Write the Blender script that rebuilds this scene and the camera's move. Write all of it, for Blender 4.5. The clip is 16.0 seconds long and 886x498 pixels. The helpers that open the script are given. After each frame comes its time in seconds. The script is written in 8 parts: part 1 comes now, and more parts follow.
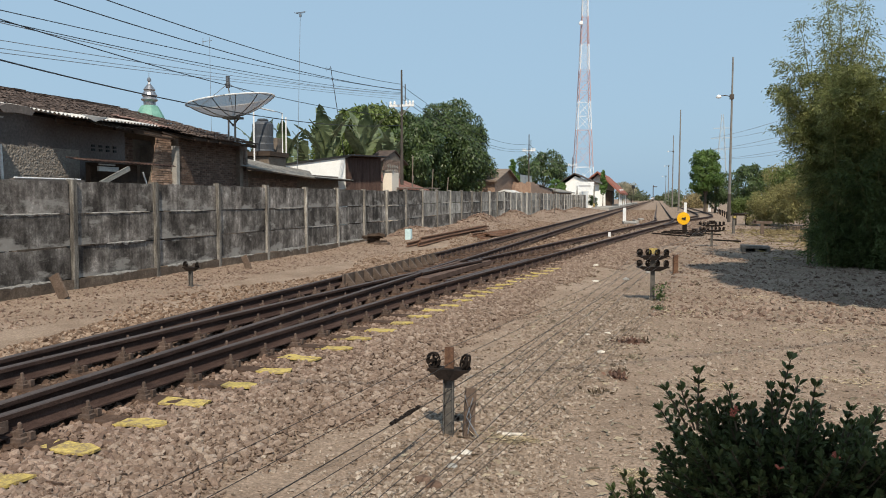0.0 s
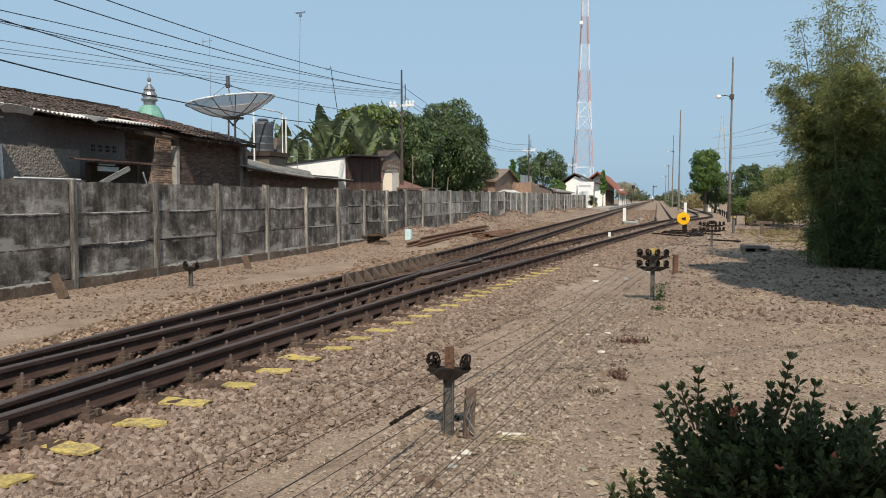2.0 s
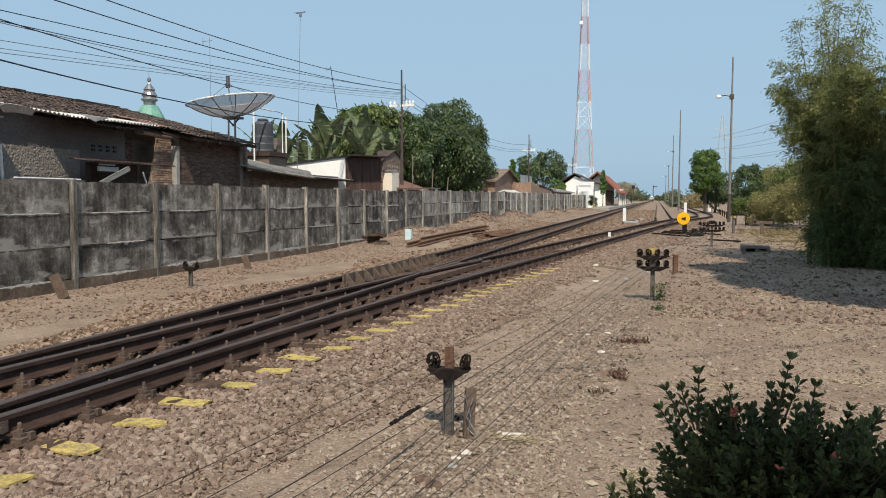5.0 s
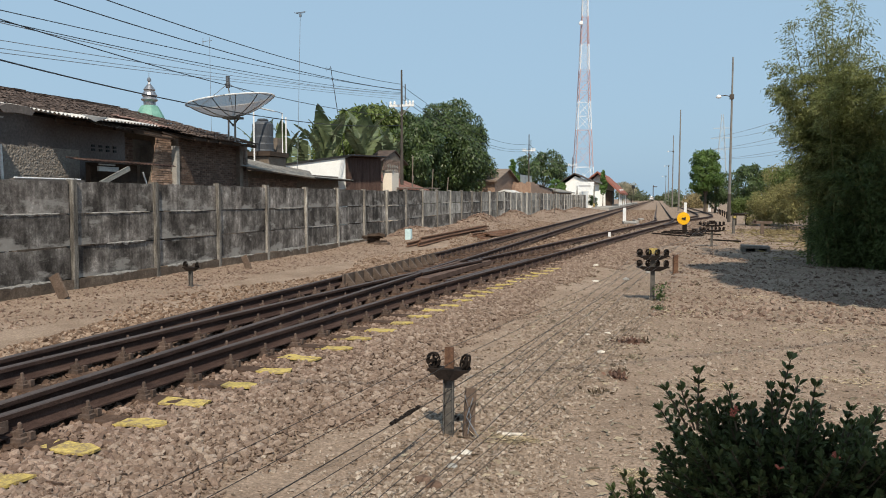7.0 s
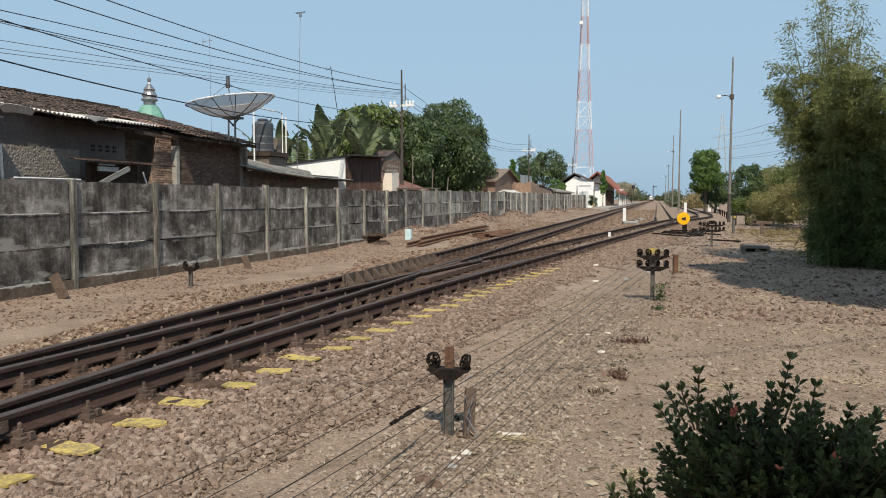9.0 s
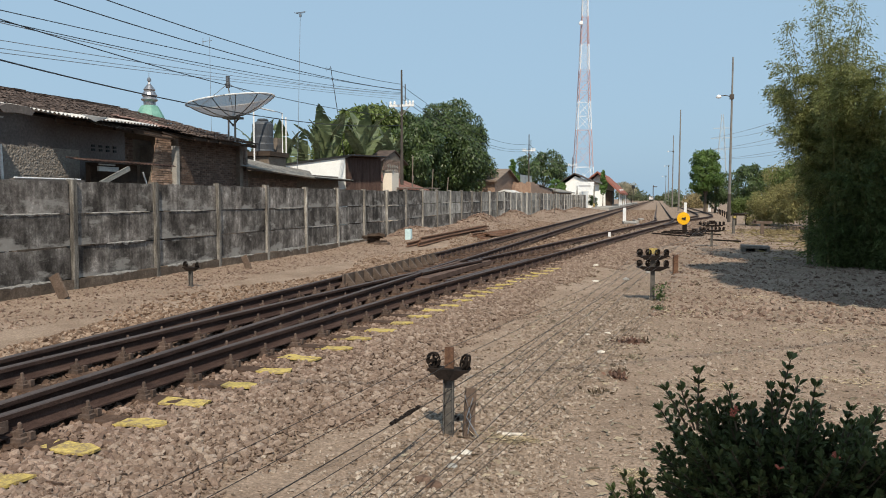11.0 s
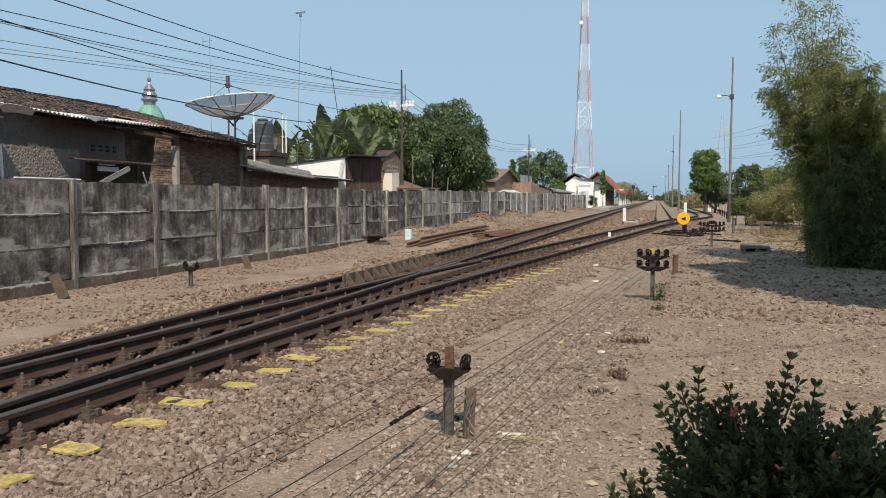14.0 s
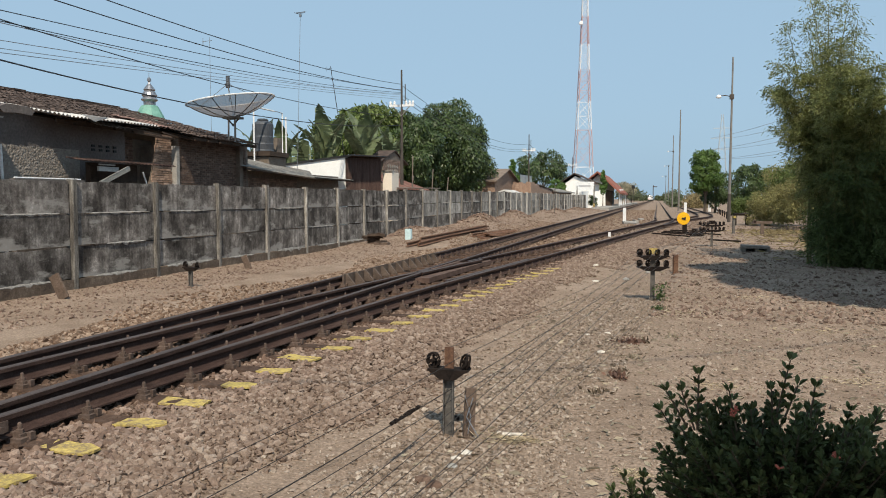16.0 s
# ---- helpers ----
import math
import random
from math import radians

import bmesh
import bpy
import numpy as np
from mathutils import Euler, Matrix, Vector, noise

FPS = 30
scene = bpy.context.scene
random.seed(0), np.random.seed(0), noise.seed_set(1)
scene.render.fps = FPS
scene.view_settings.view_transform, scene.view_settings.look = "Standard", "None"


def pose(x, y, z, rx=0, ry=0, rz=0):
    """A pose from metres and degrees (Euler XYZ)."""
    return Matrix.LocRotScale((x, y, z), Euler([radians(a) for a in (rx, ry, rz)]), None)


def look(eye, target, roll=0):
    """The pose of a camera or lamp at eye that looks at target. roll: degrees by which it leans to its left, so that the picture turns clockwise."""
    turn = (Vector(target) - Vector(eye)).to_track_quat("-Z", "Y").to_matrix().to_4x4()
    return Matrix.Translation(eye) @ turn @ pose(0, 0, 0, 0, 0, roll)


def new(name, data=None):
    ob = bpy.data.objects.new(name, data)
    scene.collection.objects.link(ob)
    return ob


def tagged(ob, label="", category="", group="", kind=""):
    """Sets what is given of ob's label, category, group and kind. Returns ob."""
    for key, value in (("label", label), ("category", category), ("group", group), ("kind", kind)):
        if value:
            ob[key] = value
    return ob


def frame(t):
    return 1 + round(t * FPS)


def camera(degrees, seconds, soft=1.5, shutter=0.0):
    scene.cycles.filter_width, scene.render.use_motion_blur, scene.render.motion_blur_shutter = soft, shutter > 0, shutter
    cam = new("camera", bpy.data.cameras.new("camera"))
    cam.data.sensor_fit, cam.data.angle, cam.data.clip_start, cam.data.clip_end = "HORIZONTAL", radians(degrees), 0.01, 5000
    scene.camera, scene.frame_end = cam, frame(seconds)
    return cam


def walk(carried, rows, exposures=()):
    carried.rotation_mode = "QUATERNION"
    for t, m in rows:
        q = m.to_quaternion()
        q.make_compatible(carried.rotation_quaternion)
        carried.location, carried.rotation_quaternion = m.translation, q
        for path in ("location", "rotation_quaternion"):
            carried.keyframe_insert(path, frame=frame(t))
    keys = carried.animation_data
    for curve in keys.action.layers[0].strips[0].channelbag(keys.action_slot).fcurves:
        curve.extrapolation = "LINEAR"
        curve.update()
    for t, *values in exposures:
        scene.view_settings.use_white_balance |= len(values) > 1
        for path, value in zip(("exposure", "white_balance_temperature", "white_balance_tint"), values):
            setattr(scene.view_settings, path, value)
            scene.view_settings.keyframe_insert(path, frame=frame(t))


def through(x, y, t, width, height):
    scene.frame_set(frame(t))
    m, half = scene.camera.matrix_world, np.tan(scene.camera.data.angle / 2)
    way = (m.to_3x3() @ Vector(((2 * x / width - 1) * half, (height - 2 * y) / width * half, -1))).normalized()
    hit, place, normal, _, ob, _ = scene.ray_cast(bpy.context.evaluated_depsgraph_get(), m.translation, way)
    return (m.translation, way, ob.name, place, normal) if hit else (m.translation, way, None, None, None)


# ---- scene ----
# ------------------------------------------------------------ camera
cam = camera(60.74, 16.0, soft=0.98)
EYE = pose(0, 0, 1.66, 90 - 3.784, 0, 15.79)
walk(cam, [(0.0, EYE), (16.0, EYE)])

# ------------------------------------------------------------ light
SUN_DIR = Vector((0.285, -0.77, 1.0)).normalized()      # from the scene towards the sun
world = bpy.data.worlds.new("sky")
scene.world = world
world.use_nodes = True
wn = world.node_tree.nodes
sky = wn.new("ShaderNodeTexSky")
sky.sky_type = 'NISHITA'
sky.sun_disc = False
sky.sun_elevation = math.asin(SUN_DIR.z)
sky.sun_rotation = math.atan2(SUN_DIR.x, SUN_DIR.y)
sky.altitude = 0
sky.air_density = 1.0
sky.dust_density = 3.0
sky.ozone_density = 3.0
wn["Background"].inputs["Strength"].default_value = 0.12
haze = wn.new("ShaderNodeMix")                          # dry-season haze over the whole sky
haze.data_type = 'RGBA'
haze.inputs["Factor"].default_value = 0.82
haze.inputs["B"].default_value = (3.36, 4.93, 6.35, 1)
world.node_tree.links.new(sky.outputs[0], haze.inputs["A"])
world.node_tree.links.new(haze.outputs["Result"], wn["Background"].inputs["Color"])
sun = new("sun", bpy.data.lights.new("sun", 'SUN'))
sun.data.energy = 4.9
sun.data.angle = radians(0.53)
sun.data.color = (1.0, 0.90, 0.74)
sun.matrix_world = look((0, 0, 60), Vector((0, 0, 60)) - SUN_DIR)
scene.view_settings.exposure = 0.0

# ------------------------------------------------------------ mesh helpers
MOVERS = []
RNG = np.random.default_rng(7)


def raw_mesh(name, verts, faces, smooth=False):
    """A mesh from arrays of corners and of faces with an equal number of sides."""
    verts, faces = np.asarray(verts, float), np.asarray(faces, np.int32)
    me = bpy.data.meshes.new(name)
    me.vertices.add(len(verts))
    me.vertices.foreach_set("co", verts.ravel())
    m, k = faces.shape
    me.loops.add(m * k)
    me.loops.foreach_set("vertex_index", faces.ravel())
    me.polygons.add(m)
    me.polygons.foreach_set("loop_start", np.arange(0, m * k, k, dtype=np.int32))
    me.polygons.foreach_set("use_smooth", np.full(m, bool(smooth)))
    me.update(calc_edges=True)
    me.validate()
    return me


class Build:
    """Collects boxes, tubes, sheets and turned shapes into one mesh."""

    def __init__(self):
        self.v, self.f = [], []

    def add(self, verts, faces):
        n = len(self.v)
        self.v += [tuple(p) for p in verts]
        self.f += [tuple(i + n for i in q) for q in faces]
        return self

    def box(self, c, s, turn=None, bevel=0.0):
        """A box with centre c and sizes s; bevel cuts its upright edges."""
        hx, hy, hz = s[0] / 2, s[1] / 2, s[2] / 2
        b = min(bevel, hx * 0.9, hy * 0.9)
        if b > 0:
            ring = [(-hx + b, -hy), (hx - b, -hy), (hx, -hy + b), (hx, hy - b), (hx - b, hy), (-hx + b, hy), (-hx, hy - b), (-hx, -hy + b)]
        else:
            ring = [(-hx, -hy), (hx, -hy), (hx, hy), (-hx, hy)]
        n = len(ring)
        vs = [Vector((x, y, -hz)) for x, y in ring] + [Vector((x, y, hz)) for x, y in ring]
        if turn is not None:
            vs = [turn @ p for p in vs]
        vs = [p + Vector(c) for p in vs]
        fs = [tuple(reversed(range(n))), tuple(range(n, 2 * n))] + [(i, (i + 1) % n, n + (i + 1) % n, n + i) for i in range(n)]
        return self.add(vs, fs)

    def tube(self, pts, r, n=6, r_end=None, cap=True):
        """A round bar along pts, tapering from r to r_end."""
        pts = [Vector(p) for p in pts]
        r_end = r if r_end is None else r_end
        vs, fs = [], []
        for i, p in enumerate(pts):
            d = (pts[min(i + 1, len(pts) - 1)] - pts[max(i - 1, 0)]).normalized()
            a = d.orthogonal().normalized() if abs(d.z) < 0.99 else Vector((1, 0, 0))
            b = d.cross(a).normalized()
            a = b.cross(d)
            rr = r + (r_end - r) * i / max(1, len(pts) - 1)
            vs += [p + rr * (math.cos(2 * math.pi * k / n) * a + math.sin(2 * math.pi * k / n) * b) for k in range(n)]
        for i in range(len(pts) - 1):
            fs += [(i * n + k, i * n + (k + 1) % n, (i + 1) * n + (k + 1) % n, (i + 1) * n + k) for k in range(n)]
        if cap:
            fs += [tuple(reversed(range(n))), tuple(range(len(vs) - n, len(vs)))]
        return self.add(vs, fs)

    def lathe(self, profile, n=24, at=(0, 0, 0), turn=None):
        """A shape turned about z from (radius, height) pairs."""
        vs, fs = [], []
        for r, z in profile:
            for k in range(n):
                p = Vector((r * math.cos(2 * math.pi * k / n), r * math.sin(2 * math.pi * k / n), z))
                vs.append((turn @ p if turn is not None else p) + Vector(at))
        for i in range(len(profile) - 1):
            fs += [(i * n + k, i * n + (k + 1) % n, (i + 1) * n + (k + 1) % n, (i + 1) * n + k) for k in range(n)]
        fs += [tuple(reversed(range(n))), tuple(range(len(vs) - n, len(vs)))]
        return self.add(vs, fs)

    def prism(self, ring, axis_from, axis_to):
        """A solid that carries the ring (points about the origin) from one place to another."""
        n = len(ring)
        a, b = Vector(axis_from), Vector(axis_to)
        vs = [Vector(p) + a for p in ring] + [Vector(p) + b for p in ring]
        fs = [tuple(reversed(range(n))), tuple(range(n, 2 * n))] + [(i, (i + 1) % n, n + (i + 1) % n, n + i) for i in range(n)]
        return self.add(vs, fs)

    def wavy(self, o, along, down, nwave, height, thick=0.008, rough=0.0, per=6, seed=1):
        """A corrugated sheet: o its corner, along the edge across the waves, down the way of the flutes."""
        o, along, down = Vector(o), Vector(along), Vector(down)
        nrm = along.cross(down).normalized()
        if nrm.z < 0:
            nrm = -nrm
        rnd = random.Random(seed)
        m, rows = nwave * per, 5
        vs, fs = [], []
        for side in (0, 1):
            rnd.seed(seed)
            for j in range(rows + 1):
                for i in range(m + 1):
                    w = height * math.sin(2 * math.pi * i / per) + rnd.uniform(-rough, rough)
                    vs.append(o + along * (i / m) + down * (j / rows) + nrm * (w - side * thick))
        c = (m + 1) * (rows + 1)
        for j in range(rows):
            for i in range(m):
                a = j * (m + 1) + i
                fs += [(a, a + 1, a + m + 2, a + m + 1), (c + a + m + 1, c + a + m + 2, c + a + 1, c + a)]
        for i in range(m):
            fs += [(i, c + i, c + i + 1, i + 1)]
            a = rows * (m + 1) + i
            fs += [(a + 1, c + a + 1, c + a, a)]
        return self.add(vs, fs)

    def mesh(self, name, smooth=False):
        me = bpy.data.meshes.new(name)
        me.from_pydata([tuple(p) for p in self.v], [], self.f)
        if smooth:
            me.polygons.foreach_set("use_smooth", np.ones(len(me.polygons), bool))
        me.update()
        return me


def thing(name, label, category, at=(0, 0, 0), group="", kind="", turn=0):
    """An Empty at the base of a thing."""
    ob = new(name)
    ob.empty_display_size = 0.2
    ob.matrix_basis = pose(*at, 0, 0, turn)
    return tagged(ob, label, category, group, kind)


def part(name, shape, material, parent=None, label="", smooth=False):
    """Links a Build or a mesh as one object under its thing."""
    me = shape.mesh(name, smooth) if isinstance(shape, Build) else shape
    if material and not me.materials:
        me.materials.append(material)
    ob = new(name, me)
    ob.parent = parent
    if label:
        ob["label"] = label
    return ob


def solid(name, shape, material, label, category, group="", kind="", smooth=False, at=None):
    ob = part(name, shape, material, None, "", smooth)
    if at is not None:
        ob.matrix_basis = pose(*at)
    return tagged(ob, label, category, group, kind)


# ------------------------------------------------------------ materials
def mat(name, cols, scale=3.0, rough=0.85, metal=0.0, bump=0.3, fine=60.0, stretch=(1, 1, 1), island=0.0, each=0.0,
        dist=0.02, spec=0.3, contrast=(0.32, 0.68), grain=0.25, through=0.0, sorts=False):
    """A surface: a ramp of colours over coarse noise, fine grain over it, relief from both."""
    m = bpy.data.materials.new(name)
    m.use_nodes = True
    t = m.node_tree
    N, L = t.nodes, t.links.new
    b = N["Principled BSDF"]
    tc, oi = N.new("ShaderNodeTexCoord"), N.new("ShaderNodeObjectInfo")
    mp = N.new("ShaderNodeMapping")
    mp.inputs["Scale"].default_value = stretch
    off = N.new("ShaderNodeVectorMath")
    off.operation = 'MULTIPLY_ADD'
    cx = N.new("ShaderNodeCombineXYZ")
    for i in range(3):
        L(oi.outputs["Random"], cx.inputs[i])
    L(cx.outputs[0], off.inputs[0])
    off.inputs[1].default_value = (31.7, 17.3, 23.9)
    L(tc.outputs["Object"], off.inputs[2])
    L(off.outputs[0], mp.inputs["Vector"])
    n1 = N.new("ShaderNodeTexNoise")
    n1.inputs["Scale"].default_value = scale
    n1.inputs["Detail"].default_value = 9
    n1.inputs["Roughness"].default_value = 0.80
    L(mp.outputs[0], n1.inputs["Vector"])
    ramp = N.new("ShaderNodeValToRGB")
    e = ramp.color_ramp.elements
    lo, hi = contrast
    while len(e) < len(cols):
        e.new(0.5)
    for i, c in enumerate(cols):
        e[i].position = lo + (hi - lo) * i / max(1, len(cols) - 1)
        e[i].color = (*c, 1)
    if sorts:                                      # each piece takes its own colour of the ramp
        own = N.new("ShaderNodeMath")
        own.operation = 'MULTIPLY_ADD'
        own.inputs[1].default_value = 0.75
        half = N.new("ShaderNodeMath")
        half.operation = 'MULTIPLY_ADD'
        half.inputs[1].default_value, half.inputs[2].default_value = 0.5, -0.12
        L(n1.outputs["Fac"], half.inputs[0])
        L(N.new("ShaderNodeNewGeometry").outputs["Random Per Island"], own.inputs[0])
        L(half.outputs[0], own.inputs[2])
        L(own.outputs[0], ramp.inputs["Fac"])
    else:
        L(n1.outputs["Fac"], ramp.inputs["Fac"])
    n2 = N.new("ShaderNodeTexNoise")
    n2.inputs["Scale"].default_value = fine
    n2.inputs["Detail"].default_value = 3
    L(tc.outputs["Object"], n2.inputs["Vector"])
    val = N.new("ShaderNodeMapRange")
    val.inputs["From Min"].default_value, val.inputs["From Max"].default_value = 0.25, 0.75
    val.inputs["To Min"].default_value, val.inputs["To Max"].default_value = 1 - grain, 1 + grain
    L(n2.outputs["Fac"], val.inputs["Value"])
    hsv = N.new("ShaderNodeHueSaturation")
    L(ramp.outputs["Color"], hsv.inputs["Color"])
    value = val.outputs[0]
    for amount, source in ((island, None), (each, oi.outputs["Random"])):
        if amount <= 0:
            continue
        if source is None:
            source = N.new("ShaderNodeNewGeometry").outputs["Random Per Island"]
        mr = N.new("ShaderNodeMapRange")
        mr.inputs["To Min"].default_value, mr.inputs["To Max"].default_value = 1 - amount, 1 + amount
        L(source, mr.inputs["Value"])
        mul = N.new("ShaderNodeMath")
        mul.operation = 'MULTIPLY'
        L(value, mul.inputs[0])
        L(mr.outputs[0], mul.inputs[1])
        value = mul.outputs[0]
    L(value, hsv.inputs["Value"])
    L(hsv.outputs[0], b.inputs["Base Color"])
    b.inputs["Roughness"].default_value = rough
    b.inputs["Metallic"].default_value = metal
    b.inputs["Specular IOR Level"].default_value = spec
    if bump > 0:
        add = N.new("ShaderNodeMath")
        add.operation = 'ADD'
        L(n1.outputs["Fac"], add.inputs[0])
        L(n2.outputs["Fac"], add.inputs[1])
        bp = N.new("ShaderNodeBump")
        bp.inputs["Strength"].default_value = bump
        bp.inputs["Distance"].default_value = dist
        L(add.outputs[0], bp.inputs["Height"])
        L(bp.outputs[0], b.inputs["Normal"])
    if through > 0:
        tr = N.new("ShaderNodeBsdfTranslucent")
        L(hsv.outputs[0], tr.inputs["Color"])
        mx = N.new("ShaderNodeMixShader")
        mx.inputs[0].default_value = through
        L(b.outputs[0], mx.inputs[1])
        L(tr.outputs[0], mx.inputs[2])
        L(mx.outputs[0], N["Material Output"].inputs["Surface"])
    return m


def glow(name, colour, strength):
    m = bpy.data.materials.new(name)
    m.use_nodes = True
    b = m.node_tree.nodes["Principled BSDF"]
    b.inputs["Base Color"].default_value = (*colour, 1)
    b.inputs["Emission Color"].default_value = (*colour, 1)
    b.inputs["Emission Strength"].default_value = strength
    return m


def ground_material():
    """Dry soil, trodden paths and gravel, darker and rustier on the track bed."""
    m = mat("dry_soil", [(0.192, 0.137, 0.101), (0.275, 0.203, 0.153), (0.35, 0.268, 0.207)], scale=0.9, rough=0.95, bump=0.7, fine=55, dist=0.02, spec=0.1, grain=0.35)
    t = m.node_tree
    N, L = t.nodes, t.links.new
    b = N["Principled BSDF"]
    old = b.inputs["Base Color"].links[0].from_socket
    geo, sep = N.new("ShaderNodeNewGeometry"), N.new("ShaderNodeSeparateXYZ")
    L(geo.outputs["Position"], sep.inputs[0])
    # pebbles in the soil
    vo = N.new("ShaderNodeTexVoronoi")
    vo.inputs["Scale"].default_value = 30
    L(geo.outputs["Position"], vo.inputs["Vector"])
    peb = N.new("ShaderNodeHueSaturation")
    mr = N.new("ShaderNodeMapRange")
    mr.inputs["From Max"].default_value = 0.6
    mr.inputs["To Min"].default_value, mr.inputs["To Max"].default_value = 1.15, 0.82
    L(vo.outputs["Distance"], mr.inputs["Value"])
    L(mr.outputs[0], peb.inputs["Value"])
    L(old, peb.inputs["Color"])
    # bed of the running lines: oily and rusty
    nz = N.new("ShaderNodeTexNoise")
    nz.inputs["Scale"].default_value = 1.3
    nz.inputs["Detail"].default_value = 5
    L(geo.outputs["Position"], nz.inputs["Vector"])
    wob = N.new("ShaderNodeMath")
    wob.operation = 'MULTIPLY_ADD'
    wob.inputs[1].default_value = 0.9
    L(nz.outputs["Fac"], wob.inputs[0])
    L(sep.outputs["X"], wob.inputs[2])
    band = N.new("ShaderNodeValToRGB")
    e = band.color_ramp.elements
    e[0].position, e[0].color = 0.0, (0, 0, 0, 1)
    e[1].position, e[1].color = 1.0, (0, 0, 0, 1)
    for p, v in ((0.28, 0.0), (0.36, 1.0), (0.62, 1.0), (0.74, 0.0)):
        k = e.new(p)
        k.color = (v, v, v, 1)
    sc = N.new("ShaderNodeMapRange")
    sc.inputs["From Min"].default_value, sc.inputs["From Max"].default_value = -8.0, 0.0
    L(wob.outputs[0], sc.inputs["Value"])
    L(sc.outputs[0], band.inputs["Fac"])
    mix = N.new("ShaderNodeMix")
    mix.data_type = 'RGBA'
    L(band.outputs["Color"], mix.inputs["Factor"])
    L(peb.outputs[0], mix.inputs["A"])
    mix.inputs["B"].default_value = (0.13, 0.09, 0.067, 1)
    L(mix.outputs["Result"], b.inputs["Base Color"])
    return m


M_GROUND = ground_material()
M_BALLAST = mat("ballast_stone", [(0.111, 0.076, 0.058), (0.173, 0.121, 0.093), (0.205, 0.15, 0.1175), (0.226, 0.17, 0.136), (0.284, 0.23, 0.187)], scale=1.6, rough=0.95, bump=0.55, fine=70, island=0.14, spec=0.08, contrast=(0.0, 1.0), sorts=True, dist=0.008)
M_PEBBLE = mat("yard_pebble", [(0.15, 0.112, 0.086), (0.225, 0.172, 0.133), (0.26, 0.207, 0.165), (0.34, 0.285, 0.235)], scale=2.5, rough=0.95, bump=0.0, fine=80, island=0.16, spec=0.1, contrast=(0.05, 0.95), sorts=True)
M_BALLAST_RED = mat("tan_gravel", [(0.10, 0.063, 0.044), (0.175, 0.115, 0.081), (0.215, 0.153, 0.113), (0.275, 0.213, 0.163)], scale=2, rough=0.95, bump=0.2, fine=60, island=0.2, spec=0.1, contrast=(0.05, 0.95), sorts=True, dist=0.006)
M_BALLAST_DARK = mat("rusty_ballast", [(0.065, 0.041, 0.031), (0.12, 0.078, 0.058), (0.18, 0.127, 0.096)], scale=5, rough=0.95, bump=0.3, fine=60, island=0.4, spec=0.1, dist=0.006)
M_BALLAST_BROWN = mat("brown_ballast", [(0.125, 0.083, 0.064), (0.175, 0.12, 0.094), (0.22, 0.158, 0.125), (0.27, 0.205, 0.165)], scale=2, rough=0.95, bump=0.55, fine=70, island=0.15, spec=0.08, contrast=(0.0, 1.0), sorts=True, dist=0.008)
M_RAIL = mat("rusty_rail_steel", [(0.025, 0.015, 0.0125), (0.048, 0.029, 0.024), (0.09, 0.058, 0.048)], scale=3, rough=0.85, metal=0.0, bump=0.3, fine=80, stretch=(1, 0.3, 1), spec=0.15)
M_RAILHEAD = mat("worn_rail_top", [(0.045, 0.034, 0.032), (0.08, 0.061, 0.056)], scale=2, rough=0.72, metal=0.0, bump=0.06, fine=60, stretch=(1, 0.1, 1))
M_SLEEPER = mat("rusty_steel_sleeper", [(0.04, 0.024, 0.018), (0.075, 0.047, 0.034), (0.12, 0.08, 0.06)], scale=4, rough=0.9, metal=0.05, bump=0.5, fine=50, each=0.2, spec=0.15)
M_SLEEPER_DUST = mat("dust_covered_sleeper", [(0.105, 0.072, 0.055), (0.15, 0.107, 0.084)], scale=4, rough=0.95, bump=0.3, fine=50, island=0.2, spec=0.1)
M_YELLOW = mat("worn_yellow_paint", [(0.17, 0.125, 0.085), (0.31, 0.23, 0.09), (0.44, 0.33, 0.10)], scale=14, rough=0.9, bump=0.6, fine=50, contrast=(0.38, 0.54), each=0.15, dist=0.008)
M_BOLT = mat("rusty_bolt", [(0.055, 0.036, 0.028), (0.13, 0.092, 0.074)], scale=14, rough=0.85, metal=0.0, bump=0.3, each=0.25)
M_IRON = mat("dark_cast_iron", [(0.009, 0.007, 0.006), (0.024, 0.017, 0.014)], scale=9, rough=0.85, metal=0.0, spec=0.12, bump=0.3)
M_RUST = mat("rust_brown_steel", [(0.07, 0.035, 0.022), (0.15, 0.08, 0.05), (0.20, 0.12, 0.08)], scale=6, rough=0.85, metal=0.15, bump=0.4)
M_CHAIR = mat("dusty_brown_iron", [(0.06, 0.042, 0.033), (0.10, 0.073, 0.058), (0.155, 0.117, 0.094)], scale=5, rough=0.9, bump=0.4)
M_NOSE = mat("dull_rusty_casting", [(0.055, 0.034, 0.027), (0.10, 0.063, 0.05), (0.15, 0.10, 0.08)], scale=4, rough=0.9, bump=0.4)
M_POST_GREY = mat("grey_steel_channel", [(0.06, 0.055, 0.05), (0.12, 0.11, 0.10), (0.17, 0.15, 0.13)], scale=5, rough=0.7, metal=0.2, bump=0.3)
M_WIRE = mat("signal_wire", [(0.03, 0.027, 0.025), (0.07, 0.06, 0.055)], scale=4, rough=0.55, metal=0.5, bump=0)
M_CABLE = mat("black_cable", [(0.015, 0.015, 0.018), (0.03, 0.03, 0.035)], scale=2, rough=0.6, bump=0)
M_THIN = mat("pale_cable", [(0.14, 0.155, 0.18), (0.21, 0.225, 0.25)], scale=2, rough=0.6, bump=0)


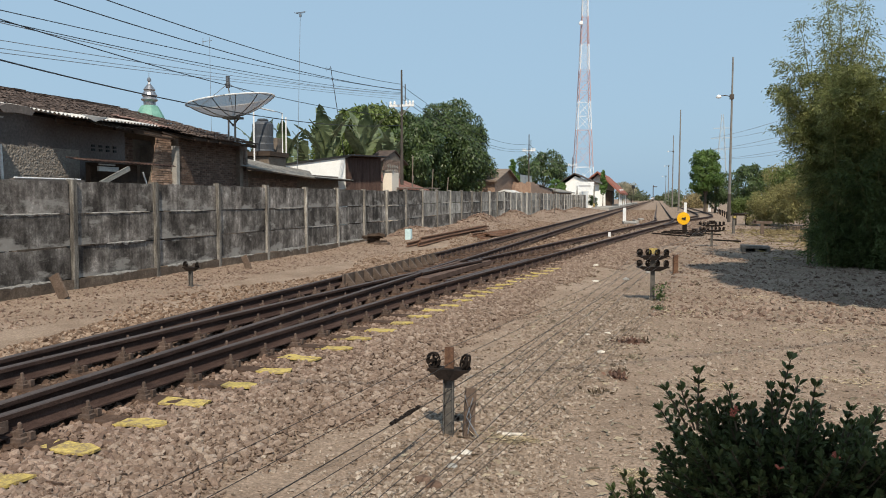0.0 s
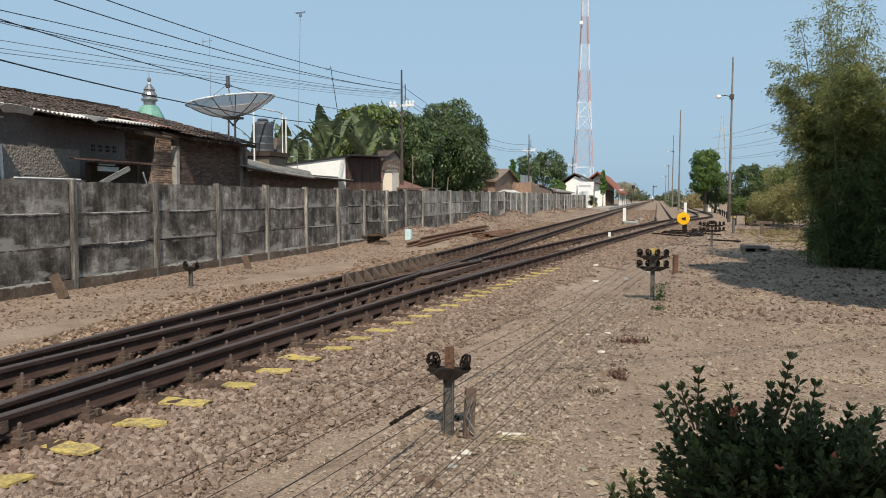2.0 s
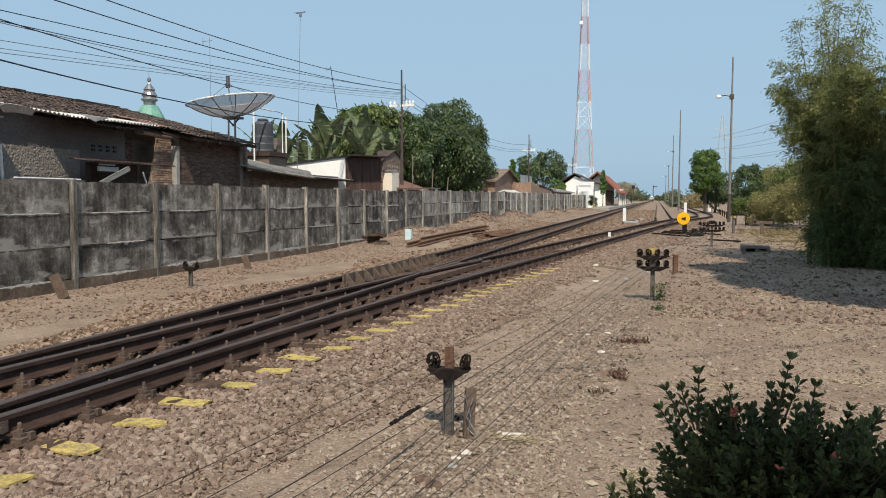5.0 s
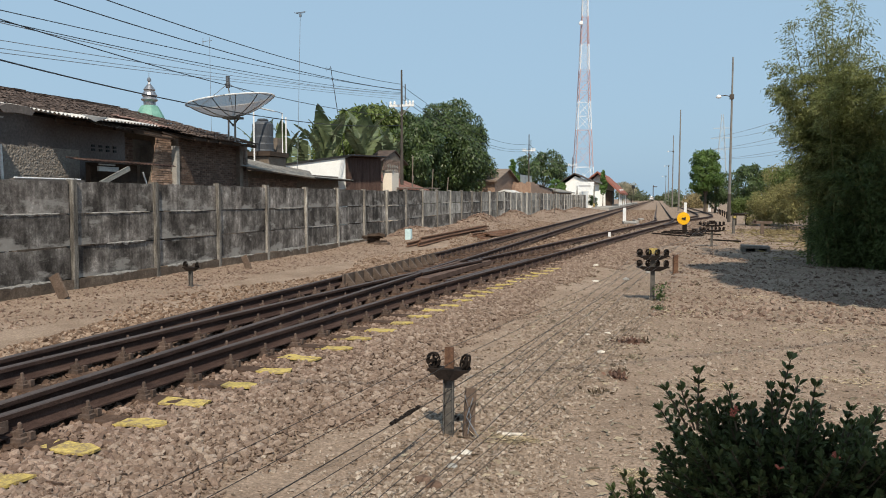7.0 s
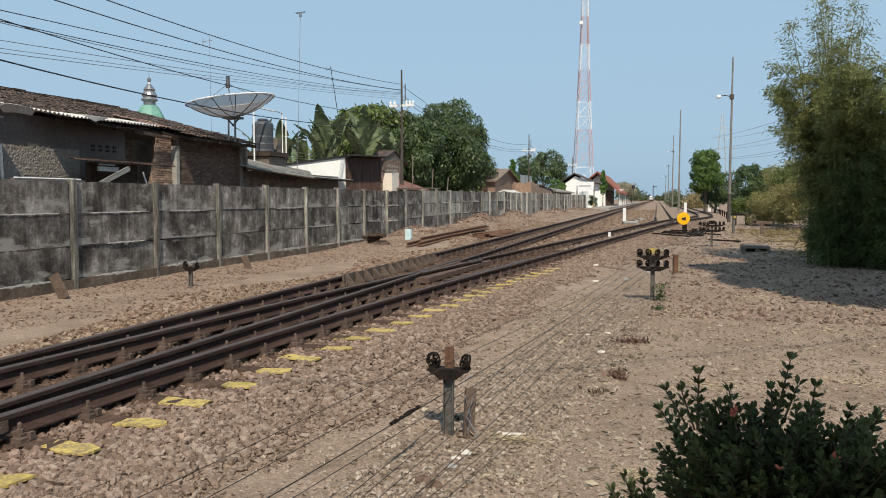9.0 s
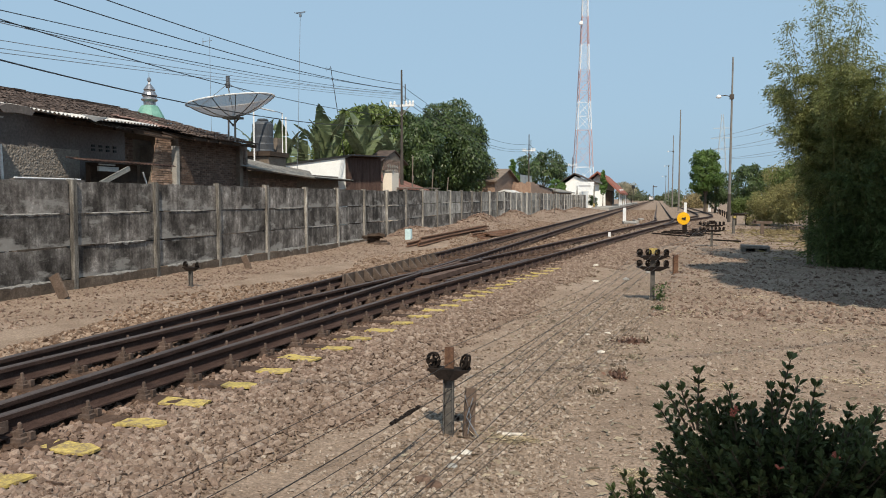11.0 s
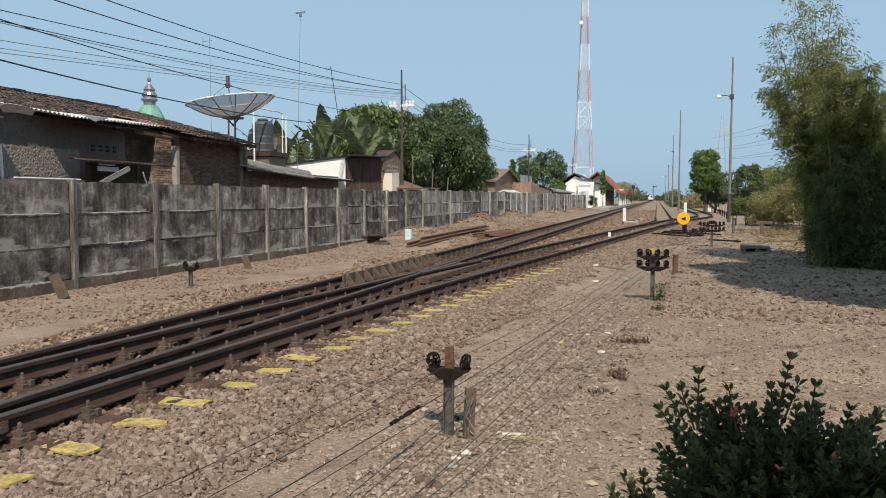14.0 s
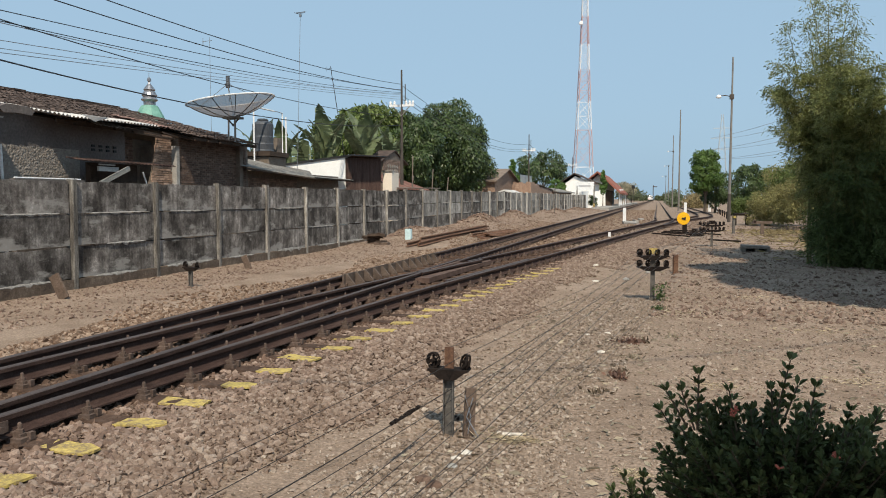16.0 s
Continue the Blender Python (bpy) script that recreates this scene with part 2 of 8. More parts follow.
def fence_material(name, cols):
    """Old precast concrete: pale streaks over black mildew, running down."""
    m = mat(name, cols, scale=2.1, rough=0.92,
            bump=0.4, fine=35, stretch=(1, 0.8, 0.75), contrast=(0.36, 0.68), each=0.3, dist=0.012, spec=0.15, grain=0.18)
    t = m.node_tree
    N, L = t.nodes, t.links.new
    b = N["Principled BSDF"]
    old = b.inputs["Base Color"].links[0].from_socket
    tc, mp, nz = N.new("ShaderNodeTexCoord"), N.new("ShaderNodeMapping"), N.new("ShaderNodeTexNoise")
    mp.inputs["Scale"].default_value = (1, 2.4, 0.75)
    geo = N.new("ShaderNodeNewGeometry")
    L(geo.outputs["Position"], mp.inputs["Vector"])
    L(mp.outputs[0], nz.inputs["Vector"])
    nz.inputs["Scale"].default_value = 1.0
    nz.inputs["Detail"].default_value = 7
    nz.inputs["Roughness"].default_value = 0.7
    mr = N.new("ShaderNodeMapRange")
    mr.inputs["From Min"].default_value, mr.inputs["From Max"].default_value = 0.36, 0.66
    mr.inputs["To Min"].default_value, mr.inputs["To Max"].default_value = 0.6, 1.7
    L(nz.outputs["Fac"], mr.inputs["Value"])
    hsv = N.new("ShaderNodeHueSaturation")
    L(mr.outputs[0], hsv.inputs["Value"])
    L(old, hsv.inputs["Color"])
    # flaked places where the pale cement shows
    fl, fr = N.new("ShaderNodeTexNoise"), N.new("ShaderNodeMapRange")
    fl.inputs["Scale"].default_value = 2.6
    fl.inputs["Detail"].default_value = 8
    fl.inputs["Roughness"].default_value = 0.65
    mp2 = N.new("ShaderNodeMapping")
    mp2.inputs["Scale"].default_value = (1, 0.55, 1.3)
    mp2.inputs["Location"].default_value = (3.1, 7.7, 1.9)
    L(geo.outputs["Position"], mp2.inputs["Vector"])
    L(mp2.outputs[0], fl.inputs["Vector"])
    fr.inputs["From Min"].default_value, fr.inputs["From Max"].default_value = 0.59, 0.68
    fr.inputs["To Max"].default_value = 0.75
    # lime bleeding up from each joint, and thin runs down the panel
    sp, up = N.new("ShaderNodeSeparateXYZ"), N.new("ShaderNodeMapRange")
    L(tc.outputs["Object"], sp.inputs[0])
    L(sp.outputs["Z"], up.inputs["Value"])
    up.inputs["From Min"].default_value, up.inputs["From Max"].default_value = 0.0, 0.30
    up.inputs["To Min"].default_value, up.inputs["To Max"].default_value = 0.15, -0.015
    lime = N.new("ShaderNodeMath")
    L(fl.outputs["Fac"], lime.inputs[0])
    L(up.outputs[0], lime.inputs[1])
    L(lime.outputs[0], fr.inputs["Value"])
    mp3, run = N.new("ShaderNodeMapping"), N.new("ShaderNodeTexNoise")
    mp3.inputs["Scale"].default_value = (1, 9, 0.6)
    L(geo.outputs["Position"], mp3.inputs["Vector"])
    L(mp3.outputs[0], run.inputs["Vector"])
    run.inputs["Scale"].default_value = 1.0
    run.inputs["Detail"].default_value = 4
    streak = N.new("ShaderNodeMapRange")
    streak.inputs["From Min"].default_value, streak.inputs["From Max"].default_value = 0.3, 0.7
    streak.inputs["To Min"].default_value, streak.inputs["To Max"].default_value = 0.66, 1.3
    L(run.outputs["Fac"], streak.inputs["Value"])
    both = N.new("ShaderNodeMath")
    both.operation = 'MULTIPLY'
    L(mr.outputs[0], both.inputs[0])
    L(streak.outputs[0], both.inputs[1])
    L(both.outputs[0], hsv.inputs["Value"])
    mx = N.new("ShaderNodeMix")
    mx.data_type = 'RGBA'
    L(fr.outputs[0], mx.inputs["Factor"])
    L(hsv.outputs[0], mx.inputs["A"])
    mx.inputs["B"].default_value = (0.32, 0.303, 0.28, 1)
    L(mx.outputs["Result"], b.inputs["Base Color"])
    return m


M_FENCE = fence_material("mildewed_concrete", [(0.036, 0.031, 0.028), (0.085, 0.075, 0.068), (0.175, 0.158, 0.145), (0.38, 0.352, 0.325)])
M_FENCE_PALE = fence_material("weathered_pale_concrete", [(0.09, 0.083, 0.075), (0.19, 0.177, 0.162), (0.29, 0.273, 0.25), (0.44, 0.418, 0.385)])
M_FPOST = mat("weathered_concrete_post", [(0.06, 0.052, 0.045), (0.19, 0.172, 0.152), (0.40, 0.375, 0.34)], scale=9, rough=0.9, bump=0.35, fine=45, stretch=(1, 1, 0.12), each=0.3, contrast=(0.38, 0.64))
M_FPOST_PALE = mat("pale_concrete_post", [(0.22, 0.205, 0.185), (0.38, 0.36, 0.33), (0.52, 0.495, 0.46)], scale=9, rough=0.9, bump=0.3, fine=45, stretch=(1, 1, 0.12), each=0.2)
M_FOOTING = mat("damp_footing", [(0.062, 0.046, 0.036), (0.125, 0.095, 0.073), (0.25, 0.21, 0.17)], scale=2.6, rough=0.95, bump=0.5, fine=30, contrast=(0.36, 0.72))
M_RENDER = mat("grey_cement_render", [(0.108, 0.092, 0.086), (0.163, 0.142, 0.132)], scale=1.5, rough=0.95, bump=0.4, fine=20, dist=0.02)
M_ROUGHCAST = mat("roughcast_cement", [(0.17, 0.145, 0.125), (0.25, 0.22, 0.192), (0.31, 0.278, 0.245)], scale=9, rough=0.95, bump=0.6, fine=40, dist=0.02)
M_BRICK = mat("old_red_brick", [(0.14, 0.094, 0.073), (0.225, 0.158, 0.124), (0.32, 0.245, 0.20)], scale=6, rough=0.92, bump=0.5, fine=50, island=0.35, dist=0.01)
M_BRICK_PIECE = mat("old_brick_piece", [(0.16, 0.10, 0.073), (0.31, 0.205, 0.15), (0.47, 0.345, 0.262)], scale=6, rough=0.92, bump=0.5, fine=50, each=0.35, dist=0.01)
M_MORTAR = mat("brick_mortar", [(0.12, 0.095, 0.076), (0.23, 0.19, 0.155)], scale=5, rough=0.95, bump=0.5)
M_TILE = mat("dark_clay_tile", [(0.03, 0.021, 0.018), (0.064, 0.046, 0.039), (0.12, 0.088, 0.074)], scale=3.5, rough=0.92, bump=0.5, fine=18, island=0.45)
M_TILE_RED = mat("red_clay_tile", [(0.15, 0.055, 0.04), (0.26, 0.10, 0.07)], scale=3, rough=0.9, bump=0.4, fine=20, island=0.3)
M_SHEET_WHITE = mat("pale_corrugated_sheet", [(0.40, 0.38, 0.36), (0.62, 0.60, 0.57)], scale=2, rough=0.7, bump=0.2)
M_SHEET_GREY = mat("grey_fibre_cement_sheet", [(0.09, 0.082, 0.073), (0.20, 0.187, 0.17), (0.31, 0.29, 0.265)], scale=2.2, rough=0.9, bump=0.3, stretch=(0.5, 1, 1))
M_SHEET_RUST = mat("rusty_corrugated_iron", [(0.04, 0.024, 0.019), (0.085, 0.05, 0.04), (0.13, 0.085, 0.07)], scale=1.6, rough=0.8, metal=0.1, bump=0.3, stretch=(2, 2, 0.4))
M_SHEET_RED = mat("red_brown_sheet", [(0.07, 0.032, 0.026), (0.14, 0.07, 0.056), (0.2, 0.125, 0.105)], scale=2, rough=0.8, bump=0.3)
M_ROOF_TAN = mat("old_tan_roof", [(0.10, 0.075, 0.06), (0.19, 0.145, 0.115), (0.28, 0.225, 0.185)], scale=1.2, rough=0.92, bump=0.4, fine=8)
M_WOOD = mat("weathered_wood", [(0.10, 0.08, 0.065), (0.20, 0.165, 0.135), (0.28, 0.24, 0.20)], scale=3, rough=0.9, bump=0.4, stretch=(1, 1, 0.2))
M_WOOD_DARK = mat("old_dark_timber", [(0.035, 0.024, 0.018), (0.08, 0.055, 0.04)], scale=4, rough=0.9, bump=0.4)
M_WHITE = mat("white_wall_paint", [(0.74, 0.73, 0.70), (0.86, 0.85, 0.83)], scale=0.8, rough=0.85, bump=0.1)
M_CREAM = mat("cream_wall_paint", [(0.70, 0.60, 0.50), (0.80, 0.72, 0.62)], scale=0.8, rough=0.85, bump=0.1)
M_WHITE_GLOSS = mat("white_enamel", [(0.66, 0.66, 0.66), (0.80, 0.80, 0.80)], scale=4, rough=0.5, bump=0.05)
M_BLUE_PALE = mat("pale_blue_paint", [(0.42, 0.58, 0.60), (0.60, 0.74, 0.76)], scale=6, rough=0.75, bump=0.1)
M_TANK = mat("grey_plastic_tank", [(0.045, 0.05, 0.06), (0.085, 0.09, 0.10)], scale=2, rough=0.5, bump=0.05)
M_CONCRETE = mat("plain_concrete", [(0.22, 0.205, 0.185), (0.38, 0.36, 0.33)], scale=3, rough=0.92, bump=0.35)
M_RED = mat("signal_red_paint", [(0.48, 0.08, 0.04), (0.60, 0.12, 0.06)], scale=4, rough=0.6, bump=0.05)
M_ORANGE_TILE = mat("orange_red_tile", [(0.20, 0.068, 0.045), (0.29, 0.11, 0.072)], scale=2, rough=0.8, bump=0.3)
M_DISC = mat("yellow_enamel", [(0.72, 0.36, 0.008), (0.86, 0.46, 0.012)], scale=3, rough=0.5, bump=0.03)
M_BLACK = mat("black_paint", [(0.012, 0.012, 0.012), (0.03, 0.03, 0.03)], scale=4, rough=0.6, bump=0.05)
M_POLE = mat("grey_pole_steel", [(0.16, 0.145, 0.13), (0.27, 0.25, 0.23)], scale=2, rough=0.7, metal=0.3, bump=0.1)
M_POLE_DARK = mat("dark_pole", [(0.05, 0.042, 0.036), (0.09, 0.075, 0.065)], scale=3, rough=0.8, bump=0.2)
# tower red washed out in its colour to give the haze of distance
M_TOWER_RED = mat("hazed_red_steel", [(0.46, 0.30, 0.30), (0.55, 0.38, 0.38)], scale=0.3, rough=0.7, bump=0)
M_TOWER_WHITE = mat("white_steel", [(0.66, 0.67, 0.69), (0.80, 0.80, 0.82)], scale=0.3, rough=0.7, bump=0)
# steel drawn towards the sky's tone: the distant haze is in the colour
M_HAZE = mat("haze_tinted_steel", [(0.40, 0.46, 0.51), (0.45, 0.51, 0.56)], scale=0.3, rough=0.8, bump=0)
M_MINARET = mat("silver_dome_metal", [(0.14, 0.14, 0.15), (0.42, 0.42, 0.44)], scale=5, rough=0.35, metal=0.7, bump=0.1)
M_GREEN_TILE = mat("green_dome_paint", [(0.10, 0.25, 0.20), (0.20, 0.38, 0.31)], scale=2, rough=0.6, bump=0.1)
M_BARK = mat("grey_brown_bark", [(0.05, 0.04, 0.03), (0.12, 0.095, 0.075)], scale=5, rough=0.95, bump=0.6, stretch=(1, 1, 0.3))


def leaf(name, cols, through=0.25, rough=0.5, island=0.4, spec=0.35):
    return mat(name, cols, scale=1.2, rough=rough, bump=0, island=island, through=through, spec=spec, grain=0.1)


M_LEAF_MANGO = leaf("mango_leaf", [(0.024, 0.042, 0.014), (0.050, 0.078, 0.024), (0.095, 0.128, 0.042)], 0.12, 0.42)
M_LEAF_BACK = leaf("bright_tree_leaf", [(0.035, 0.075, 0.015), (0.075, 0.13, 0.025), (0.12, 0.18, 0.04)], 0.2)
M_LEAF_BANANA = leaf("banana_leaf", [(0.075, 0.10, 0.05), (0.125, 0.155, 0.078), (0.19, 0.215, 0.118)], 0.3, 0.38, 0.3)
M_LEAF_OLIVE = leaf("yellow_olive_leaf", [(0.15, 0.143, 0.055), (0.25, 0.228, 0.09), (0.34, 0.295, 0.14)], 0.4, 0.6)
M_LEAF_LIME = leaf("yellow_green_leaf", [(0.058, 0.09, 0.02), (0.108, 0.148, 0.036), (0.175, 0.21, 0.062)], 0.3)
M_LEAF_PALE = leaf("pale_dry_leaf", [(0.20, 0.175, 0.115), (0.29, 0.26, 0.175), (0.36, 0.33, 0.24)], 0.2)
M_LITTER = leaf("leaf_litter", [(0.15, 0.115, 0.08), (0.27, 0.225, 0.16), (0.38, 0.33, 0.245)], 0.1, 0.8)
M_LEAF_BAMBOO = leaf("bamboo_leaf", [(0.118, 0.142, 0.05), (0.198, 0.217, 0.078), (0.29, 0.28, 0.12)], 0.5, 0.5, 0.45)
# darker copy of the bamboo leaf: shade on the low sprays is in its colour
M_LEAF_BAMBOO_LOW = leaf("shaded_bamboo_leaf", [(0.06, 0.09, 0.03), (0.105, 0.142, 0.05), (0.155, 0.185, 0.07)], 0.5, 0.6, 0.4)
M_LEAF_DRY = leaf("dry_straw_leaf", [(0.14, 0.105, 0.055), (0.24, 0.185, 0.09), (0.26, 0.215, 0.10)], 0.3, 0.7)
M_LEAF_HEDGE = leaf("hedge_leaf", [(0.06, 0.09, 0.026), (0.12, 0.155, 0.042), (0.18, 0.20, 0.07)], 0.35)
M_LEAF_DARK = leaf("ixora_leaf", [(0.044, 0.054, 0.024), (0.07, 0.088, 0.034), (0.112, 0.128, 0.05)], 0.2, 0.5, 0.4, 0.22)
M_LEAF_CYPRESS = leaf("cypress_leaf", [(0.05, 0.11, 0.02), (0.10, 0.18, 0.035)], 0.2)
M_LEAF_FAR = leaf("far_tree_leaf", [(0.06, 0.085, 0.04), (0.10, 0.12, 0.06), (0.16, 0.15, 0.09)], 0.2)
M_CULM = mat("bamboo_culm", [(0.10, 0.11, 0.035), (0.20, 0.18, 0.07)], scale=3, rough=0.6, bump=0.05)
M_STEM = mat("bush_stem", [(0.05, 0.035, 0.022), (0.10, 0.075, 0.05)], scale=8, rough=0.9, bump=0.2)

# ------------------------------------------------------------ lines of track and the ground
RAIL_Z = 0.34                                   # top of the rails
GAUGE = 1.13                                    # between the middles of the heads
XA, XC, XD = -4.655, 0.45, 4.2                  # middles of main line, loop and siding


def smooth(a, b, t):
    t = min(1.0, max(0.0, (t - a) / (b - a)))
    return t * t * (3 - 2 * t)


def line_b(y):
    """Middle of the line that leaves the main line and becomes the loop."""
    if y < -5:
        return XA
    if y < 14:
        return XA + 0.00320 * (y + 5) ** 2
    if y < 39:
        return XA + 1.155 + 0.1205 * (y - 14)
    x = XA + 1.155 + 0.1205 * 25
    if y < 55:
        u = y - 39
        return x + 0.1205 * u - 0.1205 * u * u / 32 * 0.93
    return min(XC, x + 0.1205 * 16 * 0.535)


D_PTS = [(36, line_b(36)), (42.5, 0.06), (50, 1.08), (55, 2.0), (59.5, 2.98), (64.5, 3.75), (70, 4.03), (78, 4.17), (96, XD), (400, XD)]


def line_d(y):
    if y <= D_PTS[0][0]:
        return line_b(y)
    for (y0, x0), (y1, x1) in zip(D_PTS, D_PTS[1:]):
        if y <= y1:
            return x0 + (x1 - x0) * (y - y0) / (y1 - y0)
    return XD


def hump(x, y, cx, cy, rx, ry, h):
    d = ((x - cx) / rx) ** 2 + ((y - cy) / ry) ** 2
    return h * math.exp(-d * 1.6)


HUMPS = [(-9.6, 29.6, 0.8, 2.0, 0.28), (-9.3, 40.5, 1.0, 3.2, 0.55), (-9.3, 50.5, 1.0, 3.5, 0.6), (-9.0, 63, 0.9, 3.5, 0.45), (-9.2, 72, 0.9, 4, 0.45), (-9.2, 90, 0.9, 6, 0.4),
         (-1.5, 10, 0.7, 1.5, 0.03), (3.1, 23.5, 1.8, 1.5, -0.10), (4.2, 27.8, 1.2, 2.2, 0.16), (6.0, 33, 2.2, 2.5, 0.2)]


def ground_z(x, y):
    far = 0.13 * smooth(22, 40, y)
    left = 0.30 * smooth(20, 34, y) * (1 - smooth(-7.8, -6.4, x))
    z = max(far, left)
    d = abs(x - XA)
    if y > -8:
        d = min(d, abs(x - line_b(y)))
    if y > 36:
        d = min(d, abs(x - line_d(y)))
    z = z + (0.14 - z) * (1 - smooth(1.15, 2.35, d)) if z < 0.14 else z + (0.14 - z) * (1 - smooth(1.1, 1.9, d))
    for c in HUMPS:
        if abs(y - c[1]) < 3 * c[3] and abs(x - c[0]) < 3 * c[2]:
            z += hump(x, y, *c)
    if d > 1.2 and -30 < y < 90:
        z += 0.022 * noise.noise((x * 0.9, y * 0.9, 0.3)) + 0.012 * noise.noise((x * 3.1, y * 3.1, 5.3))
    return z


def build_ground():
    xs = list(np.arange(-11.5, 7.0, 0.11)) + list(7 + np.cumsum(np.geomspace(0.15, 900, 46))) + list(-11.5 - np.cumsum(np.geomspace(0.15, 900, 46)))
    ys = list(np.arange(2.4, 26, 0.11)) + list(26 + np.cumsum(np.geomspace(0.13, 700, 90))) + list(2.4 - np.cumsum(np.geomspace(0.3, 900, 24)))
    xs, ys = sorted(xs), sorted(ys)
    V = np.array([(x, y, ground_z(x, y)) for y in ys for x in xs])
    n = len(xs)
    j, i = np.meshgrid(np.arange(len(ys) - 1), np.arange(n - 1), indexing="ij")
    a = (j * n + i).ravel()
    me = raw_mesh("ground", V, np.stack([a, a + 1, a + n + 1, a + n], 1), True)
    solid("ground", me, M_GROUND, "dry tan soil with gravel and a rusty track bed", "ground", kind="structure")


build_ground()

RAIL_RING = [(-0.064, -0.14), (0.064, -0.14), (0.064, -0.13), (0.034, -0.118), (0.016, -0.098), (0.009, -0.07), (0.009, -0.045), (0.034, -0.035), (0.034, -0.006), (0.026, 0.0),
             (-0.026, 0.0), (-0.034, -0.006), (-0.034, -0.035), (-0.009, -0.045), (-0.009, -0.07), (-0.016, -0.098), (-0.034, -0.118), (-0.064, -0.13)]


def rail_mesh(path, ring=RAIL_RING):
    """A rail along (x, y) points: steel section, its running top in a second material."""
    n = len(ring)
    vs, fs = [], []
    for i, (x, y) in enumerate(path):
        x0, y0 = path[max(0, i - 1)]
        x1, y1 = path[min(len(path) - 1, i + 1)]
        d = Vector((x1 - x0, y1 - y0, 0)).normalized()
        s = Vector((d.y, -d.x, 0))
        vs += [Vector((x, y, RAIL_Z + z)) + s * u for u, z in ring]
    for i in range(len(path) - 1):
        fs += [(i * n + k, i * n + (k + 1) % n, (i + 1) * n + (k + 1) % n, (i + 1) * n + k) for k in range(n)]
    fs += [tuple(range(n)), tuple(reversed(range(len(vs) - n, len(vs))))]
    me = bpy.data.meshes.new("rail")
    me.from_pydata(vs, [], fs)
    me.materials.append(M_RAIL)
    me.materials.append(M_RAILHEAD)
    top = {8, 9, 10}
    for k, p in enumerate(me.polygons):
        if k < (len(path) - 1) * n and k % n in top:
            p.material_index = 1
    me.update()
    return me


def offset(fn, side, y):
    """A point of the rail beside the line's middle."""
    s = (fn(y + 0.05) - fn(y - 0.05)) / 0.1
    k = math.sqrt(1 + s * s)
    return fn(y) + side / k, y - side * s / k


def steps(a, b, near=0.6):
    out, y = [a], a
    while y < b:
        y += near if y < 60 else near * (1 + (y - 60) / 25)
        out.append(min(y, b))
    return out


def sleeper_mesh(length):
    """A pressed steel trough with turned-down ends."""
    h = length / 2
    b = Build()
    ring = [(-0.12, -0.085), (-0.085, 0), (0.085, 0), (0.12, -0.085)]
    rows = [(-h, -0.06, 0.85), (-h + 0.07, 0, 1), (h - 0.07, 0, 1), (h, -0.06, 0.85)]
    vs = [(x, u * w, z + dz) for x, dz, w in rows for u, z in ring]
    fs = [(r * 4 + k, r * 4 + k + 1, r * 4 + k + 5, r * 4 + k + 4) for r in range(3) for k in range(3)]
    fs += [(3, 2, 1, 0), (12, 13, 14, 15), (0, 4, 8, 12, 15, 11, 7, 3)]
    return b.add(vs, fs).mesh("sleeper")


def clip_mesh():
    """A rail clip, its screw and nut."""
    b = Build()
    b.box((-0.016, 0, 0.014), (0.148, 0.11, 0.029))          # half of the base plate under the rail
    b.box((0, 0, 0.036), (0.06, 0.055, 0.028))
    b.box((0.055, 0.03, 0.03), (0.03, 0.04, 0.05))
    b.box((-0.02, 0, 0.054), (0.055, 0.05, 0.016))
    b.lathe([(0.022, 0.045), (0.022, 0.074), (0.014, 0.078), (0.014, 0.108), (0.007, 0.118)], 7)
    return b.mesh("rail_clip")


def paint_mesh(seed):
    """A ragged patch of paint on a sleeper's end and the stones round it."""
    r = random.Random(seed)
    ring = []
    for u, v in ((-1, -1), (-0.5, -1), (0, -1), (0.5, -1), (1, -1), (1.1, 0), (1, 1), (0.5, 1), (0, 1), (-0.5, 1), (-1, 1), (-0.9, 0)):
        ring.append((0.175 * u * r.uniform(0.85, 1.12), 0.085 * v * r.uniform(0.7, 1.15), r.uniform(-0.003, 0.003)))
    n = len(ring)
    vs = ring + [(x, y, -0.014) for x, y, z in ring]
    return Build().add(vs, [tuple(range(n))] + [(i, n + i, n + (i + 1) % n, (i + 1) % n) for i in range(n)]).mesh("painted_end")


CLIP, PAINTS = clip_mesh(), [paint_mesh(k) for k in range(6)]
CLIP.materials.append(M_BOLT)
for me in PAINTS:
    me.materials.append(M_YELLOW)
SLEEPER_TOP = RAIL_Z - 0.170


def straight_a(y):
    return XA


def lay_rails(owner, fn, y0, y1, gaps=()):
    for side in (-GAUGE / 2, GAUGE / 2):
        stretches = [(y0, y1)]
        for s, a, b in gaps:
            if s * side > 0:
                stretches = [(y0, a), (b, y1)]
        for a, b in stretches:
            part("rail", rail_mesh([offset(fn, side, y) for y in steps(a, b)]), None, owner)


main_line = thing("main_line_track", "straight metre-gauge railway track of rusty rails on steel sleepers", "railway track")
branch = thing("turnout_track", "rusty turnout track curving away from the main line", "railway track")
siding = thing("siding_track", "rusty siding track bending off beyond the loop's points", "railway track")
FROG_Y = 14.55
lay_rails(main_line, straight_a, -12, 900, [(1, FROG_Y - 0.9, FROG_Y + 1.1)])
lay_rails(branch, line_b, -4, 900, [(-1, FROG_Y - 1.0, FROG_Y + 1.0)])
lay_rails(siding, line_d, 40.5, 300)

